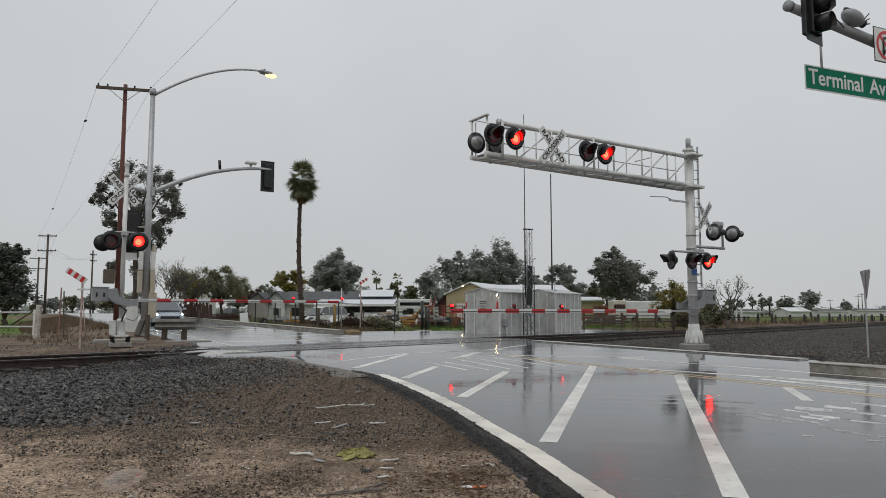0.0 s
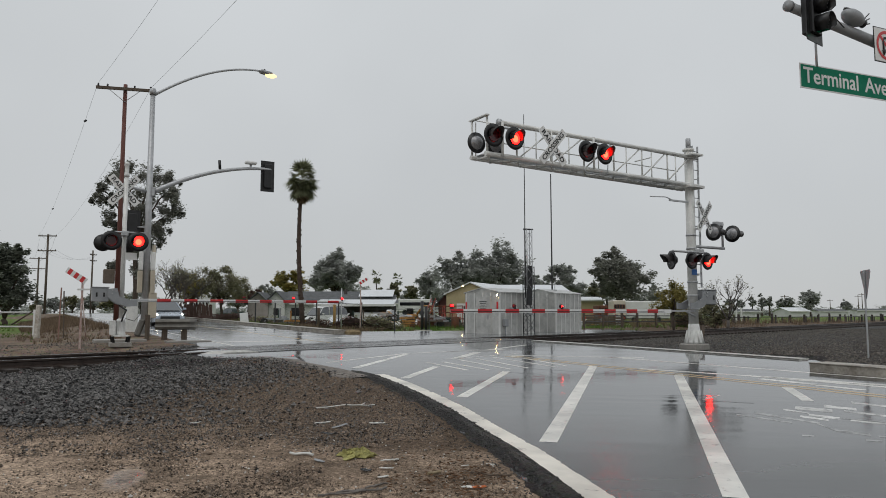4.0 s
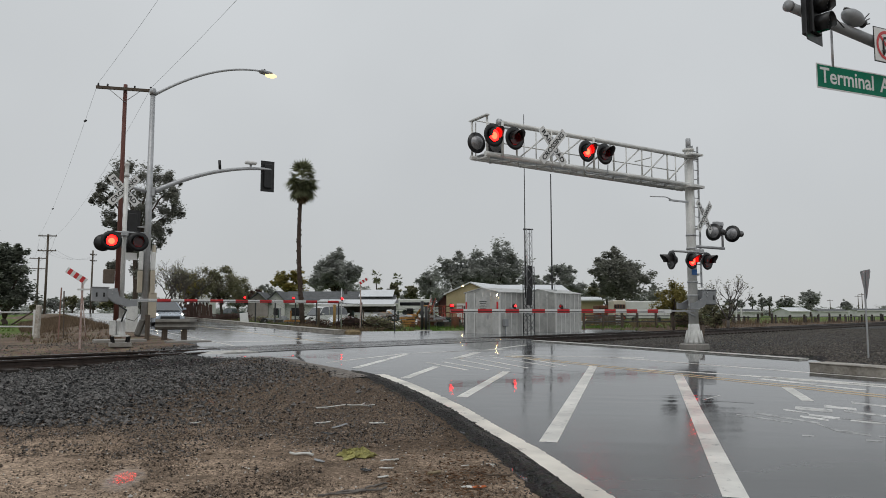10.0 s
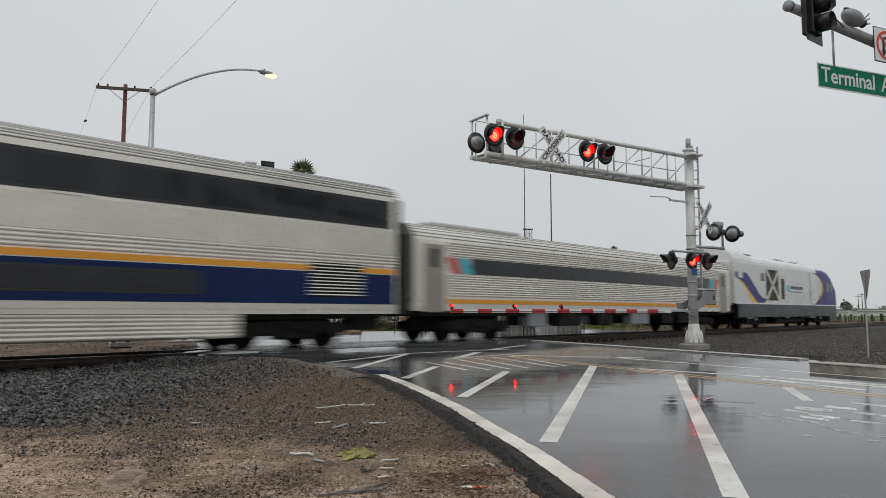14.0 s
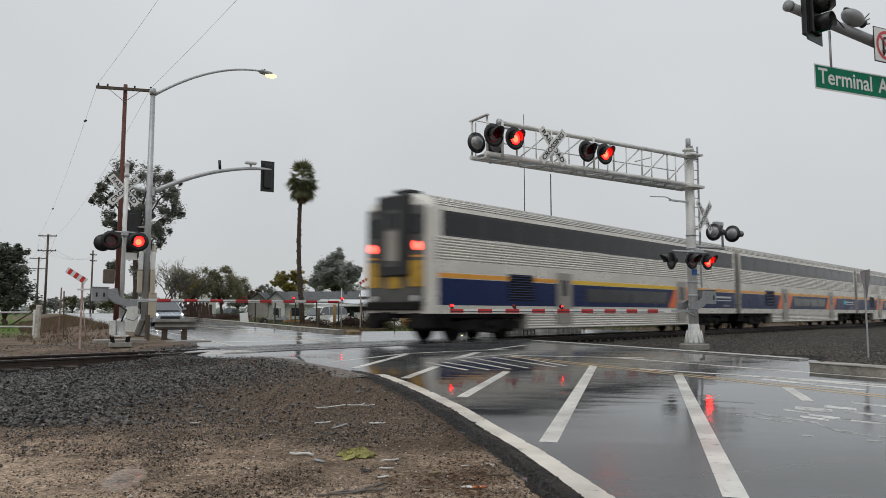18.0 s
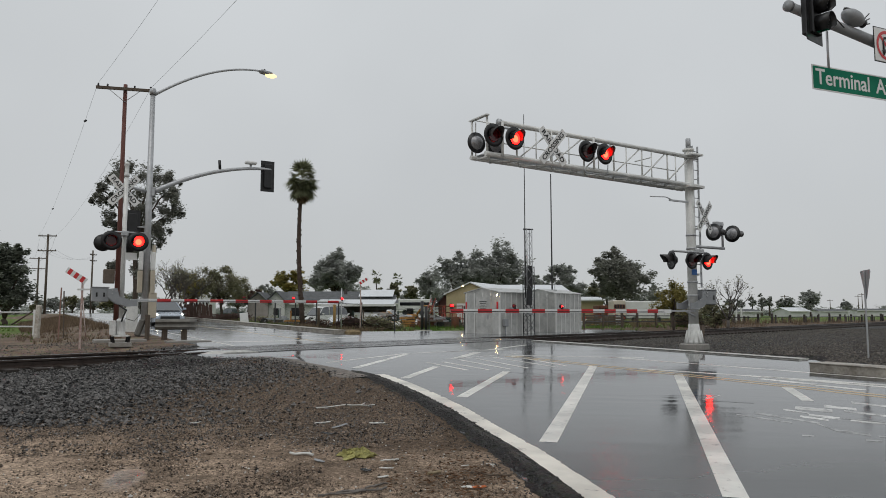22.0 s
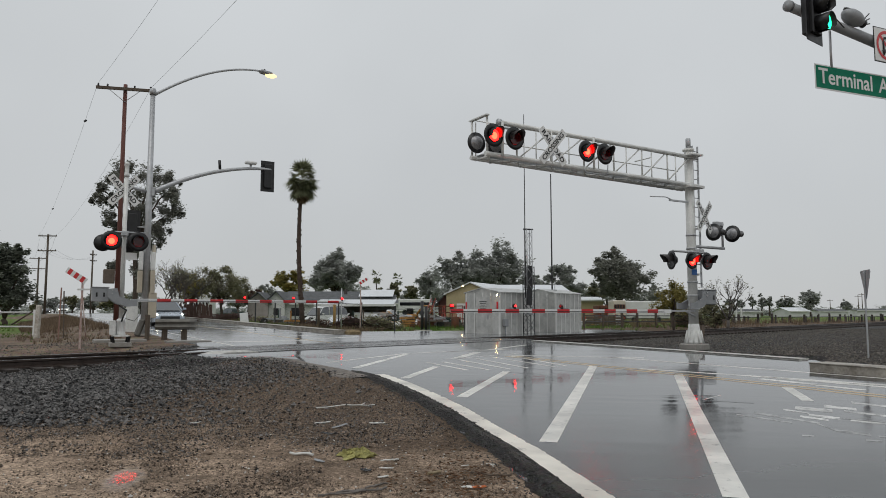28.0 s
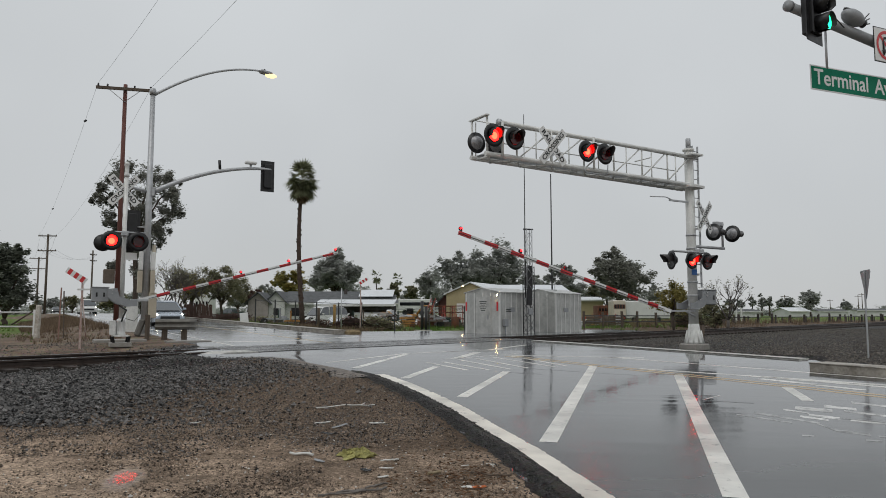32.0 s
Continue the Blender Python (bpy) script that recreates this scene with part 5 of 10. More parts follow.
def bogie(parent, x, base=2.6, r=0.46, heavy=False):
    bm = B()
    b = part("bogie", boxed((x, 0, 0.62), (base * 0.5, 1.9, 0.22)), M_TRUCK, parent, "dark grimy bogie")
    # made-up dark block that stops daylight showing through the bogie
    part("daylight_block", boxed((x, 0, 0.62), (base + 0.9, 1.1, 0.55), bevel=0.05), M_TRUCK, b)
    for k in (-1, 1):
        part("brake_rigging", boxed((x + k * 0.42, -0.95, 0.45), (0.5, 0.12, 0.38), bevel=0.03), M_TRUCK, b)
    wheelset(b, x - base / 2, r)
    wheelset(b, x + base / 2, r)
    for y in (-1.12, 1.12):
        bm = B()
        prism(bm, [(x - base / 2 - 0.5, 0.42), (x - base / 2 - 0.5, 0.66), (x - 0.7, 0.78), (x + 0.7, 0.78), (x + base / 2 + 0.5, 0.66), (x + base / 2 + 0.5, 0.42), (x + 0.75, 0.42), (x + 0.5, 0.30), (x - 0.5, 0.30), (x - 0.75, 0.42)], y - 0.07, y + 0.07, "y")
        part("side_frame", bm, M_TRUCK, b)
        s = 1 if y > 0 else -1
        for k in (-1, 1):
            part("axle_box", boxed((x + k * base / 2, y + s * 0.1, 0.48), (0.34, 0.16, 0.34), bevel=0.03), M_TRUCK, b)
            part("spring", lathe(B(), [(0.11, 0.45), (0.13, 0.5), (0.1, 0.55), (0.13, 0.6), (0.1, 0.65), (0.13, 0.7), (0.1, 0.78)], pose(x + k * 0.35, y + s * 0.05, 0), 10), M_TRUCK, b)
        part("brake_unit", boxed((x, y + s * 0.12, 0.62), (0.4, 0.12, 0.2), bevel=0.02), M_GREYPAINT if heavy else M_TRUCK, b)
    return b


def flutes(x0, x1, z0, z1, y, pitch=0.085, depth=0.022):
    """Rounded ridges along a car side."""
    s = -1 if y < 0 else 1
    n = max(1, int((z1 - z0) / pitch))
    pz = (z1 - z0) / n
    verts, faces = [], []
    prof = []
    for k in range(n):
        for f, d in ((0.0, 0.0), (0.22, 0.85), (0.5, 1.0), (0.78, 0.85)):
            prof.append((z0 + (k + f) * pz, y + s * depth * d))
    prof.append((z1, y))
    for z, yy in prof:
        verts += [(x0, yy, z), (x1, yy, z)]
    for i in range(len(prof) - 1):
        q = (2 * i, 2 * i + 1, 2 * i + 3, 2 * i + 2)
        faces.append(q if s < 0 else q[::-1])
    return verts, faces


def side_poly(pts, y, t=0.006):
    s = -1 if y < 0 else 1
    return prism(B(), pts, y, y + s * t, "y")


def plain_bars(parent, x, z, y, n, w, h, material):
    """Unreadable lettering as bars."""
    s = -1 if y < 0 else 1
    for k in range(n):
        part("lettering_bar", boxed((x + k * w * 1.25, y + s * 0.004, z), (w, 0.006, h)), material, parent)


def locomotive():
    o = empty("locomotive", Matrix(), "silver passenger diesel locomotive with navy nose and yellow arc", "locomotive", "cars of the train")
    hw = 1.50
    # nose tip at x = 0, rear at -21.8
    body = [shell(hw, 1.56, 3.92, 4.88, -21.55), shell(hw, 1.56, 3.92, 4.90, -19.4), shell(hw, 1.56, 3.92, 4.60, -18.3), shell(hw, 1.56, 3.92, 4.56, -5.9)]
    part("body", loft(B(), body), M_LOCOSILVER, o, "silver-grey body side", smooth=False)
    part("rear_wall", boxed((-21.62, 0, 2.7), (0.12, 2.7, 2.6), bevel=0.03), M_LOCOSILVER, o)
    part("roof_skin", loft(B(), [[(x, y * 0.96, z + 0.012) for x, y, z in shell(hw, 4.0, 4.01, zt, x_)] for x_, zt in ((-18.3, 4.60), (-4.4, 4.55))]), M_LOCOROOF, o, "pale roof")
    # cab: sloping windscreen and blunt rounded nose
    nose = ((-5.9, 1.50, 3.92, 4.53), (-4.2, 1.50, 3.90, 4.50), (-2.9, 1.49, 3.75, 4.36), (-2.1, 1.47, 3.45, 4.08), (-1.4, 1.44, 3.05, 3.66), (-0.8, 1.40, 2.70, 3.20), (-0.4, 1.33, 2.35, 2.75), (-0.15, 1.22, 2.05, 2.35), (0.0, 1.04, 1.80, 2.0))
    part("cab", loft(B(), [shell(w, 1.54, zs, zt, x) for x, w, zs, zt in nose]), M_BLUE, o, "royal blue cab", smooth=False)
    part("nose_skirt", loft(B(), [[(x, y, z) for y, z in ((-w + 0.02, 0.32), (-w, 1.50), (w, 1.50), (w - 0.02, 0.32))] for x, w, _, _ in nose[2:]]), M_LOCOSILL, o, "dark slate nose skirt")
    part("nose_stripe", loft(B(), [[(x, y, z) for y, z in ((-w - 0.02, 1.50), (-w - 0.02, 1.58), (w + 0.02, 1.58), (w + 0.02, 1.50))] for x, w, _, _ in nose[3:]]), M_LOCOROOF, o, "white stripe round the nose")
    bm = B()
    prism(bm, [(-2.0, 4.10), (-0.86, 3.30), (-0.90, 3.24), (-2.04, 4.04)], -0.95, 0.95, "y")
    part("windscreen", bm, M_TRAINGLASS, o)
    for s in (-1, 1):
        y = s * hw
        part("cab_window", side_poly([(-2.55, 2.62), (-1.75, 2.62), (-1.75, 3.05), (-2.05, 3.32), (-2.55, 3.32)], y * 0.972, 0.03), M_TRAINGLASS, o)
        part("cab_window", side_poly([(-3.55, 2.58), (-2.85, 2.58), (-2.85, 3.32), (-3.55, 3.32)], y, 0.012), M_TRAINGLASS, o)
        part("grab_rail", cyl(B(), (-5.4, y * 1.03, 1.6), (-5.4, y * 1.03, 3.0), 0.018, seg=6), M_STAIN, o)
        # blue field with its yellow arc, bulging forward
        zz = [3.90 - 2.32 * i / 18 for i in range(19)]
        edge = [-6.75 + 1.90 * math.sin(math.pi * (i / 18) ** 0.85) ** 0.75 for i in range(19)]
        for name_, back, front, mm, off in (("blue_field", [e_ for e_ in edge], [-3.9] * 19, M_BLUE, 0.016), ("yellow_arc", [e_ - 0.05 for e_ in edge], [e_ + 0.08 + 0.34 * math.sin(math.pi * i / 18) for i, e_ in enumerate(edge)], M_YELLOW, 0.024), ("silver_field", [-7.5] * 19, [e_ for e_ in edge], M_LOCOSILVER, 0.020)):
            bm = B()
            for k in range(18):
                va = [bm.verts.new((px_, y + s * off, pz_)) for px_, pz_ in ((back[k], zz[k]), (front[k], zz[k]), (front[k + 1], zz[k + 1]), (back[k + 1], zz[k + 1]))]
                bm.faces.new(va)
            part(name_, bm, mm, o)
        # wave
        def wave(t):
            return 3.15 - 1.6 * smooth_step(0.12, 1.0, t)
        ts = [i / 20 for i in range(21)]
        up = [(-21.3 + 5.0 * t, min(3.38, wave(t) + 0.28 + 0.2 * math.sin(math.pi * min(1, t * 1.3)))) for t in ts]
        mid = [(-21.3 + 4.6 * t, wave(t) - 0.10 - 0.25 * math.sin(math.pi * t)) for t in ts]
        low = [(-21.0 + 3.6 * t, wave(t) - 0.18 - 0.42 * math.sin(math.pi * t)) for t in ts]
        for name_, aa, bb, mm, off in (("blue_wave", up, mid, M_BLUE, 0.004), ("yellow_wave", mid, low, M_YELLOW, 0.003)):
            bm = B()
            for k in range(20):
                va = [bm.verts.new((px_, y + s * off, max(1.60, pz_))) for px_, pz_ in (bb[k], bb[k + 1], aa[k + 1], aa[k])]
                try:
                    bm.faces.new(va)
                except ValueError:
                    pass
            part(name_, bm, mm, o)
        part("rear_door", side_poly([(-20.9, 3.05), (-20.2, 3.05), (-20.2, 3.55), (-20.9, 3.55)], y, 0.012), M_LOCOSILVER, o)
        # radiator grille with its cross
        g = part("radiator_grille", boxed((-15.2, y, 2.75), (2.25, 0.02, 1.95)), M_GRILLE, o, "brown radiator grille with silver cross")
        for k in range(13):
            part("louvre", boxed((-15.2, y + s * 0.012, 1.86 + k * 0.148), (2.2, 0.02, 0.03), rx=25), M_TRUCK, g)
        for d in (-1, 1):
            part("cross_bar", boxed((-15.2, y + s * 0.03, 2.75), (2.9, 0.02, 0.20), ry=d * 40.5), M_LOCOSILVER, g)
        g2 = part("side_louvre", boxed((-13.25, y, 2.55), (0.62, 0.02, 1.35)), M_GRILLE, o, "brown side louvre")
        for k in range(9):
            part("louvre", boxed((-13.25, y + s * 0.012, 1.98 + k * 0.145), (0.58, 0.02, 0.03), rx=25), M_TRUCK, g2)
        part("side_window", boxed((-16.9, y, 3.2), (0.55, 0.02, 0.5)), M_TRAINGLASS, o)
        part("emblem", boxed((-12.1, y, 2.62), (0.55, 0.012, 0.42)), M_TEAL, o, "teal square emblem")
        plain_bars(o, -11.35, 2.68, y, 4, 0.50, 0.20, M_LETTER)
        plain_bars(o, -11.6, 2.40, y, 5, 0.42, 0.06, M_LETTER)
        part("white_sill", boxed((-11.8, s * 1.515, 1.545), (19.4, 0.03, 0.07)), M_LOCOROOF, o, "white sill stripe")
        part("side_sill", boxed((-11.8, s * 1.47, 1.12), (18.4, 0.08, 0.78)), M_LOCOSILL, o, "dark slate side sill")
        part("marker_lamp", cyl(B(), (0.0, s * 0.55, 1.25), (0.05, s * 0.55, 1.25), 0.09, seg=12), M_HEAD2, o)
        for k, xx in enumerate((-20.6, -19.0, -14.6, -12.3, -9.0, -6.9)):
            part("equipment_box", boxed((xx, s * 1.30, 0.78), (0.7 + 0.25 * (k % 3), 0.3, 0.32), bevel=0.02), M_GREYPAINT if k % 2 else M_TRUCK, o)
    part("fuel_tank", boxed((-11.0, 0, 0.62), (6.0, 2.5, 0.7), bevel=0.12), M_TRUCK, o)
    part("underframe", boxed((-11.0, 0, 1.2), (21.0, 2.6, 0.5)), M_TRUCK, o)
    # made-up long dark box that closes off daylight under the locomotive
    part("gap_blocker", boxed((-11.0, 0, 0.62), (19.6, 1.3, 0.62), bevel=0.1), M_TRUCK, o)
    bogie(o, -17.6, 2.9, 0.5, True)
    bogie(o, -4.5, 2.9, 0.5, True)
    for k, (x, l) in enumerate(((-17.2, 1.1), (-11.5, 2.2), (-8.2, 1.6))):
        part("roof_hatch", boxed((x, 0, 4.62), (l, 1.5, 0.10), bevel=0.02), M_GREYPAINT if k == 0 else M_LOCOROOF, o)
    part("roof_grille", boxed((-17.75, -0.9, 4.42), (1.0, 0.5, 0.12), rx=28), M_BLACK, o)
    part("horn", boxed((-4.6, 0.0, 4.58), (0.6, 0.5, 0.16), bevel=0.03), M_GREYPAINT, o)
    part("coupler", boxed((0.1, 0, 0.85), (0.6, 0.3, 0.26), bevel=0.04), M_TRUCK, o)
    part("headlamp", boxed((-1.05, 0, 2.92), (0.12, 0.5, 0.16), bevel=0.02, ry=30), M_HEAD2, o)
    return o


M_HEAD2 = mat("lit_train_lamp", (1.0, 0.95, 0.85), emit=6.0)
M_GRILLE = mat("brown_grille", (0.15, 0.115, 0.06), 0.6, 0.2, 0.3, 6)


def gangway(o, x, h0, h1, w=1.3):
    for k in range(3):
        part("gangway_bellows", boxed((x + (k - 1) * 0.14, 0, (h0 + h1) / 2), (0.12, w * 2 - 0.16 * (k == 1), h1 - h0 - 0.16 * (k == 1)), bevel=0.03), M_BLACK, o)


def coach():
    o = empty("single_deck_coach", Matrix(), "fluted stainless single-deck coach with dark window band and yellow stripe", "passenger car", "cars of the train")
    L, hw = 25.0, 1.50
    part("body", loft(B(), [shell(hw, 1.05, 3.32, 3.98, x) for x in (-L / 2, L / 2)]), M_STAIN, o)
    for s in (-1, 1):
        y = s * hw
        for z0, z1 in ((2.84, 3.34), (1.52, 2.26)):
            part("fluted_panel", flutes(-L / 2 + 1.55, L / 2 - 1.55, z0, z1, y, 0.075, 0.02), M_STAIN, o, "fluted stainless panel")
        # fluted curve of the roof edge
        for k in range(5):
            a = math.pi / 2 * (0.12 + 0.12 * k)
            part("roof_rib", cyl(B(), (-L / 2, s * hw * math.cos(a) ** 0.75, 3.32 + 0.66 * math.sin(a)), (L / 2, s * hw * math.cos(a) ** 0.75, 3.32 + 0.66 * math.sin(a)), 0.022, seg=6), M_STAINDARK, o)
        band = part("window_band", boxed((0, y, 2.55), (L - 5.4, 0.03, 0.54)), M_BAND, o, "black window band")
        for k in range(10):
            part("window_pane", boxed((-8.7 + k * 1.94, y + s * 0.012, 2.55), (1.55, 0.012, 0.44), bevel=0.004), M_TRAINGLASS, band)
        for e in (-1, 1):
            for k, mm in ((0, M_TEAL), (1, M_CORAL)):
                x0 = e * (L / 2 - 2.75 + 0.55 * k)
                part("chevron", side_poly([(x0 - e * 0.05, 2.29), (x0 + e * 0.5, 2.29), (x0 + e * 0.75, 2.81), (x0 + e * 0.2, 2.81)], y, 0.02), mm, o, "coloured slanted stripe")
            part("door", boxed((e * (L / 2 - 0.9), y, 2.1), (0.95, 0.03, 2.2), bevel=0.006), M_DOORGREY, o, "plain grey end door")
            part("door_window", boxed((e * (L / 2 - 0.9), y + s * 0.01, 2.75), (0.32, 0.03, 0.6), bevel=0.006), M_TRAINGLASS, o)
        part("yellow_stripe", boxed((0, y + s * 0.004, 1.36), (L - 3.0, 0.03, 0.15)), M_ORANGE, o)
        for k, xx in enumerate((-5.8, -3.6, -0.9, 2.2, 5.0, 7.0)):
            part("equipment_box", boxed((xx, s * 1.15, 0.72), (1.1 + 0.5 * (k % 2), 0.5, 0.52), bevel=0.03), M_TRUCK if k % 3 else M_GREYPAINT, o)
    part("underframe", boxed((0, 0, 0.98), (L - 0.6, 2.5, 0.22)), M_TRUCK, o)
    bogie(o, -9.1)
    bogie(o, 9.1)
    part("roof_unit", boxed((-8.6, 0, 3.98), (5.0, 1.7, 0.16), bevel=0.05), M_STAINDARK, o)
    for e in (-1, 1):
        gangway(o, e * (L / 2 + 0.22), 0.9, 3.5)
    return o


M_BAND = mat("black_band", (0.014, 0.015, 0.018), 0.25, 0, 0.2, 2)
M_DOORGREY = mat("grey_door_paint", (0.36, 0.33, 0.29), 0.36, 0.3, 0.08, 1.5)


def bilevel(variant):
    """variant: 'plain' (one door amidships, painted band), 'striped' (two doors, orange slants), 'cab' (rear cab)."""
    lab = {"plain": "stainless bi-level coach with navy band and orange stripe", "striped": "stainless bi-level coach with navy band and orange slanted stripes", "cab": "stainless bi-level cab car with yellow hazard panels and red tail lamps"}[variant]
    o = empty("bi_level_car", Matrix(), lab, "passenger car", "cars of the train")
    L, hw = 25.2, 1.55
    h = L / 2
    secs = [shell(hw, 0.95, 4.48, 4.98, x) for x in (-h, h)]
    if variant == "cab":
        secs = [shell(1.42, 0.95, 4.36, 4.86, -h), shell(hw, 0.95, 4.48, 4.98, -h + 0.35), shell(hw, 0.95, 4.48, 4.98, h)]
    part("body", loft(B(), secs), M_STAIN, o)
    part("lower_body", boxed((0, 0, 0.72), (14.6, 3.0, 0.72), bevel=0.03), M_STAIN, o)
    flip = -1 if variant == "plain" else 1
    fx0, fx1 = (-h + 0.4 if variant == "cab" else -h), h
    doors = [(-0.9, 1.15)] if variant == "plain" else [(-4.9, 1.05), (5.6, 1.05)]
    for s in (-1, 1):
        y = s * hw
        for k in range(6):
            a = math.pi / 2 * (0.06 + 0.10 * k)
            part("roof_rib", cyl(B(), (fx0, s * hw * math.cos(a) ** 0.75, 4.48 + 0.50 * math.sin(a)), (fx1, s * hw * math.cos(a) ** 0.75, 4.48 + 0.50 * math.sin(a)), 0.022, seg=6), M_STAINDARK, o)
        band = part("window_band", boxed(((fx0 + fx1) / 2, y, 3.93), (fx1 - fx0 - 0.5, 0.03, 0.84)), M_BAND, o, "black upper window band")
        for k in range(12):
            part("window_pane", boxed((fx0 + 1.35 + k * 2.03, y + s * 0.014, 3.93), (1.7, 0.012, 0.66), bevel=0.004), M_TRAINGLASS, band)
        for k in range(3):
            part("window_sill", boxed((fx0 + 3.6 + k * 6.1, y + s * 0.02, 3.49), (1.0, 0.02, 0.05)), M_STAIN, o)
        if variant == "plain":
            part("painted_band", boxed(((fx0 + fx1) / 2, y, 3.07), (fx1 - fx0 - 0.1, 0.026, 0.74)), M_DOORGREY2, o, "plain beige-grey band")
            part("fluted_panel", flutes(fx0, fx1, 2.32, 2.70, y, 0.085), M_STAIN, o, "fluted stainless panel")
        else:
            part("fluted_panel", flutes(fx0, fx1, 2.72, 3.48, y, 0.085), M_STAIN, o, "fluted stainless panel")
            part("plain_panel", boxed(((fx0 + fx1) / 2, y, 2.52), (fx1 - fx0 - 0.1, 0.024, 0.38)), M_DOORGREY2, o)
        part("orange_stripe", boxed(((fx0 + fx1) / 2, y, 2.21), (fx1 - fx0 - 0.2, 0.034, 0.15)), M_ORANGE, o)
        if variant != "plain":
            part("bright_stripe", boxed((0.35 if variant == "cab" else 0.35, y, 2.205), (9.3, 0.038, 0.155)), M_YELLOW if variant == "cab" else M_ORANGE, o, "bright stripe between the doors")
        part("navy_band", boxed(((fx0 + fx1) / 2, y, 1.67), (fx1 - fx0 - 0.2, 0.03, 0.88)), M_NAVY, o)
        part("sill_strip", boxed(((fx0 + fx1) / 2, y, 1.14), (fx1 - fx0, 0.036, 0.13)), M_DOORGREY2, o)
        part("fluted_skirt", flutes(-7.3, 7.3, 0.38, 1.05, s * 1.51, 0.095), M_STAIN, o, "fluted lower skirt")
        for k, (dx, w) in enumerate(doors):
            part("door", boxed((dx, y + s * 0.012, 1.55), (w, 0.035, 2.0), bevel=0.006), M_DOORGREY, o, "plain grey side door")
            part("door_window", boxed((dx, y + s * 0.026, 1.95), (0.4, 0.03, 0.62), bevel=0.006), M_TRAINGLASS, o)
            slants = (-1, 1) if variant == "striped" else ((-1, 1) if variant == "cab" and k == 1 else ())
            for d in slants:
                x0 = dx + d * (w / 2 + 0.04)
                part("slanted_stripe", side_poly([(x0, 1.24), (x0, 2.12), (x0 + d * 0.95, 2.12), (x0 + d * 0.28, 1.24)] if d > 0 else [(x0, 1.24), (x0 - 0.95, 1.24), (x0 - 0.28, 2.12), (x0, 2.12)], y + s * 0.014, 0.008), M_ORANGE2, o, "bright orange slanted stripe")
        if variant == "plain":
            low = [(-8.5, 2.6), (3.6, 5.2)]
        else:
            low = [(0.35, 7.3)]
        for lx, lw in low:
            lb = part("lower_window_band", boxed((lx, y + s * 0.008, 1.70), (lw, 0.03, 0.56)), M_BAND, o, "dark lower windows")
            for k in range(max(1, int(lw / 1.8))):
                n = max(1, int(lw / 1.8))
                part("window_pane", boxed((lx - lw / 2 + (k + 0.5) * lw / n, y + s * 0.022, 1.70), (lw / n - 0.25, 0.012, 0.46), bevel=0.004), M_TRAINGLASS, lb)
        gx = flip * (-h + 4.9)
        if variant == "plain":
            gx = h - 2.3
        g = part("vent_grille", boxed((gx, y + s * 0.01, 1.90), (1.5 if variant != "plain" else 1.9, 0.04, 0.95)), M_TRUCK, o, "ventilation grille")
        for k in range(10):
            part("louvre", boxed((gx, y + s * 0.034, 1.48 + k * 0.093), (1.46 if variant != "plain" else 1.86, 0.02, 0.03), rx=30 * s), M_STAIN if variant == "plain" else M_NAVY, g)
        if variant != "plain":
            part("emblem", boxed((h - 3.2, y + s * 0.018, 1.80), (0.72, 0.012, 0.30)), M_TEAL, o, "teal emblem")
            plain_bars(o, h - 2.55, 1.84, y + s * 0.014, 4, 0.42, 0.10, M_WHITE)
            plain_bars(o, h - 2.55, 1.66, y + s * 0.014, 5, 0.33, 0.05, M_WHITE)
            plain_bars(o, h - 1.6, 1.38, y + s * 0.014, 2, 0.32, 0.10, M_GREYPAINT)
        else:
            part("number_plate_panel", boxed((-5.3, y + s * 0.018, 1.60), (0.85, 0.012, 0.36)), M_WHITE, o, "pale blank panel")
    part("underframe", boxed((0, 0, 0.95), (L - 0.6, 2.6, 0.28)), M_TRUCK, o)
    bogie(o, -9.2)
    bogie(o, 9.2)
    for e in (-1, 1):
        for k in (-0.6, 0.9):
            part("equipment_box", boxed((e * (h - 0.9) + k * 0.2, -0.9, 0.68), (0.7, 0.6, 0.4), bevel=0.03), M_TRUCK, o)
        if variant == "cab" and e < 0:
            continue
        gangway(o, e * (h + 0.2), 0.9, 4.5, 1.35)
    if variant == "cab":
        x = -h
        # the end face's shadow is put into the colour of wall and door
        part("end_wall", boxed((x - 0.004, 0, 2.85), (0.03, 2.80, 3.3), bevel=0.01), M_ENDSHADE, o, "grey end wall darkened as if in shade")
        f = part("end_door_frame", boxed((x - 0.02, 0, 3.55), (0.26, 1.55, 2.75), bevel=0.06), M_BLACK, o, "black end door surround")
        part("end_door", boxed((x - 0.14, 0, 3.45), (0.04, 0.72, 1.9), bevel=0.01), M_ENDSHADE, f, "grey end door")
        part("door_window", boxed((x - 0.165, 0, 4.05), (0.02, 0.5, 0.5)), M_TRAINGLASS, f)
        part("door_panel", boxed((x - 0.165, 0, 3.2), (0.02, 0.6, 1.0)), M_DOORGREY, f)
        for s in (-1, 1):
            part("end_window", boxed((x - 0.02, s * 1.05, 3.87), (0.06, 0.62, 0.66), bevel=0.02), M_TRAINGLASS, o)
            part("tail_lamp", lathe(B(), [(0.15, 0.0), (0.14, 0.05), (0.0, 0.07)], pose(x, s * 1.1, 3.16, 0, -90, 0), 14), M_LIT_TAIL, o, "glowing red tail lamp")
            part("lamp_stripe", boxed((x - 0.02, s * 1.1, 2.82), (0.04, 0.46, 0.06)), M_ORANGE, o)
            part("hazard_panel", boxed((x - 0.02, s * 1.02, 2.25), (0.06, 0.66, 0.85), bevel=0.01), M_HAZARD, o, "yellow hazard panel")
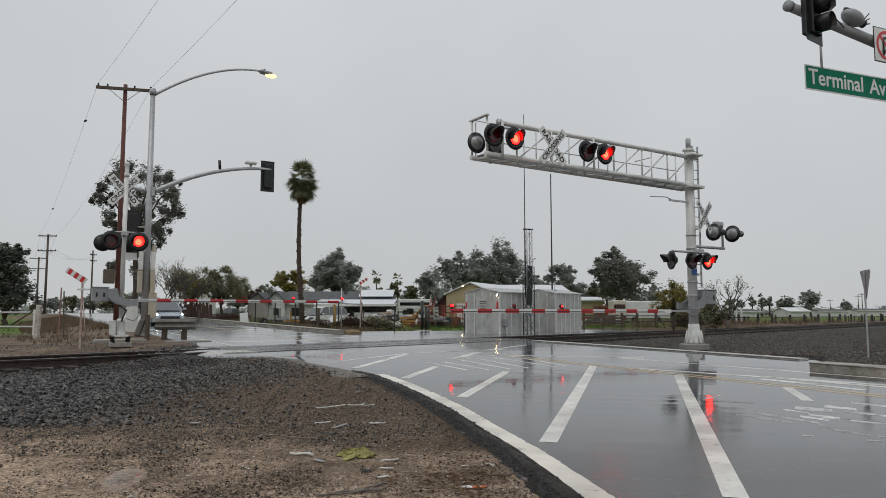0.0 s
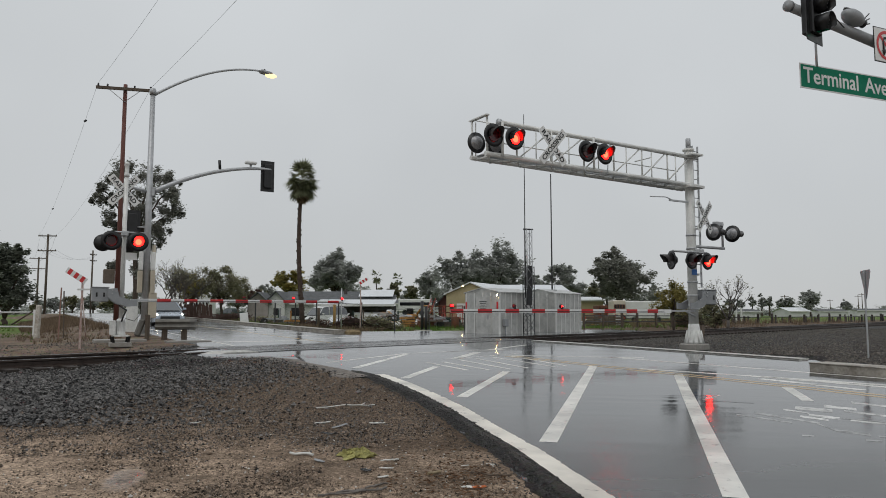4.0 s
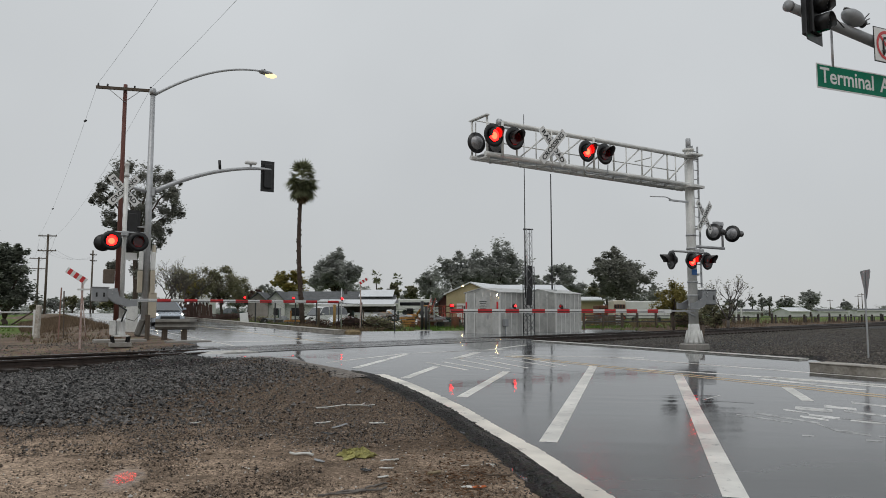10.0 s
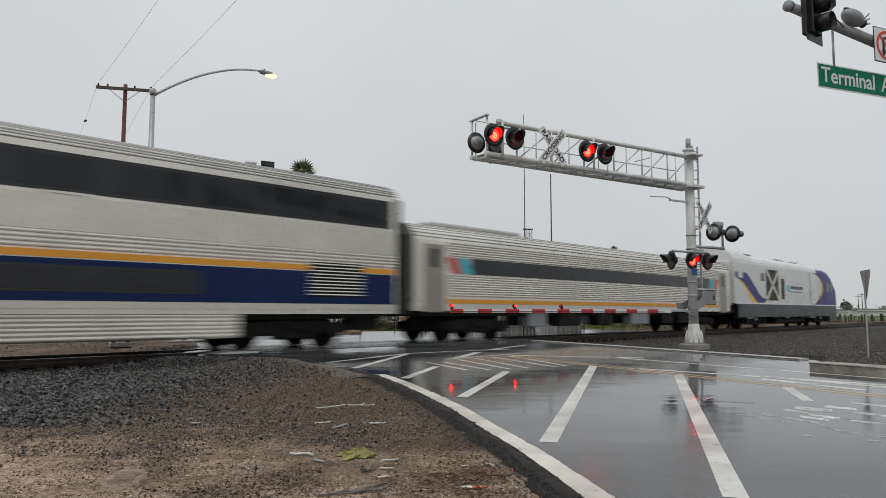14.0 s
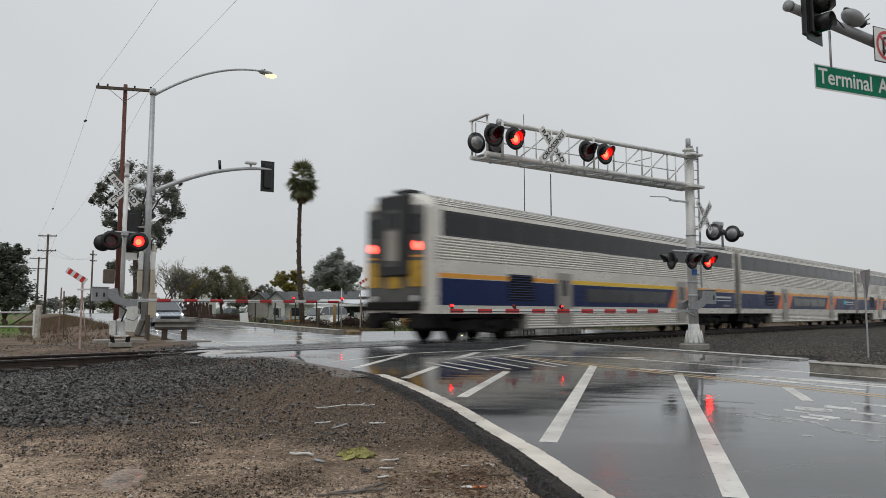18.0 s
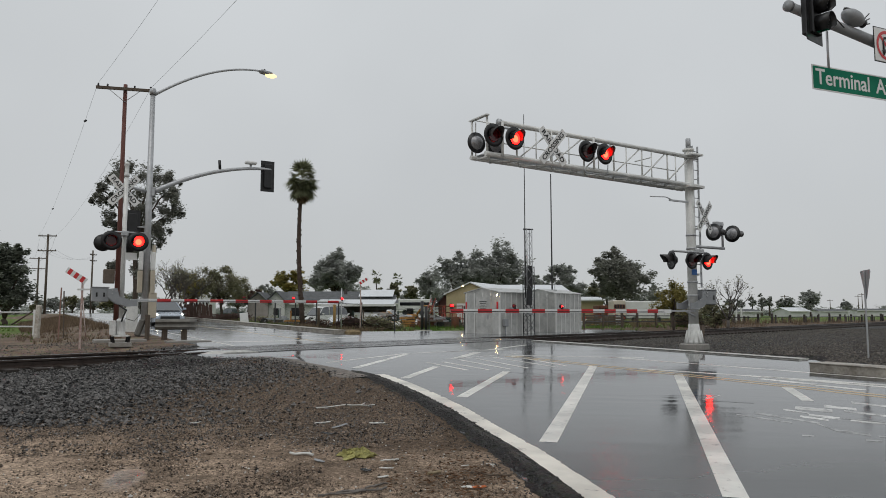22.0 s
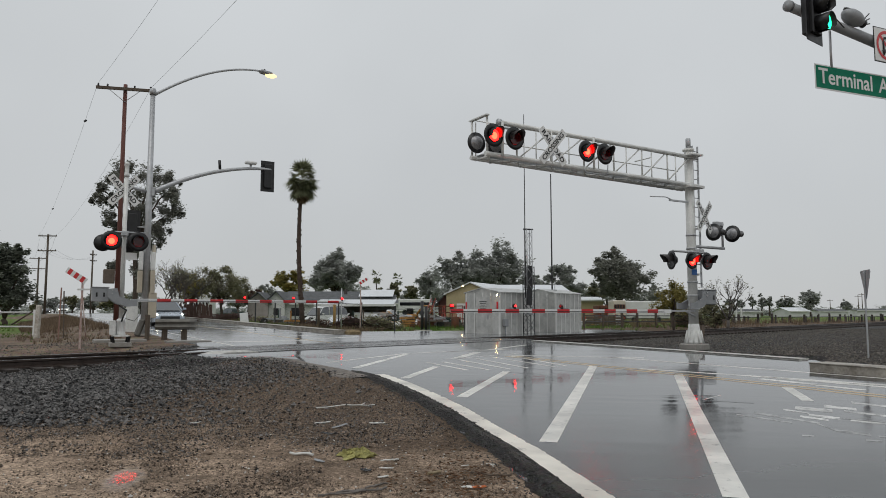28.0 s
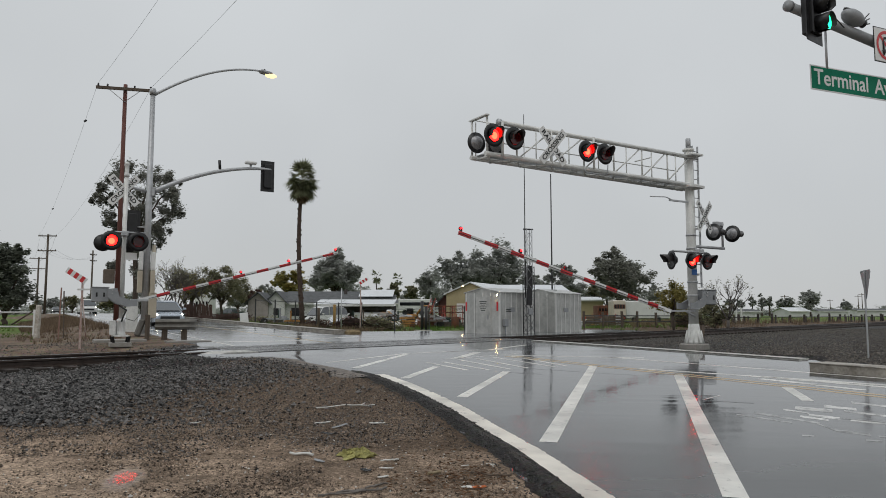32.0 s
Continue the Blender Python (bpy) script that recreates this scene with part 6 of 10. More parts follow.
            part("ditch_lamp", cyl(B(), (x, s * 1.0, 1.45), (x - 0.1, s * 1.0, 1.45), 0.10, seg=12), M_WHITE, o)
            part("step_block", boxed((x + 0.1, s * 1.05, 0.72), (0.5, 0.6, 0.5), bevel=0.04), M_TRUCK, o)
        part("hazard_panel", boxed((x - 0.03, 0, 2.08), (0.08, 0.62, 0.6), bevel=0.01), M_HAZARD, o, "yellow hazard panel")
        part("buffer_beam", boxed((x - 0.1, 0, 1.2), (0.35, 2.6, 0.28), bevel=0.03), M_TRUCK, o)
        part("coupler", boxed((x - 0.35, 0, 0.85), (0.5, 0.3, 0.3), bevel=0.04), M_TRUCK, o)
        part("horn", boxed((x + 0.6, 0, 5.10), (0.7, 0.7, 0.10), bevel=0.02), M_BLACK, o)
        part("horn_base", boxed((x + 0.6, 0, 5.02), (0.3, 0.4, 0.14)), M_BLACK, o)
        for xx in (1.6, 3.2):
            part("roof_antenna", cyl(B(), (x + xx, -0.4, 4.85), (x + xx, -0.4, 5.05), 0.06, seg=8), M_WHITE, o)
    return o


M_DOORGREY2 = mat("beige_grey_paint", (0.68, 0.65, 0.58), 0.3, 0.45, 0.06, 0.8)
# steel grey lowered to carry the shade on the rear end
M_ENDSHADE = mat("shaded_end_steel", (0.13, 0.127, 0.12), 0.5, 0.2, 0.25, 2)
M_HAZARD = mat("yellow_hazard_paint", (0.62, 0.36, 0.03), 0.5, 0, 0.25, 4)
STRIPED = None
CARS = [(locomotive(), 0.0), (coach(), -21.8 - 12.95)]
for _k in range(5):
    _v = ("plain", "striped", "striped", "striped", "cab")[_k]
    if _v == "striped" and STRIPED:
        _c = copy_thing(STRIPED, Matrix())
    else:
        _c = bilevel(_v)
        if _v == "striped":
            STRIPED = _c
    CARS.append((_c, -47.7 - 12.95 - 25.9 * _k))
# ---- sleepers, crossing panels, kerbs, ballast
def sleepers():
    me = None
    bed = empty("track_bed", Matrix.Translation(tw(0, TRACK_P)) @ pose(0, 0, 0, 0, 0, TRACK_DEG), "dark timber sleepers of the railway track in ballast", "railway track")
    rest_v, rest_f = [], []
    rnd = random.Random(4)
    for k in range(-60, 330):
        x = k * 0.56
        if 9.6 < x < 22.0:
            continue
        if -22 * 0.56 * 3 < x < 75:
            if me is None:
                bm = boxed((0, 0, -0.075), (0.23, 2.6, 0.15), bevel=0.012)
                ob = part("sleeper", bm, M_TIE, bed)
                me = ob.data
            else:
                ob = new("sleeper", me)
                ob.parent = bed
            ob.location = (x + rnd.uniform(-0.03, 0.03), rnd.uniform(-0.05, 0.05), RAIL_TOP - 0.155)
            ob.rotation_euler = (0, 0, rnd.uniform(-0.02, 0.02))
        else:
            n = len(rest_v)
            z1, z0 = RAIL_TOP - 0.155, RAIL_TOP - 0.3
            for dx in (-0.115, 0.115):
                for dy in (-1.3, 1.3):
                    rest_v += [(x + dx, dy, z0), (x + dx, dy, z1)]
            rest_f += [(n + 1, n + 3, n + 7, n + 5), (n, n + 1, n + 5, n + 4), (n + 2, n + 6, n + 7, n + 3), (n, n + 2, n + 3, n + 1), (n + 4, n + 5, n + 7, n + 6)]
    tagged(part("far_sleepers", (rest_v, rest_f), M_TIE, bed), kind="stuff")
    # crossing panels, flush with the rail heads
    for y0, y1 in ((-1.55, -0.79), (-0.64, 0.64), (0.79, 1.55)):
        x = 9.9
        k = 0
        while x < 21.6:
            bm = boxed((0, 0, -0.06), (1.16, y1 - y0, 0.12), bevel=0.01)
            part("crossing_panel", bm, M_PANEL, bed, at=pose(x + 0.585, (y0 + y1) / 2, RAIL_TOP - 0.002))
            x += 1.17
            k += 1
    for e, x in ((-1, 9.62), (1, 21.95)):
        for y in (-1.15, 0.0, 1.15):
            if e < 0 and y < -1:
                continue
            bm = B()
            prism(bm, [(-0.28 * 1, -0.15), (0.28, -0.15), (0.28, -0.01 if e < 0 else -0.13), (-0.28, -0.13 if e < 0 else -0.01)], -0.3, 0.3, "y")
            part("end_ramp", bm, M_GALV, bed, "sloping steel end ramp", at=pose(x, y, RAIL_TOP))
    bm = B()
    prism(bm, [(-0.55, -0.17), (1.12, -0.17), (1.12, 0.0), (0.25, 0.0), (-0.55, -0.13)], -0.40, 0.40, "y")
    part("end_ramp", bm, M_PALECONC, bed, "pale sloping concrete end ramp", at=pose(8.76, -1.18, RAIL_TOP + 0.012))
    return bed


M_PALECONC = mat("pale_worn_concrete", (0.66, 0.65, 0.61), 0.6, 0, 0.2, 5, 0.3, 50, wet=0.2, color2=(0.26, 0.25, 0.23))
M_PANEL = mat("wet_crossing_panel", (0.055, 0.055, 0.056), 0.3, 0, 0.2, 3, 0.2, 80, wet=0.15, rnd=0.15)
sleepers()


def rock(rnd, s):
    """An angular stone: a squashed, jittered octahedron."""
    a = rnd.uniform(0, 6.28)
    ca, sa = math.cos(a), math.sin(a)
    pts = []
    for x, y, z in ((1, 0, 0), (-1, 0, 0), (0, 1, 0), (0, -1, 0), (0, 0, 0.8), (0, 0, -0.5)):
        x, y, z = (x + rnd.uniform(-.3, .3)) * s, (y + rnd.uniform(-.3, .3)) * s * 0.8, (z + rnd.uniform(-.3, .3)) * s * 0.85
        pts.append((ca * x - sa * y, sa * x + ca * y, z))
    return pts


ROCK_F = ((0, 2, 4), (2, 1, 4), (1, 3, 4), (3, 0, 4), (2, 0, 5), (1, 2, 5), (3, 1, 5), (0, 3, 5))


def stones(name, places, size, label, seed, material, heap=0.0, grit=False):
    """Loose stones; grit is made of low four-sided chips, a heap lets some lie on others."""
    rnd = random.Random(seed)
    v, f = [], []
    for x, y in places:
        n = len(v)
        s = size * rnd.uniform(0.5, 1.5) * (1.0 if rnd.random() > 0.04 else 1.8)
        z = ground_height(x, y) + s * 0.2 + heap * rnd.random() ** 2
        if grit:
            a = rnd.uniform(0, 1.57)
            c, q = s * math.cos(a), s * math.sin(a) * rnd.uniform(0.6, 1.0)
            v += [(x + c, y + q, z - s * 0.3), (x - q, y + c, z - s * 0.3), (x - c, y - q, z - s * 0.3), (x + q, y - c, z - s * 0.3), (x + rnd.uniform(-.5, .5) * s, y + rnd.uniform(-.5, .5) * s, z + s * rnd.uniform(0.4, 0.9))]
            f += [(n, n + 1, n + 4), (n + 1, n + 2, n + 4), (n + 2, n + 3, n + 4), (n + 3, n, n + 4)]
        else:
            v += [(x + a, y + b, z + c) for a, b, c in rock(rnd, s)]
            f += [tuple(n + i for i in t) for t in ROCK_F]
    return tagged(part(name, (v, f), material), label, "stones", kind="stuff")


def scatter(seed, n, a0, a1, p0, p1, keep):
    rnd = random.Random(seed)
    out = []
    while n > 0:
        a, p = rnd.uniform(a0, a1), p0 + (p1 - p0) * rnd.random()
        P = tw(a, p)
        n -= 1
        v, w = vw(P.x, P.y)
        if keep(a, p, v, w) and rnd.random() < 1:
            out.append((P.x, P.y))
    return out


def off_road(a, p, v, w):
    return w < edge_w(v) - 0.45 or w > interp(RIGHT, v) + 0.35


def ballast_edge(a):
    return 8.4 + 0.5 * clamp(a - 2, 0, 9) + 0.7 * noise.noise(Vector((a * 0.5, 0, 7)))


def fan(seed, n, y0, y1, u0, u1, keep, fall=1.6):
    """Places spread out from the viewing corner, closest where it is near."""
    rnd = random.Random(seed)
    out = []
    k = 1 - fall
    for _ in range(n):
        y = (y0 ** k + rnd.random() * (y1 ** k - y0 ** k)) ** (1 / k)
        x = y * rnd.uniform(u0, u1)
        if math.hypot((x + 2.215 + (y - 5.02) * 0.22) * 2.6, y - 5.02) < 0.36 + 0.12 * noise.noise(Vector((x * 9, y * 9, 0))):
            continue        # no stones on the slick patch, so the lamp's reflection shows
        if keep(*ap(x, y), *vw(x, y)):
            out.append((x, y))
    return out


def on_ballast(a, p, v, w):
    if 7.9 < a < 10.6 and p > 15.2:
        return False
    return off_road(a, p, v, w) and p + random.gauss(0, 0.8) + (random.random() < 0.10) * random.uniform(0, 3.2) > ballast_edge(a) and p < 16.5


def gravel_cover(a, p):
    """How thickly gravel lies: thick by the ballast, thin on the trodden corner."""
    P = tw(a, p)
    k = P.y + 2.6 * noise.noise(Vector((P.x * 0.75, P.y * 0.75, 5))) + 1.2 * noise.noise(Vector((P.x * 2.3, P.y * 2.3, 1)))
    k -= 1.1 * smooth_step(-1.3, -0.2, P.x)
    return 0.04 + 0.96 * smooth_step(4.9, 6.8, k)


def on_gravel(a, p, v, w):
    if not off_road(a, p, v, w) or p > ballast_edge(a) + 3.0 * random.random():
        return False
    return random.random() < gravel_cover(a, p)


random.seed(12)
stones("ballast_stones", fan(1, 100000, 7.0, 26, -0.68, 0.02, on_ballast, 2.2), 0.0185, "wet dark grey crushed ballast beside the rails", 11, M_STONE, 0.045)
stones("ballast_stones", scatter(2, 7000, -20, 10.5, 16.2, 21.0, off_road), 0.032, "wet dark grey crushed ballast beside the rails", 12, M_STONE, 0.03)
stones("ballast_stones", scatter(3, 42000, 18, 60, 1.5, 15.9, off_road), 0.021, "brownish grey crushed ballast beyond the kerb", 13, M_SIDESTONE, 0.02)
stones("ballast_stones", scatter(5, 3000, 22, 70, 18.3, 21.0, off_road), 0.04, "wet dark grey crushed ballast beside the rails", 15, M_STONE)
stones("ballast_stones", fan(14, 15000, 5.6, 13, -0.68, 0.0, on_gravel, 2.0), 0.0085, "small dark grey chippings spilling from the ballast", 24, M_STONE, 0.01)
stones("ballast_stones", [(x, y) for x, y in fan(15, 16000, 8.2, 24, 0.44, 0.72, off_road, 2.0) if vw(x, y)[1] > 13], 0.020, "brownish grey crushed ballast beyond the kerb", 25, M_SIDESTONE, 0.015)
stones("gravel", fan(6, 34000, 4.3, 15, -0.68, 0.12, on_gravel, 2.4), 0.0095, "fine dark brown gravel on damp dirt", 16, M_GRAVEL, 0.006)
stones("gravel", fan(7, 130000, 4.3, 13, -0.68, 0.2, on_gravel, 2.3), 0.0058, "fine dark brown grit on damp dirt", 17, M_GRAVEL, grit=True)
stones("gravel", fan(12, 15000, 4.3, 7.5, -0.68, 0.2, off_road, 2.3), 0.0042, "fine dark brown grit on damp dirt", 22, M_GRAVEL, grit=True)
stones("gravel", fan(8, 1500, 4.3, 13, -0.68, 0.2, on_gravel, 2.2), 0.013, "scattered pebbles on damp dirt", 18, M_GRAVEL)
stones("gravel", fan(10, 900, 4.3, 8, -0.68, 0.2, off_road, 2.2), 0.0075, "scattered pebbles on damp dirt", 20, M_GRAVEL)
stones("gravel", scatter(11, 9000, -16, 10, 19.0, 26.0, off_road), 0.021, "brown stony ground beyond the rails", 21, M_SIDESTONE)
# pale chips, whose bright colour also stands in for wet sparkle
stones("pale_chips", fan(9, 700, 4.3, 15, -0.68, 0.2, off_road, 2.2), 0.008, "scattered pale stone chips on damp dirt", 19, mat("pale_chip", (0.66, 0.64, 0.60), 0.6, 0, 0.2, 5))


def shoulder_crumbs():
    """Loose crumbs of black asphalt on the broken ridge and spilling into the dirt."""
    rnd = random.Random(31)
    v, f = [], []
    for _ in range(7000):
        vv = rnd.uniform(1.5, 11.0)
        u = abs(rnd.gauss(0.24, 0.12))
        if u < 0.10:
            continue
        P = rw(vv, edge_w(vv) - u)
        s = rnd.uniform(0.004, 0.013)
        z = max(P.z + (0.008 if u < 0.4 else -0.02), ground_height(P.x, P.y)) + s * 0.3
        n = len(v)
        v += [(P.x + a, P.y + b, z + c) for a, b, c in rock(rnd, s)]
        f += [tuple(n + i for i in q) for q in ROCK_F]
    return tagged(part("asphalt_crumbs", (v, f), M_CRUMB), "loose black asphalt crumbs along the road edge", "gravel", kind="stuff")


M_CRUMB = stone_mat("asphalt_crumb", (0.045, 0.043, 0.042), 0.6, 0.3, 2.2)
shoulder_crumbs()


# ---- kerbs
M_KERB = mat("stained_kerb_concrete", (0.47, 0.44, 0.385), 0.65, 0, 0.25, 2.2, 0.3, 50, wet=0.2, color2=(0.13, 0.11, 0.09))


def kerb(name, pts, width, height, label, material=None, fall=None):
    """A kerb along road-frame points with a bevelled top, each length a piece of its own."""
    first = empty(name, Matrix(), label, "kerb", kind="structure")
    for (v0, w0), (v1, w1) in zip(pts, pts[1:]):
        d = math.hypot(v1 - v0, w1 - w0)
        nv, nw = -(w1 - w0) / d, (v1 - v0) / d
        g = 0.006 / d
        v0, w0, v1, w1 = v0 + (v1 - v0) * g, w0 + (w1 - w0) * g, v1 - (v1 - v0) * g, w1 - (w1 - w0) * g
        prof = [(0, -0.12), (0.02, height - 0.03), (0.05, height), (width - 0.05, height), (width - 0.02, height - 0.03), (width, -0.12)]
        bm = B()
        rows = []
        for v, w in ((v0, w0), (v1, w1)):
            rows.append([bm.verts.new(rw(v + nv * u, w + nw * u, z)) for u, z in prof])
        for i in range(len(prof) - 1):
            bm.faces.new((rows[0][i], rows[0][i + 1], rows[1][i + 1], rows[1][i]))
        bm.faces.new(rows[0][::-1])
        bm.faces.new(rows[1])
        bmesh.ops.recalc_face_normals(bm, faces=bm.faces[:])
        part("kerb_stone", bm, material or M_KERB, first)
    return first


kerb("kerb", [(8.15 - 2.4 * i, 13.15) for i in range(7)], -0.55, 0.17, "weathered concrete kerb with a flat top beside wet asphalt")
kerb("kerb", [(9.95, 16.0), (11.4, 15.98), (13.0, 15.95), (15.4, 15.85), (17.8, 15.75), (19.6, 15.7)], -0.32, 0.045, "low pale concrete edging flush with the gravel", M_PALECONC)
kerb("median_kerb", [(29.6 + 2.6 * i, 12.7) for i in range(16)], -0.55, 0.17, "long concrete median kerb beyond the crossing", M_KERB)


_P = rw(29.5, 12.96)
tagged(part("kerb_nose", boxed((0, 0, 0.05), (0.75, 0.62, 0.30), bevel=0.09), mat("ochre_worn_kerb", (0.33, 0.24, 0.12), 0.7, 0, 0.35, 5, 0.3, 60), at=pose(_P.x, _P.y, _P.z - 0.02, 0, 0, ROAD_DEG)), "worn ochre-painted nose of the median kerb", "kerb", kind="structure")


# ---- more road markings
ribbon("lane_line", fine_line(*vw(-2.4, 14.83), *vw(-0.91, 17.89)) + fine_line(*vw(-0.91, 17.89), *vw(1.9, 20.2))[1:], 0.12, M_ROADWHITE, "white line curving towards the crossing")
stripe(0.05, 16.0, 1.9, 18.2, 0.14, M_ROADWHITE2, "white diagonal hatching stripe on wet asphalt")
for x0, y0, x1, y1, w in ((0.0, 15.26, 0.87, 13.44, 0.09), (0.35, 15.95, 1.30, 13.6, 0.09), (0.76, 16.34, 1.66, 13.89, 0.09), (1.13, 16.94, 2.26, 14.21, 0.09), (1.60, 17.39, 2.51, 14.51, 0.09), (-0.35, 15.1, 0.45, 13.35, 0.09)):
    stripe(x0, y0, x1, y1, w, M_ROADWHITE, "white stroke of large road lettering on wet asphalt", "lettering_stroke")
for x0, y0, x1, y1, w in ((1.68, 17.5, 4.8, 17.02, 0.14), (0.0, 18.69, 1.21, 19.6, 0.14), (1.21, 19.6, 2.6, 22.43, 0.12), (0.28, 16.29, 0.9, 18.58, 0.16), (3.83, 13.98, 5.46, 12.66, 0.13), (5.46, 12.66, 7.1, 10.69, 0.16), (5.39, 12.16, 5.91, 11.32, 0.16), (5.58, 12.56, 7.3, 11.06, 0.16), (5.86, 11.24, 6.23, 10.59, 0.14), (4.0, 17.2, 8.3, 11.6, 0.12)):
    stripe(x0, y0, x1, y1, w * 1.3, M_ROADWHITE, "white lane line on wet asphalt", "lane_line")
def symbol_bar(x0, y0, x1, y1, d, material, label):
    """A slanted stroke of a large worn symbol."""
    n = 9
    verts, faces = [], []
    for i in range(n):
        k = i / (n - 1)
        x, y = x0 + (x1 - x0) * k, y0 + (y1 - y0) * k
        thin = d * 0.40 * (0.9 + 0.3 * noise.noise(Vector((x * 9, y * 9, 3))))
        for e in (-1, 1):
            X, Y = x + 0.46 * thin * e, y + 0.89 * thin * e
            verts.append((X, Y, gz(X, Y) + 0.0012))
    for i in range(n - 1):
        q = 2 * i
        faces.append((q, q + 1, q + 3, q + 2))
    return tagged(part("symbol_bar", (verts, faces), material), label, "road marking", kind="structure")


for _bar in ((4.02, 8.48, 4.17, 8.18, 0.15), (4.24, 8.64, 4.55, 8.38, 0.42), (4.68, 8.81, 4.92, 8.54, 0.33), (4.10, 8.05, 4.32, 7.82, 0.29), (3.96, 7.96, 4.13, 7.70, 0.22), (4.69, 8.39, 5.03, 7.94, 0.22), (5.22, 9.16, 5.53, 8.72, 0.26), (4.37, 7.71, 4.71, 7.44, 0.24)):
    symbol_bar(*_bar, M_ROADWHITE2, "white bar of a worn road symbol on wet asphalt")
for _bar in ((3.29, 8.05, 3.65, 7.52, 0.12), (3.55, 8.19, 3.93, 7.50, 0.20), (3.88, 7.46, 3.85, 7.06, 0.10), (3.85, 7.06, 4.05, 6.82, 0.19), (3.37, 6.76, 3.47, 6.73, 0.11), (3.85, 6.56, 3.95, 6.48, 0.12), (4.08, 6.74, 4.23, 6.69, 0.12), (4.34, 7.82, 4.76, 7.51, 0.12)):
    symbol_bar(*_bar, M_GHOSTPAINT, "faint scuffed remains of a road symbol")
stripe(3.38, 9.31, 3.8, 9.81, 0.03, M_ROADWHITE2, "thin faded white scuff on wet asphalt", "scuff_line")


# pale silt washed out along the broken edge of the asphalt
def silt_band():
    verts, faces = [], []
    vs = [10.9 + 0.05 * i for i in range(104)]
    n = 5
    for v in vs:
        e = edge_w(v) - 0.34
        j = 0.34 + 0.42 * noise.noise(Vector((v * 1.1, 0, 3))) + 0.12 * noise.noise(Vector((v * 6, 0, 9)))
        for k in range(n):
            P = rw(v, e + 0.14 - (max(0.05, j) + 0.14) * k / (n - 1))
            z = ground_height(P.x, P.y) + 0.012 if k > 1 else P.z + 0.003
            verts.append((P.x, P.y, z - (0.02 if k == n - 1 else 0)))
    for i in range(len(vs) - 1):
        for k in range(n - 1):
            q = i * n + k
            faces.append((q, q + 1, q + n + 1, q + n))
    return tagged(part("silt_band", (verts, faces), mat("pale_silt", (0.20, 0.162, 0.128), 0.6, 0, 0.35, 9, 0.5, 60, wet=0.2, spec=0.25), smooth=True), "pale wet silt along the broken asphalt edge", "silt", kind="structure")


silt_band()


# thin dark seams in the asphalt
M_SEAM = mat("dark_wet_seam", (0.012, 0.012, 0.012), 0.35, 0, 0.2, 8)
for s, (x0, y0, x1, y1, w) in enumerate(((1.72, 13.75, 3.4, 12.6, 0.022), (1.2, 12.9, 1.75, 12.65, 0.035), (3.1, 9.75, 3.5, 9.6, 0.02), (3.45, 9.2, 3.9, 9.0, 0.022), (5.0, 15.6, 6.9, 14.3, 0.022))):
    a, b = vw(x0, y0), vw(x1, y1)
    pts = []
    for k in range(15):
        u = k / 14
        j = 0.10 * noise.noise(Vector((u * 5, s, 0)))
        pts.append((a[0] + (b[0] - a[0]) * u + j, a[1] + (b[1] - a[1]) * u - j))
    ribbon("asphalt_seam", pts, w, M_SEAM, "thin dark crack in the wet asphalt", 0.004, "crack")


# markings beyond the crossing
ribbon("edge_line", fine_line(22, 5.75, 90, 5.75, 2), 0.12, M_ROADWHITE, "white edge line beyond the crossing")
for k in range(9):
    ribbon("hatching_stripe", fine_line(25 + 2.6 * k, 9.0, 26.6 + 2.6 * k, 11.9), 0.24, M_ROADWHITE, "white diagonal hatching stripe on wet asphalt")
ribbon("stop_line", fine_line(24.3, 5.6, 24.3, 9.0), 0.4, M_ROADWHITE, "faded white stop line on wet asphalt")
ribbon("centre_line", fine_line(22, 9.1, 90, 9.1, 2), 0.11, M_ROADYELLOW, "faded yellow centre line on wet asphalt")


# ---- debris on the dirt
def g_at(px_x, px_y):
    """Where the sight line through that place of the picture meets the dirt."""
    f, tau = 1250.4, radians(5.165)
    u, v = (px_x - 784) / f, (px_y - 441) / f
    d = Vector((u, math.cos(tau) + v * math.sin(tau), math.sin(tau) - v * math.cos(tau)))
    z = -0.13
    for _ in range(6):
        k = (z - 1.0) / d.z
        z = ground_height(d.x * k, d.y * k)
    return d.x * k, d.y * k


def twig_piece(name, x, y, l, w, deg, material, label, seed):
    """A thin crooked stick, thicker at one end, with a short side stub."""
    rnd = random.Random(seed)
    c, s = math.cos(radians(deg)), math.sin(radians(deg))
    n, r = 9, w * 0.55
    pts, off = [], 0.0
    for k in range(n):
        u = (k / (n - 1) - 0.5) * l
        off += rnd.uniform(-0.09, 0.09) * l
        X, Y = x + c * u - s * off, y + s * u + c * off
        pts.append(Vector((X, Y, ground_height(X, Y) + r + 0.004 + rnd.uniform(0, 0.006))))
    bm = B()
    tube(bm, pts, r, 6)
    q = pts[n * 2 // 3]
    tube(bm, [q, q + Vector((c * 0.10 - s * 0.12, s * 0.10 + c * 0.12, 0.03)) * l * 0.8], r * 0.6, 5)
    return tagged(part(name, bm, material), label, "stick", "litter on the dirt")


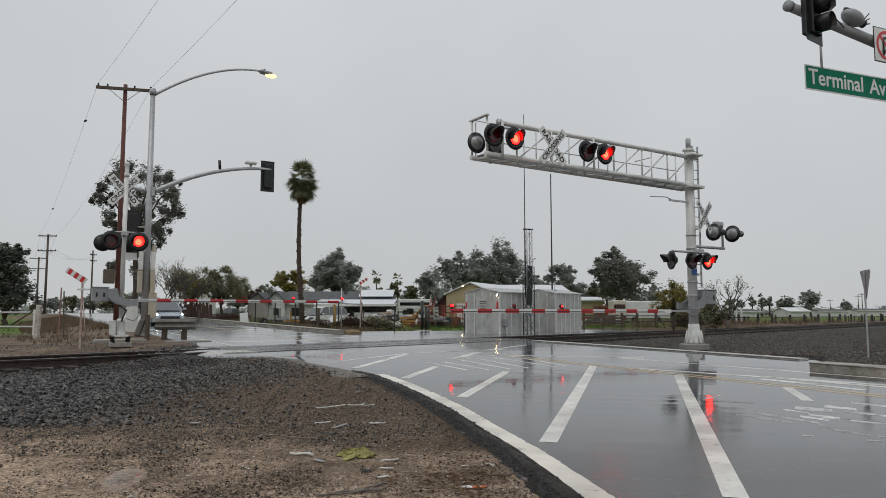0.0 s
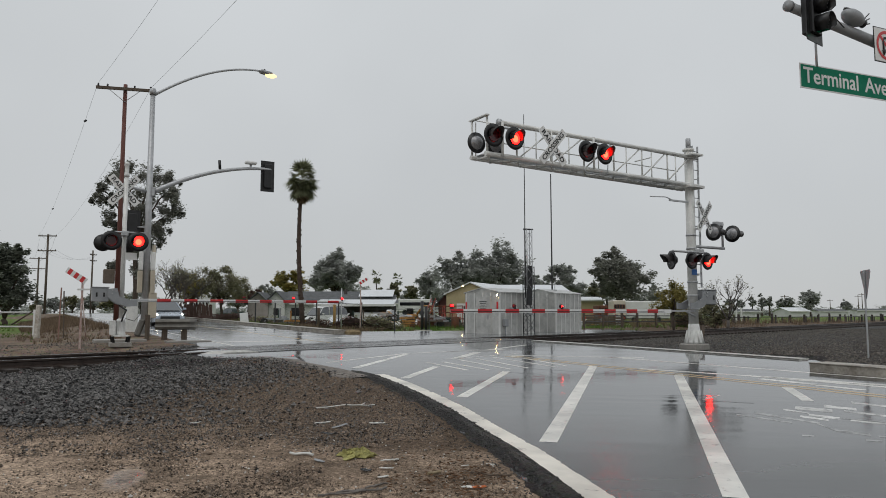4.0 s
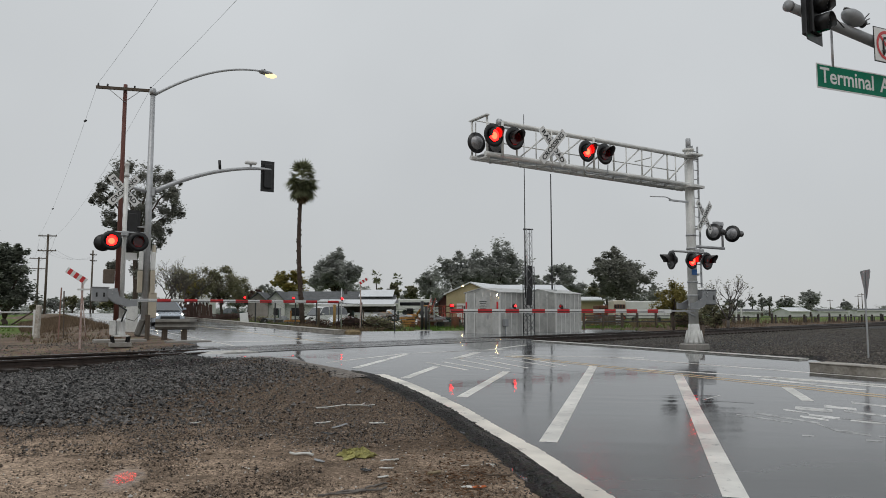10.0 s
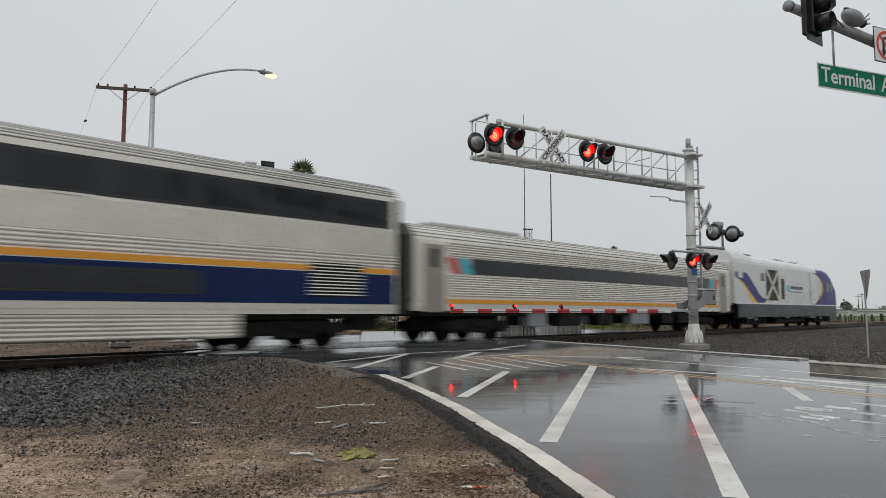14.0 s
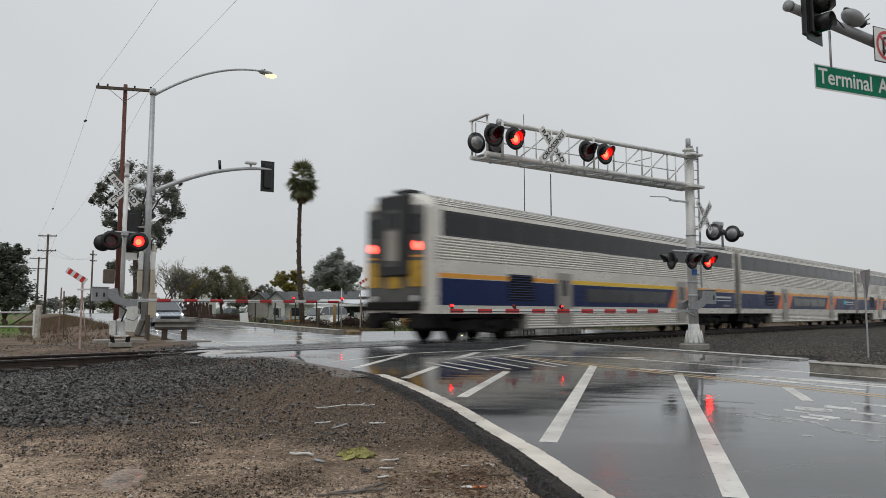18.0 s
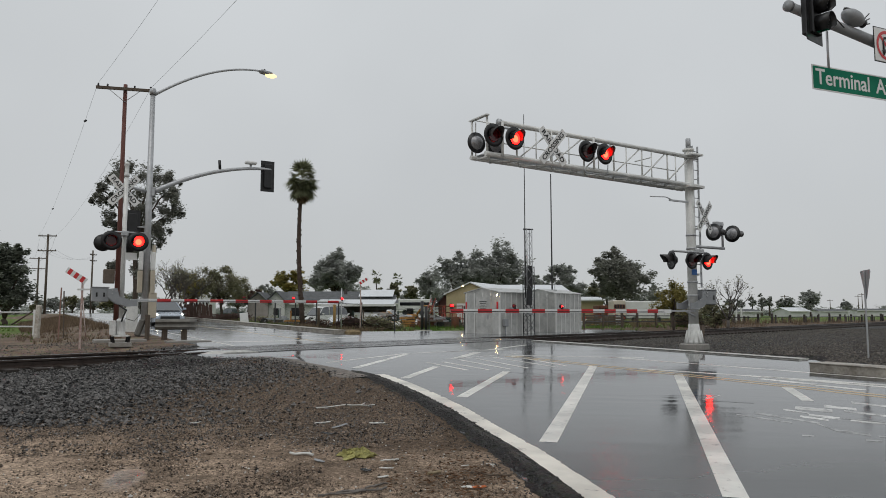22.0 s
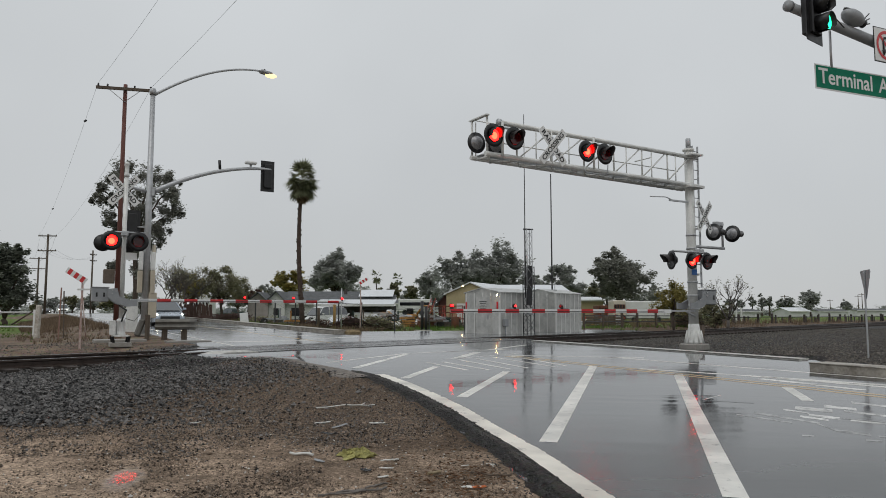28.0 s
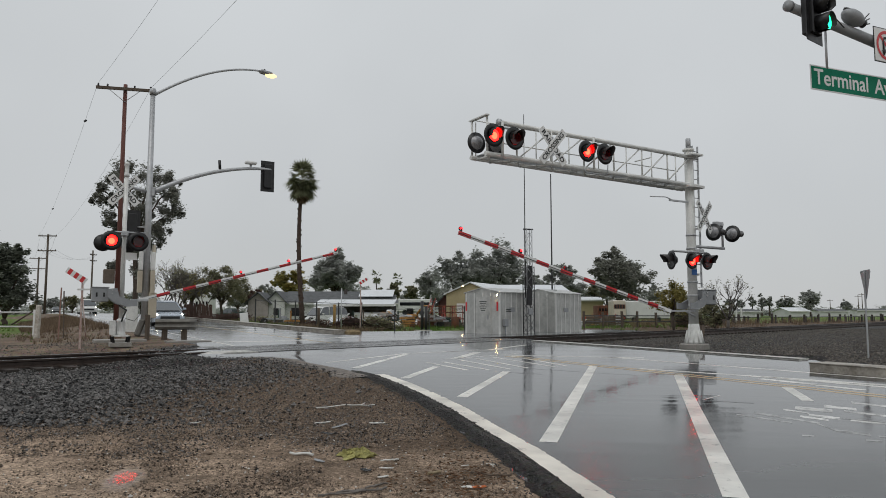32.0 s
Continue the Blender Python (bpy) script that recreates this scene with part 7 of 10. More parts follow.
def scrap_piece(name, x, y, l, w, deg, material, label, seed):
    """A torn, crumpled sheet with a thickness of its own."""
    rnd = random.Random(seed)
    c, s = math.cos(radians(deg)), math.sin(radians(deg))
    nu, nw, t = 8, 5, 0.004
    v, f = [], []
    for layer in (0, 1):
        for i in range(nu):
            for j in range(nw):
                a, b = i / (nu - 1) - 0.5, j / (nw - 1) - 0.5
                k = 0.75 + 0.5 * noise.noise(Vector((a * 4, b * 4, seed * 3.1)))
                u, d = a * l * (1.1 - 0.7 * abs(b) * k), b * w * (1.25 - 1.3 * abs(a) * k) + 0.25 * w * math.sin(a * 3 + seed)
                X, Y = x + c * u - s * d, y + s * u + c * d
                h = 0.35 * w * abs(noise.noise(Vector((a * 6, b * 3, seed * 1.7)))) + 0.3 * w * max(0, a * (1 if seed % 2 else -1))
                v.append((X, Y, ground_height(X, Y) + 0.007 + h + t * layer))
    m = nu * nw
    for i in range(nu - 1):
        for j in range(nw - 1):
            q = i * nw + j
            f += [(q, q + 1, q + nw + 1, q + nw), (m + q, m + q + nw, m + q + nw + 1, m + q + 1)]
    rim = [j for j in range(nw)] + [i * nw + nw - 1 for i in range(1, nu)] + [(nu - 1) * nw + j for j in range(nw - 2, -1, -1)] + [i * nw for i in range(nu - 2, 0, -1)]
    for p, q in zip(rim, rim[1:] + rim[:1]):
        f.append((p, m + p, m + q, q))
    return tagged(part(name, (v, f), material), label, "litter", "litter on the dirt")


M_CHIPWHITE = mat("white_litter", (0.76, 0.75, 0.71), 0.5, 0, 0.15, 9)
M_CLOTH = mat("olive_cloth", (0.54, 0.50, 0.17), 0.85, 0, 0.4, 14, 0.6, 160)
M_CARD = mat("orange_card", (0.62, 0.15, 0.03), 0.6, 0, 0.2, 12)
M_OLDWOOD = mat("weathered_grey_wood", (0.24, 0.215, 0.195), 0.8, 0, 0.3, 9, 0.4, 90)
M_PALETWIG = mat("pale_broken_wood", (0.46, 0.36, 0.22), 0.75, 0, 0.3, 9)
M_BRANCH = mat("dead_wood", (0.16, 0.12, 0.09), 0.8, 0, 0.3, 9, 0.4, 90)
M_LEAF = mat("dead_leaf", (0.20, 0.09, 0.03), 0.7, 0, 0.35, 12, rnd=0.4)


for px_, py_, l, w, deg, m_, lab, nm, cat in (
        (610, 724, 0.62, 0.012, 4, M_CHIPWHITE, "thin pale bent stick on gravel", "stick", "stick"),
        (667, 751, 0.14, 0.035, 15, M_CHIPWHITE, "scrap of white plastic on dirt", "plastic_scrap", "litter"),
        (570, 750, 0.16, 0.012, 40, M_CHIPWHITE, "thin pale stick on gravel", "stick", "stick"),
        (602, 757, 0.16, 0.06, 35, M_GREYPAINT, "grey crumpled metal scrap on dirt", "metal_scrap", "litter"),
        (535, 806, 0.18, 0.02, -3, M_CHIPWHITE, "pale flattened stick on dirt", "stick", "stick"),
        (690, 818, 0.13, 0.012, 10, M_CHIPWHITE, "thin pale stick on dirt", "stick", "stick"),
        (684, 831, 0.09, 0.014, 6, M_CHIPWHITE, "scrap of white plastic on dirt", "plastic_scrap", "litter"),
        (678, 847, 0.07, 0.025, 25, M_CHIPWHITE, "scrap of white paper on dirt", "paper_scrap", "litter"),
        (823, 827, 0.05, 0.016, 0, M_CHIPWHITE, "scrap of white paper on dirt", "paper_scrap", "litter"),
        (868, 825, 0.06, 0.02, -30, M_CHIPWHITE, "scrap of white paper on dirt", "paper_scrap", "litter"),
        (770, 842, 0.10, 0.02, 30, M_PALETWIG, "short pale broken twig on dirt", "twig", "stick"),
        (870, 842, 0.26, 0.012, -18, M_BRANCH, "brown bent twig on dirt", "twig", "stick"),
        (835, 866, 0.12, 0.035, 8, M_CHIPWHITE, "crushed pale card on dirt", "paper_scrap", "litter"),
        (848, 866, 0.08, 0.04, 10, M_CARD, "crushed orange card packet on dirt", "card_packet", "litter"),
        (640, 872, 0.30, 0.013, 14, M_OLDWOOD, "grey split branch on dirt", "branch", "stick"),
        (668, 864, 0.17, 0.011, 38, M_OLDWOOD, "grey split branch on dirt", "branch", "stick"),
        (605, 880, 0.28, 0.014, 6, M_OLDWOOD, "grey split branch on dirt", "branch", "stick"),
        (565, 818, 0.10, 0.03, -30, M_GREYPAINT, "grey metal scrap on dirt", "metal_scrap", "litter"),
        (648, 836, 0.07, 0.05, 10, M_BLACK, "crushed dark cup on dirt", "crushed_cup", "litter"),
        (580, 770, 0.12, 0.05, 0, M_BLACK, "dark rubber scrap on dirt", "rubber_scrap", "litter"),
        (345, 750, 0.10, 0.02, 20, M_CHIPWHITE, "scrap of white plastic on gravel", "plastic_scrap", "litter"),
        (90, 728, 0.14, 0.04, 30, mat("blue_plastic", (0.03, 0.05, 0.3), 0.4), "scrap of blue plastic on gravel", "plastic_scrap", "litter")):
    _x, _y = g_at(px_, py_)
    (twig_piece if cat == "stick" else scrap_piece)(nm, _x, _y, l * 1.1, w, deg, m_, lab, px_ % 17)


def crumpled_cloth():
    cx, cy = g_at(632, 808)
    n = 44
    v, f = [], []
    for j in range(n):
        for i in range(n):
            u, w = (i / (n - 1) - 0.5) * 2, (j / (n - 1) - 0.5) * 2
            a = math.atan2(w, u)
            k = max(abs(u), abs(w)) / (math.hypot(u, w) or 1)
            r = k * (0.78 + 0.45 * noise.noise(Vector((math.cos(a) * 1.9, math.sin(a) * 1.9, 8))))
            x, y = 0.20 * u * r + 0.03 * math.sin(w * 7), 0.16 * w * r + 0.03 * math.sin(u * 6)
            rr = math.hypot(u, w) * k
            fold = (1 - 2.2 * abs(noise.noise(Vector((x * 14 + y * 9, y * 11 - x * 6, 1))))) * 0.7 + (1 - 2.2 * abs(noise.noise(Vector((x * 34 - y * 16, y * 24 + x * 8, 5))))) * 0.35
            h = 0.046 * fold * (1 - rr ** 3) + 0.016 * (1 - rr) * abs(math.sin(a * 3.5 + 4 * rr)) + 0.012 * (1 - rr)
            v.append((cx + x, cy + y, ground_height(cx + x, cy + y) + 0.008 + max(0, h)))
    for j in range(n - 1):
        for i in range(n - 1):
            q = j * n + i
            f.append((q, q + 1, q + n + 1, q + n))
    return tagged(part("crumpled_cloth", (v, f), M_CLOTH), "crumpled olive-green cloth lying on damp dirt", "cloth")


crumpled_cloth()


def leaf_litter():
    rnd = random.Random(9)
    v, f = [], []
    for _ in range(420):
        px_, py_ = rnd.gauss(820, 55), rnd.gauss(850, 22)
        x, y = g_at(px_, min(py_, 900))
        if not off_road(*ap(x, y), *vw(x, y)):
            continue
        a, s = rnd.uniform(0, 6.28), rnd.uniform(0.006, 0.016)
        z = ground_height(x, y) + rnd.uniform(0.008, 0.02)
        n = len(v)
        for da, r, dz in ((0, 1.6, 0), (1.6, 0.7, 0.008), (3.14, 1.6, 0.002), (4.7, 0.7, 0.008)):
            v.append((x + s * r * math.cos(a + da), y + s * r * math.sin(a + da), z + dz))
        f.append((n, n + 1, n + 2, n + 3))
    return tagged(part("leaf_litter", (v, f), M_LEAF), "scatter of dead brown leaves on damp dirt", "leaves", kind="stuff")


leaf_litter()


# ---- guard rail by the waiting lane, striped boards, white posts
def guard_rail():
    x, y = -9.62, 25.6
    o = empty("guard_rail", pose(x, y, gz(x, y), 0, 0, 22), "short weathered steel guard rail on wooden posts", "guard rail")
    prof = [(0.0, 0.0), (0.05, 0.03), (0.08, 0.08), (0.03, 0.14), (0.03, 0.17), (0.08, 0.23), (0.05, 0.28), (0.0, 0.31), (-0.012, 0.31), (0.018, 0.17), (0.018, 0.14), (-0.012, 0.0)]
    bm = B()
    loft(bm, [[(xx, -0.12 - u * 1.2 - k, 0.34 + z * 1.25) for u, z in prof] for xx, k in ((-0.70, 0), (0.1, 0), (0.45, 0.0), (0.62, -0.08), (0.70, -0.25))])
    part("rail_beam", bm, M_GUARD, o)
    for xx in (-0.38, 0.28):
        part("post", boxed((xx, 0.05, 0.2), (0.2, 0.22, 1.0), bevel=0.012), M_WOODGREY, o)
        part("spacer", boxed((xx, -0.09, 0.52), (0.18, 0.1, 0.36), bevel=0.01), M_WOODGREY, o)
    part("end_post", boxed((-0.95, -0.25, 0.40), (0.16, 0.16, 0.95), bevel=0.012), M_WOODGREY, o)
    part("turned_down_end", boxed((-1.2, -0.1, 0.42), (0.22, 0.3, 0.62), bevel=0.05, ry=18), M_GUARD, o)
    return o


M_GUARD = mat("weathered_guard_steel", (0.19, 0.18, 0.16), 0.5, 0.4, 0.2, 4)
guard_rail()


def striped_board(x, y, h, flip, post_label):
    o = empty("striped_warning_board", pose(x, y, gz(x, y) - 0.05, 0, 0, 10), post_label, "warning board", "striped boards by the track")
    part("post", boxed((0, 0, h / 2), (0.05, 0.05, h), bevel=0.006), M_RUSTWHITE, o)
    b = part("board", boxed((0, -0.04, 0), (0.62, 0.02, 0.17), bevel=0.004), M_WHITEREF, o, at=pose(-0.16 * flip, 0, h + 0.02, 0, 33 * flip, 0))
    for k in range(3):
        part("red_stripe", boxed((-0.2 + k * 0.2, -0.053, 0), (0.10, 0.004, 0.172)), M_RED, b)
    part("brace", tube(B(), [(0.14, 0.05, 0.25), (0.02, 0.0, h * 0.7)], 0.018, 6), M_RUSTWHITE, o)
    part("crossbar", boxed((0.05, -0.02, h * 0.82), (0.34, 0.04, 0.05)), M_GREYWHITE, o)
    return o


M_RUSTWHITE = mat("rust_stained_white", (0.60, 0.56, 0.52), 0.6, 0, 0.35, 6, color2=(0.26, 0.07, 0.04))
striped_board(-10.28, 20.15, 2.07, 1, "red and white striped board on rusty white post")
striped_board(-4.9, 42.0, 2.75, -1, "red and white striped board on tall thin post")


# the nearest stones, one by one, on few shared shapes
def loose_stones(places, size, material, name, seed):
    rnd = random.Random(seed)
    shapes = []
    for k in range(7):
        me = bpy.data.meshes.new(name)
        pts = rock(rnd, 1.0)
        me.from_pydata(pts, [], ROCK_F)
        me.materials.append(material)
        shapes.append(me)
    for x, y in places:
        s = size * rnd.uniform(0.6, 1.5)
        ob = new(name, rnd.choice(shapes))
        ob.parent = GROUND
        ob.matrix_world = Matrix.Translation((x, y, ground_height(x, y) + s * 0.3)) @ Matrix.Rotation(rnd.uniform(0, 6.28), 4, "Z") @ Matrix.Scale(s, 4)


M_STONEONE = mat("loose_grey_stone", (0.10, 0.097, 0.093), 0.5, 0, 0.3, 30, 0.5, 90, rnd=0.6, spec=0.25)
M_PEBBLEONE = mat("loose_brown_pebble", (0.19, 0.15, 0.115), 0.55, 0, 0.3, 30, 0.5, 90, rnd=0.6, spec=0.25)
loose_stones(fan(41, 900, 7.2, 11.5, -0.64, -0.2, on_ballast, 2.6)[:280], 0.021, M_STONEONE, "stone", 51)
loose_stones(fan(42, 420, 4.35, 7.0, -0.6, 0.1, off_road, 2.4)[:280], 0.010, M_PEBBLEONE, "pebble", 52)
# ---- vegetation
def leaf_mat(name, c1, c2, lo=0.55, hi=1.5):
    m = mat(name, c1, 0.7, 0, 0.2, 1.2, color2=c2, spec=0.2)
    n, l = m.node_tree.nodes, m.node_tree.links
    b = n["Principled BSDF"]
    src = b.inputs["Base Color"].links[0].from_socket
    g = n.new("ShaderNodeNewGeometry")
    mr = n.new("ShaderNodeMapRange")
    mr.inputs["To Min"].default_value = lo
    mr.inputs["To Max"].default_value = hi
    h = n.new("ShaderNodeHueSaturation")
    l.new(g.outputs["Random Per Island"], mr.inputs["Value"])
    l.new(mr.outputs[0], h.inputs["Value"])
    l.new(src, h.inputs["Color"])
    l.new(h.outputs[0], b.inputs["Base Color"])
    # leaves let light through
    tr, mx = n.new("ShaderNodeBsdfTranslucent"), n.new("ShaderNodeMixShader")
    l.new(h.outputs[0], tr.inputs["Color"])
    mx.inputs[0].default_value = 0.5
    l.new(b.outputs[0], mx.inputs[1])
    l.new(tr.outputs[0], mx.inputs[2])
    l.new(mx.outputs[0], n["Material Output"].inputs["Surface"])
    return m


M_EUC = leaf_mat("eucalyptus_leaves", (0.29, 0.29, 0.25), (0.22, 0.225, 0.195), 0.7, 1.25)
# pale low-contrast grey: distance haze is mixed into this leaf colour
M_GREYLEAF = leaf_mat("hazed_grey_green_leaves", (0.38, 0.39, 0.36), (0.34, 0.35, 0.325), 0.9, 1.1)
M_DARKLEAF = leaf_mat("dark_evergreen_leaves", (0.21, 0.225, 0.18), (0.15, 0.165, 0.135))
M_YELLOWLEAF = leaf_mat("yellowing_leaves", (0.36, 0.28, 0.08), (0.17, 0.17, 0.07))
M_OLIVELEAF = leaf_mat("olive_leaves", (0.29, 0.27, 0.17), (0.19, 0.19, 0.12))
M_PALMLEAF = leaf_mat("palm_fronds", (0.21, 0.22, 0.13), (0.13, 0.14, 0.08))
M_DEADFROND = leaf_mat("dead_palm_fronds", (0.30, 0.23, 0.15), (0.18, 0.13, 0.08))
M_BARK = mat("tree_bark", (0.12, 0.09, 0.07), 0.85, 0, 0.3, 4, 0.6, 30, stretch=(4, 4, 0.8))
M_GREYBARK = mat("grey_bark", (0.16, 0.14, 0.125), 0.85, 0, 0.3, 4, 0.5, 30, stretch=(4, 4, 0.8))
M_DRYGRASS = leaf_mat("dry_weeds", (0.23, 0.17, 0.115), (0.14, 0.10, 0.07))
M_GRASSBLADE = leaf_mat("green_grass_blades", (0.12, 0.20, 0.04), (0.08, 0.14, 0.03))


def leaves(rnd, centres, count, size, droop=0.0):
    """Small leaf sprays, thick in the heart of each clump and thinning outwards."""
    v, f = [], []
    for _ in range(count):
        cx, cy, cz, cr = centres[rnd.randrange(len(centres))]
        x, y, z = rnd.gauss(0, 0.46), rnd.gauss(0, 0.46), rnd.gauss(0, 0.40)
        x, y, z = cx + x * cr, cy + y * cr, cz + z * cr - droop * rnd.random() ** 2 * cr
        s = size * rnd.uniform(0.5, 1.4)
        a, b = rnd.uniform(0, 6.28), rnd.uniform(-0.9, 0.9)
        ux, uy, uz = math.cos(a) * s, math.sin(a) * s, math.sin(b) * s * 0.7
        wx, wy, wz = -math.sin(a) * s * 0.45, math.cos(a) * s * 0.45, (0.4 - rnd.random()) * s
        n = len(v)
        v += [(x - ux, y - uy, z - uz), (x + wx, y + wy, z + wz), (x + ux, y + uy, z + uz), (x - wx, y - wy, z - wz - 0.2 * s)]
        f.append((n, n + 1, n + 2, n + 3))
    return v, f


def branches(bm, rnd, p, d, length, r, depth, tips, spread=0.7):
    p, d = Vector(p), Vector(d).normalized()
    pts = [p]
    for k in range(3):
        d = (d + Vector((rnd.uniform(-1, 1), rnd.uniform(-1, 1), rnd.uniform(-0.4, 0.6))) * 0.18).normalized()
        pts.append(pts[-1] + d * length / 3)
    tube(bm, pts, r, 6 if r > 0.04 else 4, r * 0.6)
    if depth == 0:
        tips.append(pts[-1])
        return
    for _ in range(3 if depth > 1 else rnd.choice((2, 3))):
        nd = (d + Vector((rnd.uniform(-1, 1), rnd.uniform(-1, 1), rnd.uniform(-0.3, 0.7))) * spread).normalized()
        branches(bm, rnd, pts[-1 - rnd.choice((0, 0, 1))], nd, length * rnd.uniform(0.6, 0.85), r * 0.6, depth - 1, tips, spread)


def tree(px_x, top_y, bot_y, width_px, Y, leaf, label, seed, count=2600, size=0.30, clumps=26, bark=None, lobes=None, name="tree", base=None, droop=0.2, trunk_r=0.2):
    """A tree of that width and height at distance Y: trunk, limbs to each lobe, crown of leaf clumps with gaps."""
    rnd = random.Random(seed)
    k = Y / 1255.0
    x = (px_x - 784) * k
    zt, zb = 1 + (554 - top_y) * k, 1 + (554 - bot_y) * k
    rx, rz = width_px * k / 2, (zt - zb) / 2
    z0 = base_z(x, Y) - 0.1 if base is None else base
    o = empty(name, pose(x, Y, z0), label, "tree", "trees round the crossing")
    cz = (zt + zb) / 2 - z0
    heads = []
    if lobes:
        for lx, ly, lr in lobes:
            heads.append(((lx - px_x) * k, rnd.uniform(-0.35, 0.35) * rx, 1 + (554 - ly) * k - z0, lr * k))
    else:
        # lobes of uneven size on a lopsided crown
        nl = max(5, int(clumps * 0.42))
        for i in range(nl):
            a, e = rnd.uniform(0, 6.28), rnd.uniform(-0.85, 1.0)
            r = (0.35 + 0.5 * rnd.random()) * (1 + 0.22 * noise.noise(Vector((math.cos(a), math.sin(a), e + seed))))
            c = math.sqrt(max(0, 1 - e * e * 0.85))
            heads.append((r * c * math.cos(a) * rx * 1.08, r * c * math.sin(a) * rx, cz + e * rz * 0.74, rnd.uniform(0.20, 0.42) * min(rx, rz * 1.2)))
        heads.append((rnd.uniform(-0.25, 0.25) * rx, 0, cz + rz * 0.8, 0.28 * min(rx, rz)))
        for _ in range(4):
            heads.append((rnd.uniform(-0.45, 0.45) * rx, rnd.uniform(-0.4, 0.4) * rx, cz + rnd.uniform(-0.5, 0.3) * rz, 0.55 * min(rx, rz)))
    cents = []
    for hx, hy, hz, hr in heads:
        for _ in range(7):
            q = rnd.uniform(0.16, 0.52)
            cents.append((hx + rnd.gauss(0, 0.62) * hr, hy + rnd.gauss(0, 0.62) * hr, hz + rnd.gauss(0, 0.5) * hr, hr * q * 1.5))
    bm = B()
    fork = max(0.4, (zb - z0) * 0.9 + 0.2)
    tube(bm, [(0, 0, -0.1), (rnd.uniform(-.1, .1), 0, fork * 0.5), (rnd.uniform(-.2, .2), rnd.uniform(-.2, .2), fork)], trunk_r * 1.2, 8, trunk_r)
    part("trunk", bm, bark or M_BARK, o)
    for c in heads[:12]:
        bm = tube(B(), [(0, 0, fork * 0.9), (c[0] * 0.35, c[1] * 0.35, fork + (c[2] - fork) * 0.55), (c[0] * 0.8, c[1] * 0.8, fork + (c[2] - fork) * 0.9), c[:3]], trunk_r * 0.55, 5, 0.03)
        part("limb", bm, bark or M_BARK, o)
    v, f = leaves(rnd, cents, int(count * 3.2), size * (0.62 if Y < 80 else 0.72), droop)
    part("crown", (v, f), leaf, o)
    return o


tree(236, 286, 440, 165, 52, M_EUC, "tall eucalyptus with open drooping grey-green crown", 1, 11500, 0.14, 26, M_BARK, trunk_r=0.17, droop=1.3, lobes=[(222, 300, 16), (250, 304, 19), (278, 306, 15), (195, 314, 14), (172, 332, 10), (188, 350, 11), (212, 335, 18), (240, 345, 20), (272, 340, 19), (295, 345, 13), (303, 370, 9), (284, 385, 15), (258, 400, 17), (200, 385, 11), (204, 405, 9), (272, 430, 14), (250, 445, 15), (228, 470, 11), (188, 468, 8), (258, 478, 12), (312, 345, 9), (300, 325, 10), (284, 360, 15), (228, 372, 16), (252, 372, 16), (214, 438, 10), (276, 408, 12), (170, 350, 8)])
tree(8, 430, 568, 88, 62, M_DARKLEAF, "dense dark evergreen tree beside the field", 5, 6500, 0.24, 60)
tree(-40, 415, 570, 96, 66, M_DARKLEAF, "dense dark evergreen tree beside the field", 6, 4200, 0.26, 46)
tree(392, 474, 536, 104, 66, M_OLIVELEAF, "rounded olive-green tree with drooping twigs", 7, 5200, 0.13, 40, droop=0.7, trunk_r=0.12)
tree(325, 482, 536, 70, 69, M_OLIVELEAF, "thin olive-brown tree behind the fence", 71, 2200, 0.13, 30, droop=0.6, trunk_r=0.1)
tree(440, 505, 540, 50, 74, M_OLIVELEAF, "thin olive-brown tree behind the fence", 72, 1300, 0.13, 22, trunk_r=0.1)
tree(338, 486, 530, 70, 68, M_YELLOWLEAF, "thin yellowing tree behind the fence", 8, 1300, 0.16, 26)
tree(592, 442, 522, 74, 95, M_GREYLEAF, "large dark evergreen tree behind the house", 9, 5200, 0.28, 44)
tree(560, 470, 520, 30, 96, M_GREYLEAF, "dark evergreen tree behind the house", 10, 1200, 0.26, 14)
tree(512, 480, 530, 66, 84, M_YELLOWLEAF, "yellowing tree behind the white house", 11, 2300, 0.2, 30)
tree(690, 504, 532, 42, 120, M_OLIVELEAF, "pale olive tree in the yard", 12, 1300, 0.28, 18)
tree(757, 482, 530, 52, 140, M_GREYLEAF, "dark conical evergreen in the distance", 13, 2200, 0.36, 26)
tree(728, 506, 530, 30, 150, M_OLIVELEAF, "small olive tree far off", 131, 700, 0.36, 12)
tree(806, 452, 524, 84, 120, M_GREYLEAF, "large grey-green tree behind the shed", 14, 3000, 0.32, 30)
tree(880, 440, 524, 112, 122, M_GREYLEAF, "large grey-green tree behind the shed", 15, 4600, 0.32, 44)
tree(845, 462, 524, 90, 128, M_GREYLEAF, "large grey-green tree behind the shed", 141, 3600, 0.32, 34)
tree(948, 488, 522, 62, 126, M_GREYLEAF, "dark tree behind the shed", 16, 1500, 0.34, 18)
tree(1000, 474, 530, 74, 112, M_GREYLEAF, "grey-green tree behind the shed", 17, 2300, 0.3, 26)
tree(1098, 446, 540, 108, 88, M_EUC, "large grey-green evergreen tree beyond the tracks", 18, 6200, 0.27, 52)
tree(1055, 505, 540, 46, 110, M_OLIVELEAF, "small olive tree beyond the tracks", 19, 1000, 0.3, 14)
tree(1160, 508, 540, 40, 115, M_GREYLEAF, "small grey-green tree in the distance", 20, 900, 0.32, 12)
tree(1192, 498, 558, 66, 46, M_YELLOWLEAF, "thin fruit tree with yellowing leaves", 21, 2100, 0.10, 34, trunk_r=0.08)
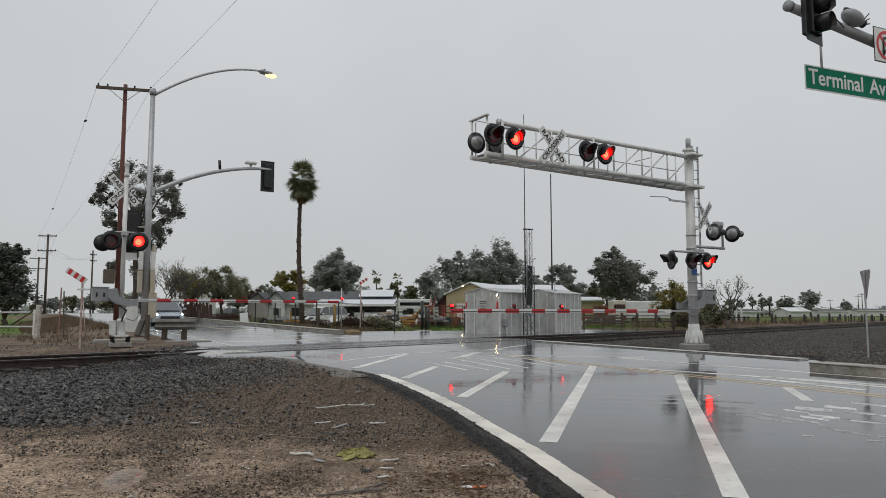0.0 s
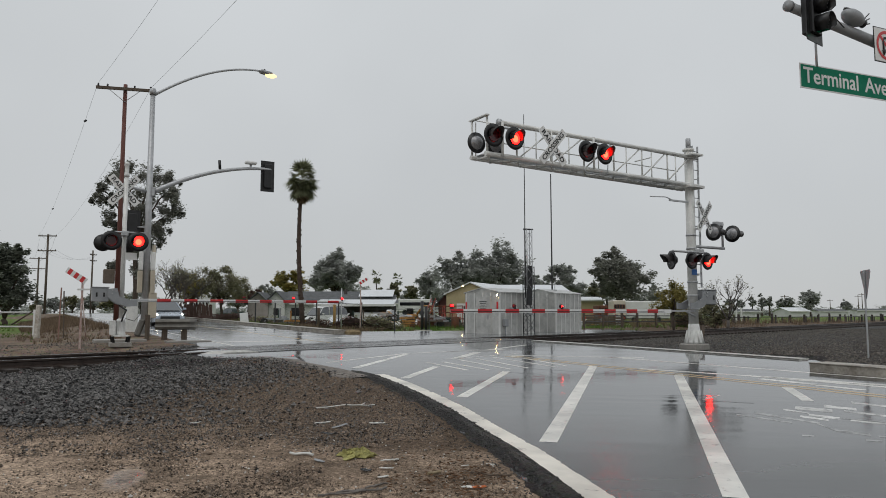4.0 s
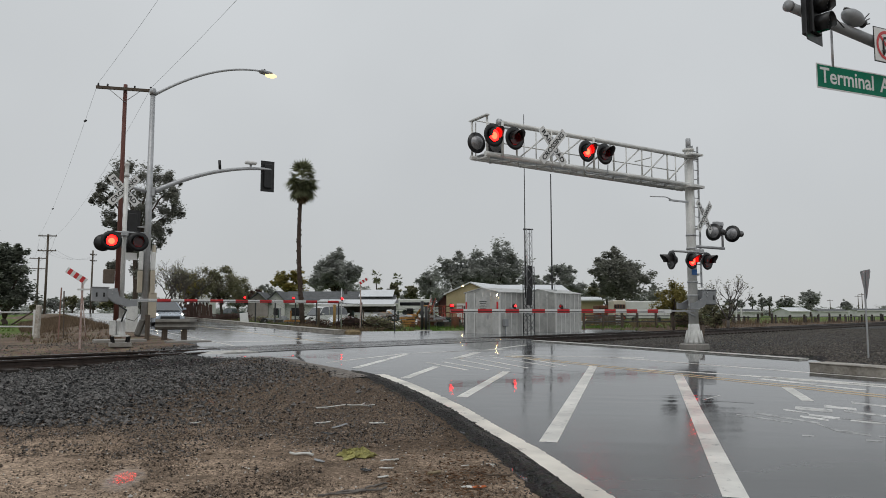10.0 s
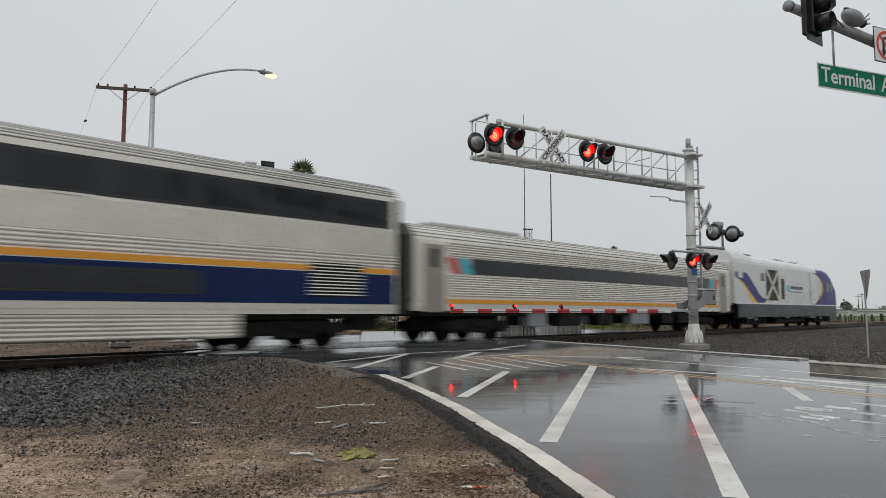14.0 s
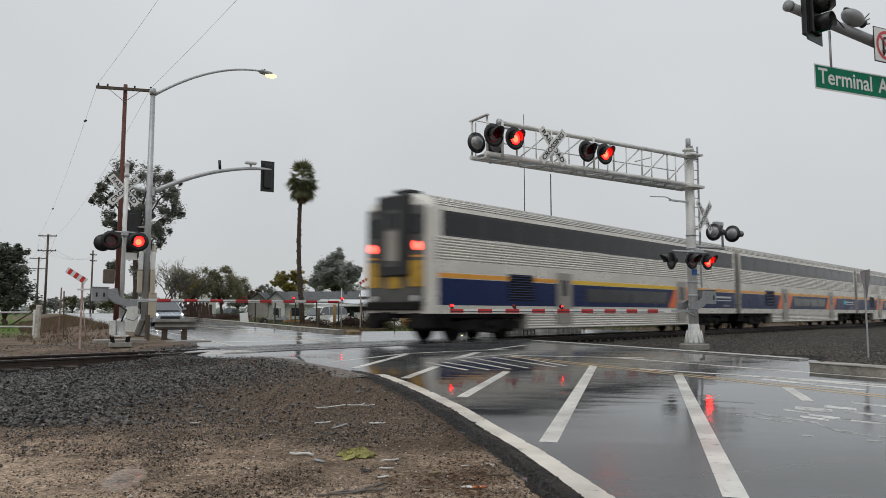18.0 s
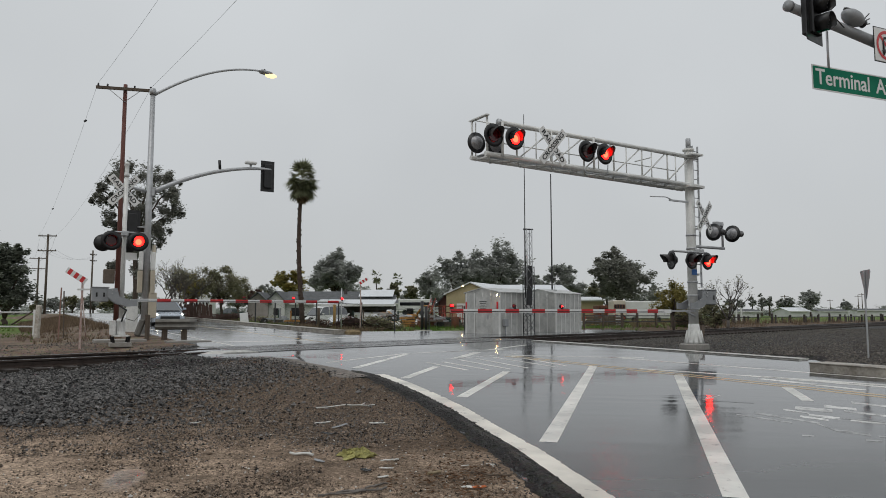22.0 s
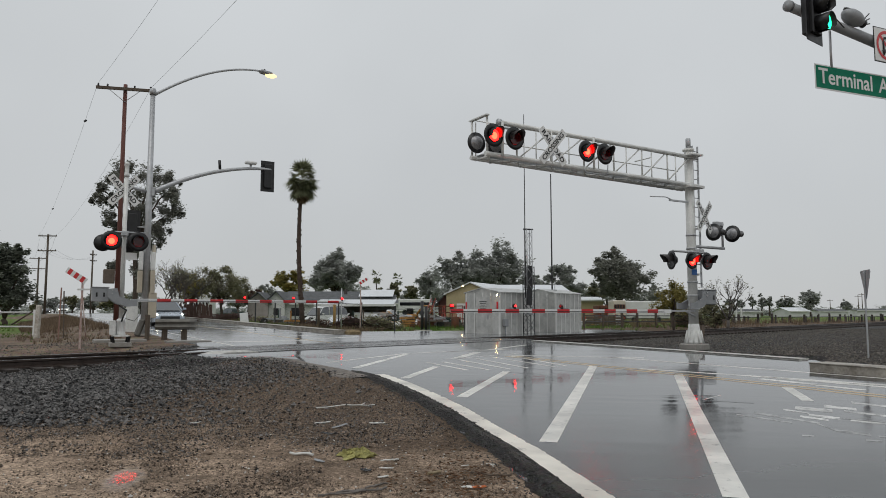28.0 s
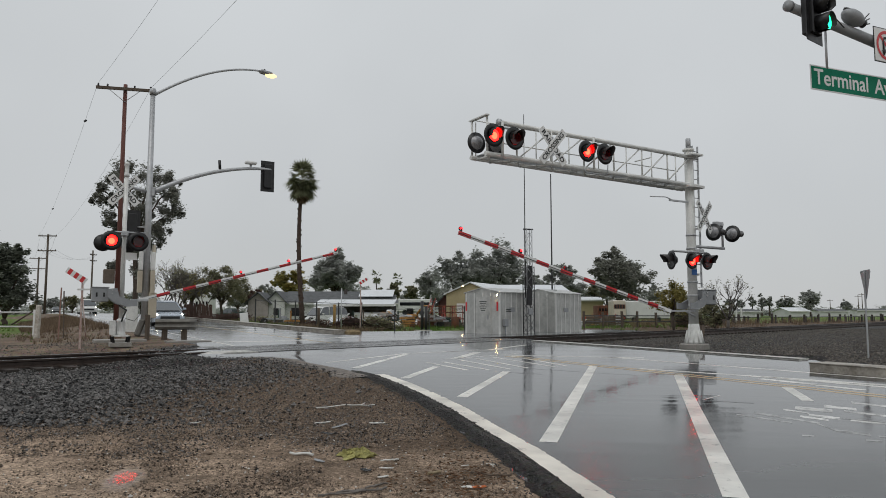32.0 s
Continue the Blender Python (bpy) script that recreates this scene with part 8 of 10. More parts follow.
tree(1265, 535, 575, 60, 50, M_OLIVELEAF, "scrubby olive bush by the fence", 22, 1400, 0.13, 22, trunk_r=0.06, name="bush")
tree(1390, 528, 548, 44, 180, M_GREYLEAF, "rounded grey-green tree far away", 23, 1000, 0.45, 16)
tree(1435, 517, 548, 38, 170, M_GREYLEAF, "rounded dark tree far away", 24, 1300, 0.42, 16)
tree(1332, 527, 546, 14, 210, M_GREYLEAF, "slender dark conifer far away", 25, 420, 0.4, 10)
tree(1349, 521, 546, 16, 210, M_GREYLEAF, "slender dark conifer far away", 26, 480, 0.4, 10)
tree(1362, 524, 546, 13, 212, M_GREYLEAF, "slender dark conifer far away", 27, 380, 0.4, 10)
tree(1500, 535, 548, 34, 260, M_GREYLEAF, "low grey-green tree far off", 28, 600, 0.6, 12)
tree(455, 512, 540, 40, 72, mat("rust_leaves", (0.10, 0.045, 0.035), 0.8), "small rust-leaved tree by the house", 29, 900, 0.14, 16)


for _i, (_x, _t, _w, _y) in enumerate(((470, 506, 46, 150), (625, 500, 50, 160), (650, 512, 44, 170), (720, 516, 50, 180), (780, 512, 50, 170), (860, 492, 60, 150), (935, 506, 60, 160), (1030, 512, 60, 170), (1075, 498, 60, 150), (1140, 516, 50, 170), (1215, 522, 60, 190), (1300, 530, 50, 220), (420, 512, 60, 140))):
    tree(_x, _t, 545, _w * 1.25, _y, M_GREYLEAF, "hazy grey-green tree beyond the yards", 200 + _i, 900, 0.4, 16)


for _i, (_x, _t, _w, _y) in enumerate(((96, 528, 50, 190), (128, 526, 44, 180), (165, 522, 60, 170), (205, 519, 60, 165), (250, 512, 60, 150), (70, 532, 50, 220))):
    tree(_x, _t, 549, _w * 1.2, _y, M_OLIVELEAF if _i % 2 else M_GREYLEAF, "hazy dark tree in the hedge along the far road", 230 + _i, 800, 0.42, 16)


def bare_tree(px_x, top_y, Y, label, seed, r=0.09, depth=4):
    rnd = random.Random(seed)
    k = Y / 1255.0
    x = (px_x - 784) * k
    z0 = base_z(x, Y) - 0.1
    h = 1 + (554 - top_y) * k - z0
    o = empty("bare_tree", pose(x, Y, z0), label, "tree", "trees round the crossing")
    bm = B()
    tips = []
    tube(bm, [(0, 0, -0.1), (0.05, 0, h * 0.2)], r * 1.2, 7, r)
    for _ in range(4):
        branches(bm, rnd, (0.05, 0, h * 0.19), (rnd.uniform(-0.7, 0.7), rnd.uniform(-0.7, 0.7), 1), h * 0.30, r * 0.6, depth - 1, tips, 0.75)
    zmax = max(v.co.z for v in bm.verts)
    for v in bm.verts:
        v.co.z *= h / zmax
    part("branchwork", bm, M_GREYBARK, o)
    cents = [(t.x, t.y, t.z * h / zmax, 0.28) for t in tips]
    v, f = leaves(rnd, cents, len(cents) * 2, 0.07)
    part("last_leaves", (v, f), M_OLIVELEAF, o)
    return o


bare_tree(1287, 486, 47, "leafless dark tree with crooked twigs", 1, 0.09)
bare_tree(312, 455, 62, "leafless spreading tree behind the waiting car", 2, 0.14, 5)
bare_tree(285, 468, 60, "leafless spreading tree behind the waiting car", 3, 0.12, 5)
bare_tree(360, 470, 64, "leafless spreading tree behind the fence", 4, 0.10, 5)
bare_tree(1245, 512, 52, "leafless dark tree with crooked twigs", 5, 0.06)


M_PALMBARK = mat("palm_bark", (0.10, 0.065, 0.05), 0.9, 0, 0.35, 5, 0.6, 40)


def palm(px_x, crown_y, Y, height_px, label, seed, fr=26, flen=None, skirt=True, lean=0.2):
    rnd = random.Random(seed)
    k = Y / 1255.0
    x = (px_x - 784) * k
    z0 = base_z(x, Y) - 0.1
    zc = 1 + (554 - crown_y) * k - z0
    o = empty("palm_tree", pose(x, Y, z0), label, "palm", "palms beyond the crossing")
    r = 0.12 if Y < 60 else 0.085
    flen = flen or 1.15
    bm = B()
    tube(bm, [(lean * math.sin(i / 9 * 2.5), 0, zc * i / 9) for i in range(10)], r * 1.45, 12, r)
    for i in range(int(zc * 6)):
        z = i / 6
        a = rnd.uniform(0, 6.28)
        rr = r * (1.45 - 0.45 * z / zc)
        lx = lean * math.sin(z / zc * 2.5)
        box(bm, (lx + rr * math.cos(a), rr * math.sin(a), z), (0.10, 0.09, 0.12), math.degrees(a))
    part("trunk", bm, M_PALMBARK, o)
    tx = lean * math.sin(2.5)

    def fan(v, f, base, d, size, droop):
        d = d.normalized()
        side = d.cross(Vector((0, 0, 1)))
        side = side.normalized() if side.length > 0.05 else Vector((1, 0, 0))
        mid = base + d * size * 0.5
        for j in range(11):
            a = radians(-80 + 16 * j)
            tip = mid + (d * math.cos(a) + side * math.sin(a)) * size * 0.62 + Vector((0, 0, -droop * size * (0.25 + 0.3 * abs(math.sin(a)))))
            w = (side * math.cos(a) - d * math.sin(a)) * size * 0.055
            n = len(v)
            v += [tuple(mid), tuple((mid + tip) / 2 + w), tuple(tip), tuple((mid + tip) / 2 - w)]
            f.append((n, n + 1, n + 2, n + 3))
        n = len(v)
        q = side * 0.02
        v += [tuple(base - q), tuple(base + q), tuple(mid + q), tuple(mid - q)]
        f.append((n, n + 1, n + 2, n + 3))
    top = Vector((tx, 0, zc))
    v, f = [], []
    # a few erect fans, a ring of level ones, and many that hang
    for n_, e0, e1, lift, ln, dr in ((fr // 6, 0.9, 2.6, 0.12, 0.98, 0.15), (fr // 3, 0.0, 0.9, 0.02, 0.95, 0.5), (fr, -1.9, 0.1, -0.05, 0.95, 0.8)):
        for i in range(n_):
            a, e = 6.28 * (i + rnd.uniform(-0.3, 0.3)) / n_, rnd.uniform(e0, e1)
            fan(v, f, top + Vector((0, 0, lift + 0.1 * rnd.random())), Vector((math.cos(a), math.sin(a), e)), flen * ln * rnd.uniform(0.8, 1.12), dr)
    part("crown", (v, f), M_PALMLEAF, o)
    if skirt:
        v, f = [], []
        for i in range(46):
            a = rnd.uniform(0, 6.28)
            z = rnd.uniform(0, 1)
            fan(v, f, top + Vector((0, 0, -0.3 - 0.8 * z)), Vector((math.cos(a), math.sin(a), -2.2 - 1.5 * z)), flen * (0.75 - 0.25 * z), 0.3)
        part("dead_frond_skirt", (v, f), M_DEADFROND, o)
    return o


palm(537, 316, 50, 0, "tall fan palm with a skirt of dead fronds", 1, 52, 1.28, True, -0.42)
palm(665, 490, 140, 0, "slender fan palm far beyond the yard", 2, 13, 1.35, False, 0.1)
palm(702, 496, 138, 0, "slender fan palm far beyond the yard", 3, 13, 1.35, False, 0.1)


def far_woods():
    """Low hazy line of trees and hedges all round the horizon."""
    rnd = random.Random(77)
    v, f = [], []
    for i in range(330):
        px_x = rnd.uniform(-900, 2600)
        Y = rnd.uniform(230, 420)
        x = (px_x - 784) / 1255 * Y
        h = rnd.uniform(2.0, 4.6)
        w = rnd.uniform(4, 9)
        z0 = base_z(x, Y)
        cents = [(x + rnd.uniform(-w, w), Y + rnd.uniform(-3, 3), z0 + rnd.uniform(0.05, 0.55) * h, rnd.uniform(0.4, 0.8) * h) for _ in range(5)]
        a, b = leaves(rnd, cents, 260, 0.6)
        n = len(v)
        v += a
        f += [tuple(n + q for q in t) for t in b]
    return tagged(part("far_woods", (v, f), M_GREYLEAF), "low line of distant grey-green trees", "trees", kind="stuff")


far_woods()


def weeds(name, n, place, hgt, material, label, seed):
    rnd = random.Random(seed)
    v, f = [], []
    for _ in range(n):
        x, y = place(rnd)
        a0, p0 = vw(x, y)
        q = ap(x, y)[1]
        if abs(q - TRACK_P) < 3.3 or (p0 > 13 and q < 21.0):
            continue
        if on_road(a0, p0) or noise.noise(Vector((x * 0.55, y * 0.35, seed))) < -0.05 + 0.25 * rnd.random():
            continue
        z = ground_height(x, y)
        for _k in range(5):
            a = rnd.uniform(0, 6.28)
            h = hgt * rnd.uniform(0.4, 1.3)
            q = len(v)
            dx, dy = 0.010 * math.cos(a) * (1 + hgt), 0.010 * math.sin(a) * (1 + hgt)
            ox, oy = rnd.uniform(-.6, .6) * h, rnd.uniform(-.6, .6) * h
            v += [(x - dx, y - dy, z), (x + dx, y + dy, z), (x + ox, y + oy, z + h)]
            f.append((q, q + 1, q + 2))
    return tagged(part(name, (v, f), material), label, "grass", kind="stuff")


def area(x0, x1, y0, y1):
    return lambda r: (r.uniform(x0, x1), r.uniform(y0, y1))


def along(v0, v1, w0, w1):
    def g(r):
        P = rw(r.uniform(v0, v1), r.uniform(w0, w1))
        return P.x, P.y
    return g


weeds("dry_weeds", 600, along(28, 40, 0.0, 3.6), 0.16, M_DRYGRASS, "brown dry weeds along the road edge", 1)
weeds("dry_weeds", 5000, along(40, 78, 0.2, 4.2), 0.36, M_DRYGRASS, "brown dry weeds along the road edge", 7)
weeds("dry_weeds", 2500, along(34, 80, 13.6, 19), 0.30, M_DRYGRASS, "brown dry weeds behind the kerb", 2)
weeds("grass_tufts", 6000, along(30, 75, -14, 0.8), 0.12, M_GRASSBLADE, "short green grass of the field", 3)
weeds("grass_tufts", 5000, area(-2, 22, 38, 58), 0.22, M_GRASSBLADE, "rough green grass beyond the track", 4)
weeds("grass_tufts", 4000, area(-18, 0, 42, 62), 0.22, M_GRASSBLADE, "rough green grass of the yard", 5)
weeds("dry_weeds", 9000, area(12, 60, 46, 82), 0.55, M_DRYGRASS, "brown dry weeds along the fence", 6)


# ---- signal house, lattice tower, antennas
def at_track(a, p, z=0.0, deg=0.0):
    P = tw(a, p)
    return pose(P.x, P.y, base_z(P.x, P.y) + z, 0, 0, TRACK_DEG + deg)


def bungalow(a, p, l, w, h, with_door):
    """Ribbed metal signal house; gable end towards -x, long side towards -y."""
    o = empty("signal_house", at_track(a, p, -0.12), "ribbed grey aluminium signal house with shallow gable roof", "equipment house", "signal houses beside the track")
    bm = B()
    prism(bm, [(0, 0.1), (w, 0.1), (w, h), (w / 2, h + 0.22), (0, h)], 0, l, "x")
    part("shell", bm, M_ALU, o)
    part("skid_base", boxed((l / 2, w / 2, 0.05), (l - 0.1, w - 0.1, 0.2)), M_TRUCK, o)
    for k in range(int(l / 0.42) + 1):
        part("side_rib", boxed((min(l - 0.02, 0.02 + k * 0.42), -0.012, h / 2 + 0.05), (0.05, 0.03, h - 0.1)), M_ALURIB, o)
    for k in range(int(w / 0.5) + 1):
        part("end_rib", boxed((-0.012, min(w - 0.02, 0.02 + k * 0.5), h / 2 + 0.05), (0.03, 0.045, h - 0.1)), M_ALURIB, o)
    for s in (0, 1):
        bm = B()
        prism(bm, [(-0.06, h - 0.02), (w / 2, h + 0.215), (w / 2, h + 0.25), (-0.06, h + 0.02)] if s == 0 else [(w + 0.06, h - 0.02), (w / 2, h + 0.215), (w / 2, h + 0.25), (w + 0.06, h + 0.02)], -0.06, l + 0.06, "x")
        part("roof_sheet", bm, M_ALU, o)
    if with_door:
        d = part("door", boxed((-0.03, w * 0.45, 1.05), (0.04, 0.9, 1.85), bevel=0.01), M_ALU, o)
        part("door_handle", boxed((-0.06, w * 0.45 - 0.3, 1.0), (0.03, 0.05, 0.2)), M_GREYPAINT, d)
        for k in range(6):
            part("notice_line", boxed((-0.056, w * 0.45, h - 0.42 - k * 0.085), (0.006, 0.44 - 0.09 * (k % 3), 0.028)), M_TRUCK, o)
        for y in (0.12, w - 0.1):
            part("red_marker", boxed((-0.028, y, h - 0.65), (0.012, 0.09, 0.42)), M_RED, o)
        part("meter_box", boxed((0.35, -0.08, 0.75), (0.28, 0.14, 0.36), bevel=0.02), M_GREYPAINT, o)
        part("conduit", cyl(B(), (0.35, -0.06, 0.1), (0.35, -0.06, 0.6), 0.03, seg=8), M_GREYPAINT, o)
        lamp = part("wall_lamp", boxed((-0.06, 0.06, h - 0.12), (0.1, 0.12, 0.1), bevel=0.02), M_GREYPAINT, o)
        part("lamp_glow", cyl(B(), (-0.12, 0.06, h - 0.16), (-0.10, 0.06, h - 0.10), 0.035, seg=10), M_AMBERGLOW, lamp, "glowing amber lamp")
    for k in range(2 if with_door else 0):
        part("notice_line", boxed((0.62, -0.034, h - 0.80 - k * 0.09), (0.34, 0.006, 0.03)), M_TRUCK, o)
    part("pale_plate", boxed((0.9, -0.03, 1.35), (0.4, 0.008, 0.22)), M_GREYPAINT, o)
    return o


M_AMBERGLOW = mat("lit_amber_lamp", (1.0, 0.60, 0.22), emit=60.0)
bungalow(25.75, 20.8, 2.7, 2.15, 2.16, True)
bungalow(30.3, 20.8, 2.4, 2.15, 2.20, False)


def lattice_tower():
    x, y = 4.12, 34.0
    o = empty("lattice_tower", pose(x, y, base_z(x, y) - 0.2, 0, 0, 20), "dark steel crank-up lattice tower with whip antenna", "tower")
    for w, z0, z1, m_, st in ((0.40, 0, 3.5, M_DARKSTEEL, 0.35), (0.27, 2.4, 5.3, M_GALV, 0.35)):
        for sx in (-1, 1):
            for sy in (-1, 1):
                part("leg", cyl(B(), (sx * w / 2, sy * w / 2, z0), (sx * w / 2, sy * w / 2, z1), 0.022, seg=6), m_, o)
        n = int((z1 - z0) / st)
        for k in range(n):
            za, zb = z0 + k * st, z0 + (k + 1) * st
            s = 1 if k % 2 else -1
            part("brace", cyl(B(), (-s * w / 2, -w / 2, za), (s * w / 2, -w / 2, zb), 0.011, seg=5), m_, o)
            part("brace", cyl(B(), (-s * w / 2, w / 2, za), (s * w / 2, w / 2, zb), 0.011, seg=5), m_, o)
            part("brace", cyl(B(), (-w / 2, -s * w / 2, za), (-w / 2, s * w / 2, zb), 0.011, seg=5), m_, o)
            part("brace", cyl(B(), (w / 2, -s * w / 2, za), (w / 2, s * w / 2, zb), 0.011, seg=5), m_, o)
    part("cable_tray", boxed((0.02, -0.05, 2.6), (0.22, 0.12, 1.9)), M_DARKSTEEL, o)
    part("winch", boxed((-0.05, -0.25, 1.35), (0.2, 0.16, 0.3), bevel=0.02), M_GREYPAINT, o)
    part("top_bracket", boxed((0.0, 0, 5.32), (0.5, 0.12, 0.06)), M_DARKSTEEL, o)
    part("whip_antenna", cyl(B(), (-0.17, 0, 2.0), (-0.17, 0, 11.0), 0.030, 0.016, 8), M_DARKSTEEL, o)
    return o


M_DARKSTEEL = mat("dark_steel", (0.06, 0.06, 0.062), 0.5, 0.4, 0.2, 6)
lattice_tower()
_o = empty("antenna_mast", pose(6.1, 39.5, base_z(6.1, 39.5) - 0.2), "tall thin grey antenna pole behind the signal house", "antenna")
part("pole", cyl(B(), (0, 0, 0), (0, 0, 9.1), 0.05, 0.03, 8), M_DARKSTEEL, _o)
_o = empty("antenna_mast", pose(5.95, 37.6, base_z(6, 37) - 0.2), "short pale antenna pole beside the signal house", "antenna")
part("pole", cyl(B(), (0, 0, 0), (0, 0, 2.9), 0.03, 0.02, 8), M_GALV, _o)
part("fitting", boxed((0, 0, 2.45), (0.2, 0.12, 0.12)), M_GALV, _o)


# ---- houses and sheds
def px_x(p, Y):
    return (p - 784) / 1255.0 * Y


def px_z(q, Y):
    return 1 + (554 - q) / 1255.0 * Y


M_HOUSEWHITE = mat("white_siding", (0.66, 0.66, 0.64), 0.6, 0, 0.08, 0.8)
M_SHINGLE = mat("grey_shingles", (0.11, 0.115, 0.12), 0.8, 0, 0.2, 2, 0.5, 20)
M_TAN = mat("tan_metal_wall", (0.42, 0.35, 0.20), 0.6, 0, 0.12, 0.6)
M_WHITEROOF = mat("white_metal_roof", (0.72, 0.74, 0.76), 0.35, 0.1, 0.08, 0.6)
M_PORCHDARK = mat("dark_timber", (0.06, 0.05, 0.045), 0.8, 0, 0.2, 2)
M_RUSTIRON = mat("rusty_iron", (0.20, 0.075, 0.04), 0.8, 0.1, 0.35, 3)
M_ORANGEMACH = mat("faded_orange_paint", (0.50, 0.24, 0.06), 0.6, 0, 0.25, 3)
M_REDPAINT = mat("faded_red_paint", (0.40, 0.06, 0.04), 0.5, 0, 0.2, 3)


M_DARKREDWALL = mat("dark_red_boards", (0.10, 0.035, 0.03), 0.8, 0, 0.2, 3)


def gable_house(name, x0, x1, y0, depth, z0, ze, zr, wall, roof, label, turn=0.0, ridge="x", eave=0.35, windows=()):
    """Gabled building: front wall at local y=0."""
    L = x1 - x0
    o = empty(name, pose(x0, y0, z0, 0, 0, turn), label, "house")
    he, hr = ze - z0, zr - z0
    bm = B()
    if ridge == "x":
        prism(bm, [(0, 0), (depth, 0), (depth, he), (depth / 2, hr - 0.05), (0, he)], 0, L, "x")
        part("wall", bm, wall, o)
        for s in (0, 1):
            bm = B()
            y_a, y_b = (-eave, depth / 2) if s == 0 else (depth + eave, depth / 2)
            drop = (hr - he) / (depth / 2) * eave
            prism(bm, [(y_a, he - drop), (y_b, hr), (y_b, hr + 0.1), (y_a, he - drop + 0.1)], -eave, L + eave, "x")
            part("roof", bm, roof, o)
        part("fascia", boxed((L / 2, -eave - 0.01, he - (hr - he) / (depth / 2) * eave + 0.02), (L + 2 * eave, 0.04, 0.2)), M_HOUSEWHITE, o)
    else:
        prism(bm, [(0, 0), (L, 0), (L, he), (L / 2, hr - 0.05), (0, he)], 0, depth, "y")
        part("wall", bm, wall, o)
        for s in (0, 1):
            bm = B()
            x_a, x_b = (-eave, L / 2) if s == 0 else (L + eave, L / 2)
            drop = (hr - he) / (L / 2) * eave
            prism(bm, [(x_a, he - drop), (x_b, hr), (x_b, hr + 0.1), (x_a, he - drop + 0.1)], -eave, depth + eave, "y")
            part("roof", bm, roof, o)
    for wx, wz, ww, wh in windows:
        w = part("window", boxed((wx, -0.03, wz), (ww + 0.14, 0.05, wh + 0.14)), M_HOUSEWHITE, o)
        part("pane", boxed((wx, -0.06, wz), (ww, 0.02, wh)), M_TRAINGLASS, w)
    return o


Yh = 70.0
gable_house("house", px_x(502, Yh), px_x(640, Yh), Yh, 7.0, -0.1, px_z(536, Yh), px_z(516, Yh), M_HOUSEWHITE, M_SHINGLE, "white bungalow house with grey shingle roof", windows=((1.2, 1.2, 0.9, 0.8), (5.2, 1.2, 1.0, 0.8)))
gable_house("house_wing", px_x(476, Yh), px_x(506, Yh), Yh - 0.6, 6.0, -0.1, px_z(532, Yh), px_z(517, Yh), M_HOUSEWHITE, M_SHINGLE, "white gabled wing of the bungalow house", ridge="y", windows=((0.85, 1.2, 0.5, 0.7),))
gable_house("garden_shed", px_x(444, Yh), px_x(478, Yh), Yh - 1.0, 3.0, -0.1, px_z(534, Yh), px_z(519, Yh), mat("pink_grey_siding", (0.45, 0.40, 0.38), 0.7), M_SHINGLE, "small grey-roofed shed beside the white house", ridge="y")


def porch():
    x0, x1 = px_x(555, 66), px_x(697, 66)
    o = empty("porch", pose(x0, 66, -0.1), "long open porch with pale metal roof and dark posts", "porch")
    L = x1 - x0
    zf = px_z(541, 66) + 0.1
    bm = B()
    prism(bm, [(0, zf), (3.6, zf + 0.55), (3.6, zf + 0.63), (0, zf + 0.14)], 0, L, "x")
    part("roof", bm, M_WHITEROOF, o)
    part("fascia", boxed((L / 2, -0.03, zf + 0.02), (L, 0.05, 0.2)), M_HOUSEWHITE, o)
    for k in range(6):
        part("post", boxed((0.2 + k * (L - 0.4) / 5, 0.05, zf / 2), (0.12, 0.12, zf)), M_PORCHDARK, o)
    part("rear_wall", boxed((L / 2, 3.5, zf / 2), (L, 0.1, zf)), M_PORCHDARK, o)
    part("upper_roof", boxed((L * 0.67, 4.6, zf + 0.75), (L * 0.62, 2.8, 0.12), rx=14), M_SHINGLE, o)
    part("skylight_roof", boxed((L * 0.72, 5.4, px_z(517, 70)), (3.4, 2.6, 0.1), rx=16), M_WHITEROOF, o)
    part("vent_stack", boxed((L * 0.32, 4.2, zf + 1.4), (0.3, 0.3, 0.5)), M_PORCHDARK, o)
    return o


porch()

Yw = 62.0
gable_house("warehouse", px_x(790, Yw), px_x(790, Yw) + 4.6, Yw, 16.0, -0.2, px_z(521, Yw), px_z(502, Yw), M_TAN, M_WHITEROOF, "tan metal warehouse with white roof and roller door", turn=-24, ridge="y", eave=0.2)
_o = empty("roller_door", pose(px_x(808, Yw), Yw - 1.0, -0.1, 0, 0, -24), "white roller door of the tan warehouse", "door")
part("door_leaf", boxed((0.6, -0.1, 0.95), (1.1, 0.06, 1.9)), M_HOUSEWHITE, _o)
for _k in range(7):
    part("door_slat", boxed((0.6, -0.14, 0.15 + _k * 0.27), (1.08, 0.02, 0.22)), M_HOUSEWHITE, _o)
_o = empty("flood_lamp", pose(px_x(819, 60), 60.0, px_z(506, 60)), "lit flood lamp under the warehouse gable", "lamp")
part("lamp_body", boxed((0, 0.05, 0), (0.2, 0.14, 0.14), bevel=0.02), M_GREYPAINT, _o)
part("lamp_glow", boxed((0, -0.04, -0.01), (0.10, 0.04, 0.07)), M_AMBERGLOW, _o)
gable_house("warehouse", px_x(832, 66), px_x(1003, 66), 66.0, 9.0, -0.2, px_z(517, 66), px_z(503, 66), M_TAN, M_WHITEROOF, "long metal shed with white roof behind the signal houses", eave=0.3)
gable_house("shed", px_x(1022, 92), px_x(1068, 92), 92.0, 7.0, 0, px_z(532, 92), px_z(526, 92), M_TAN, M_WHITEROOF, "low tan shed with flat pale roof", eave=0.3)
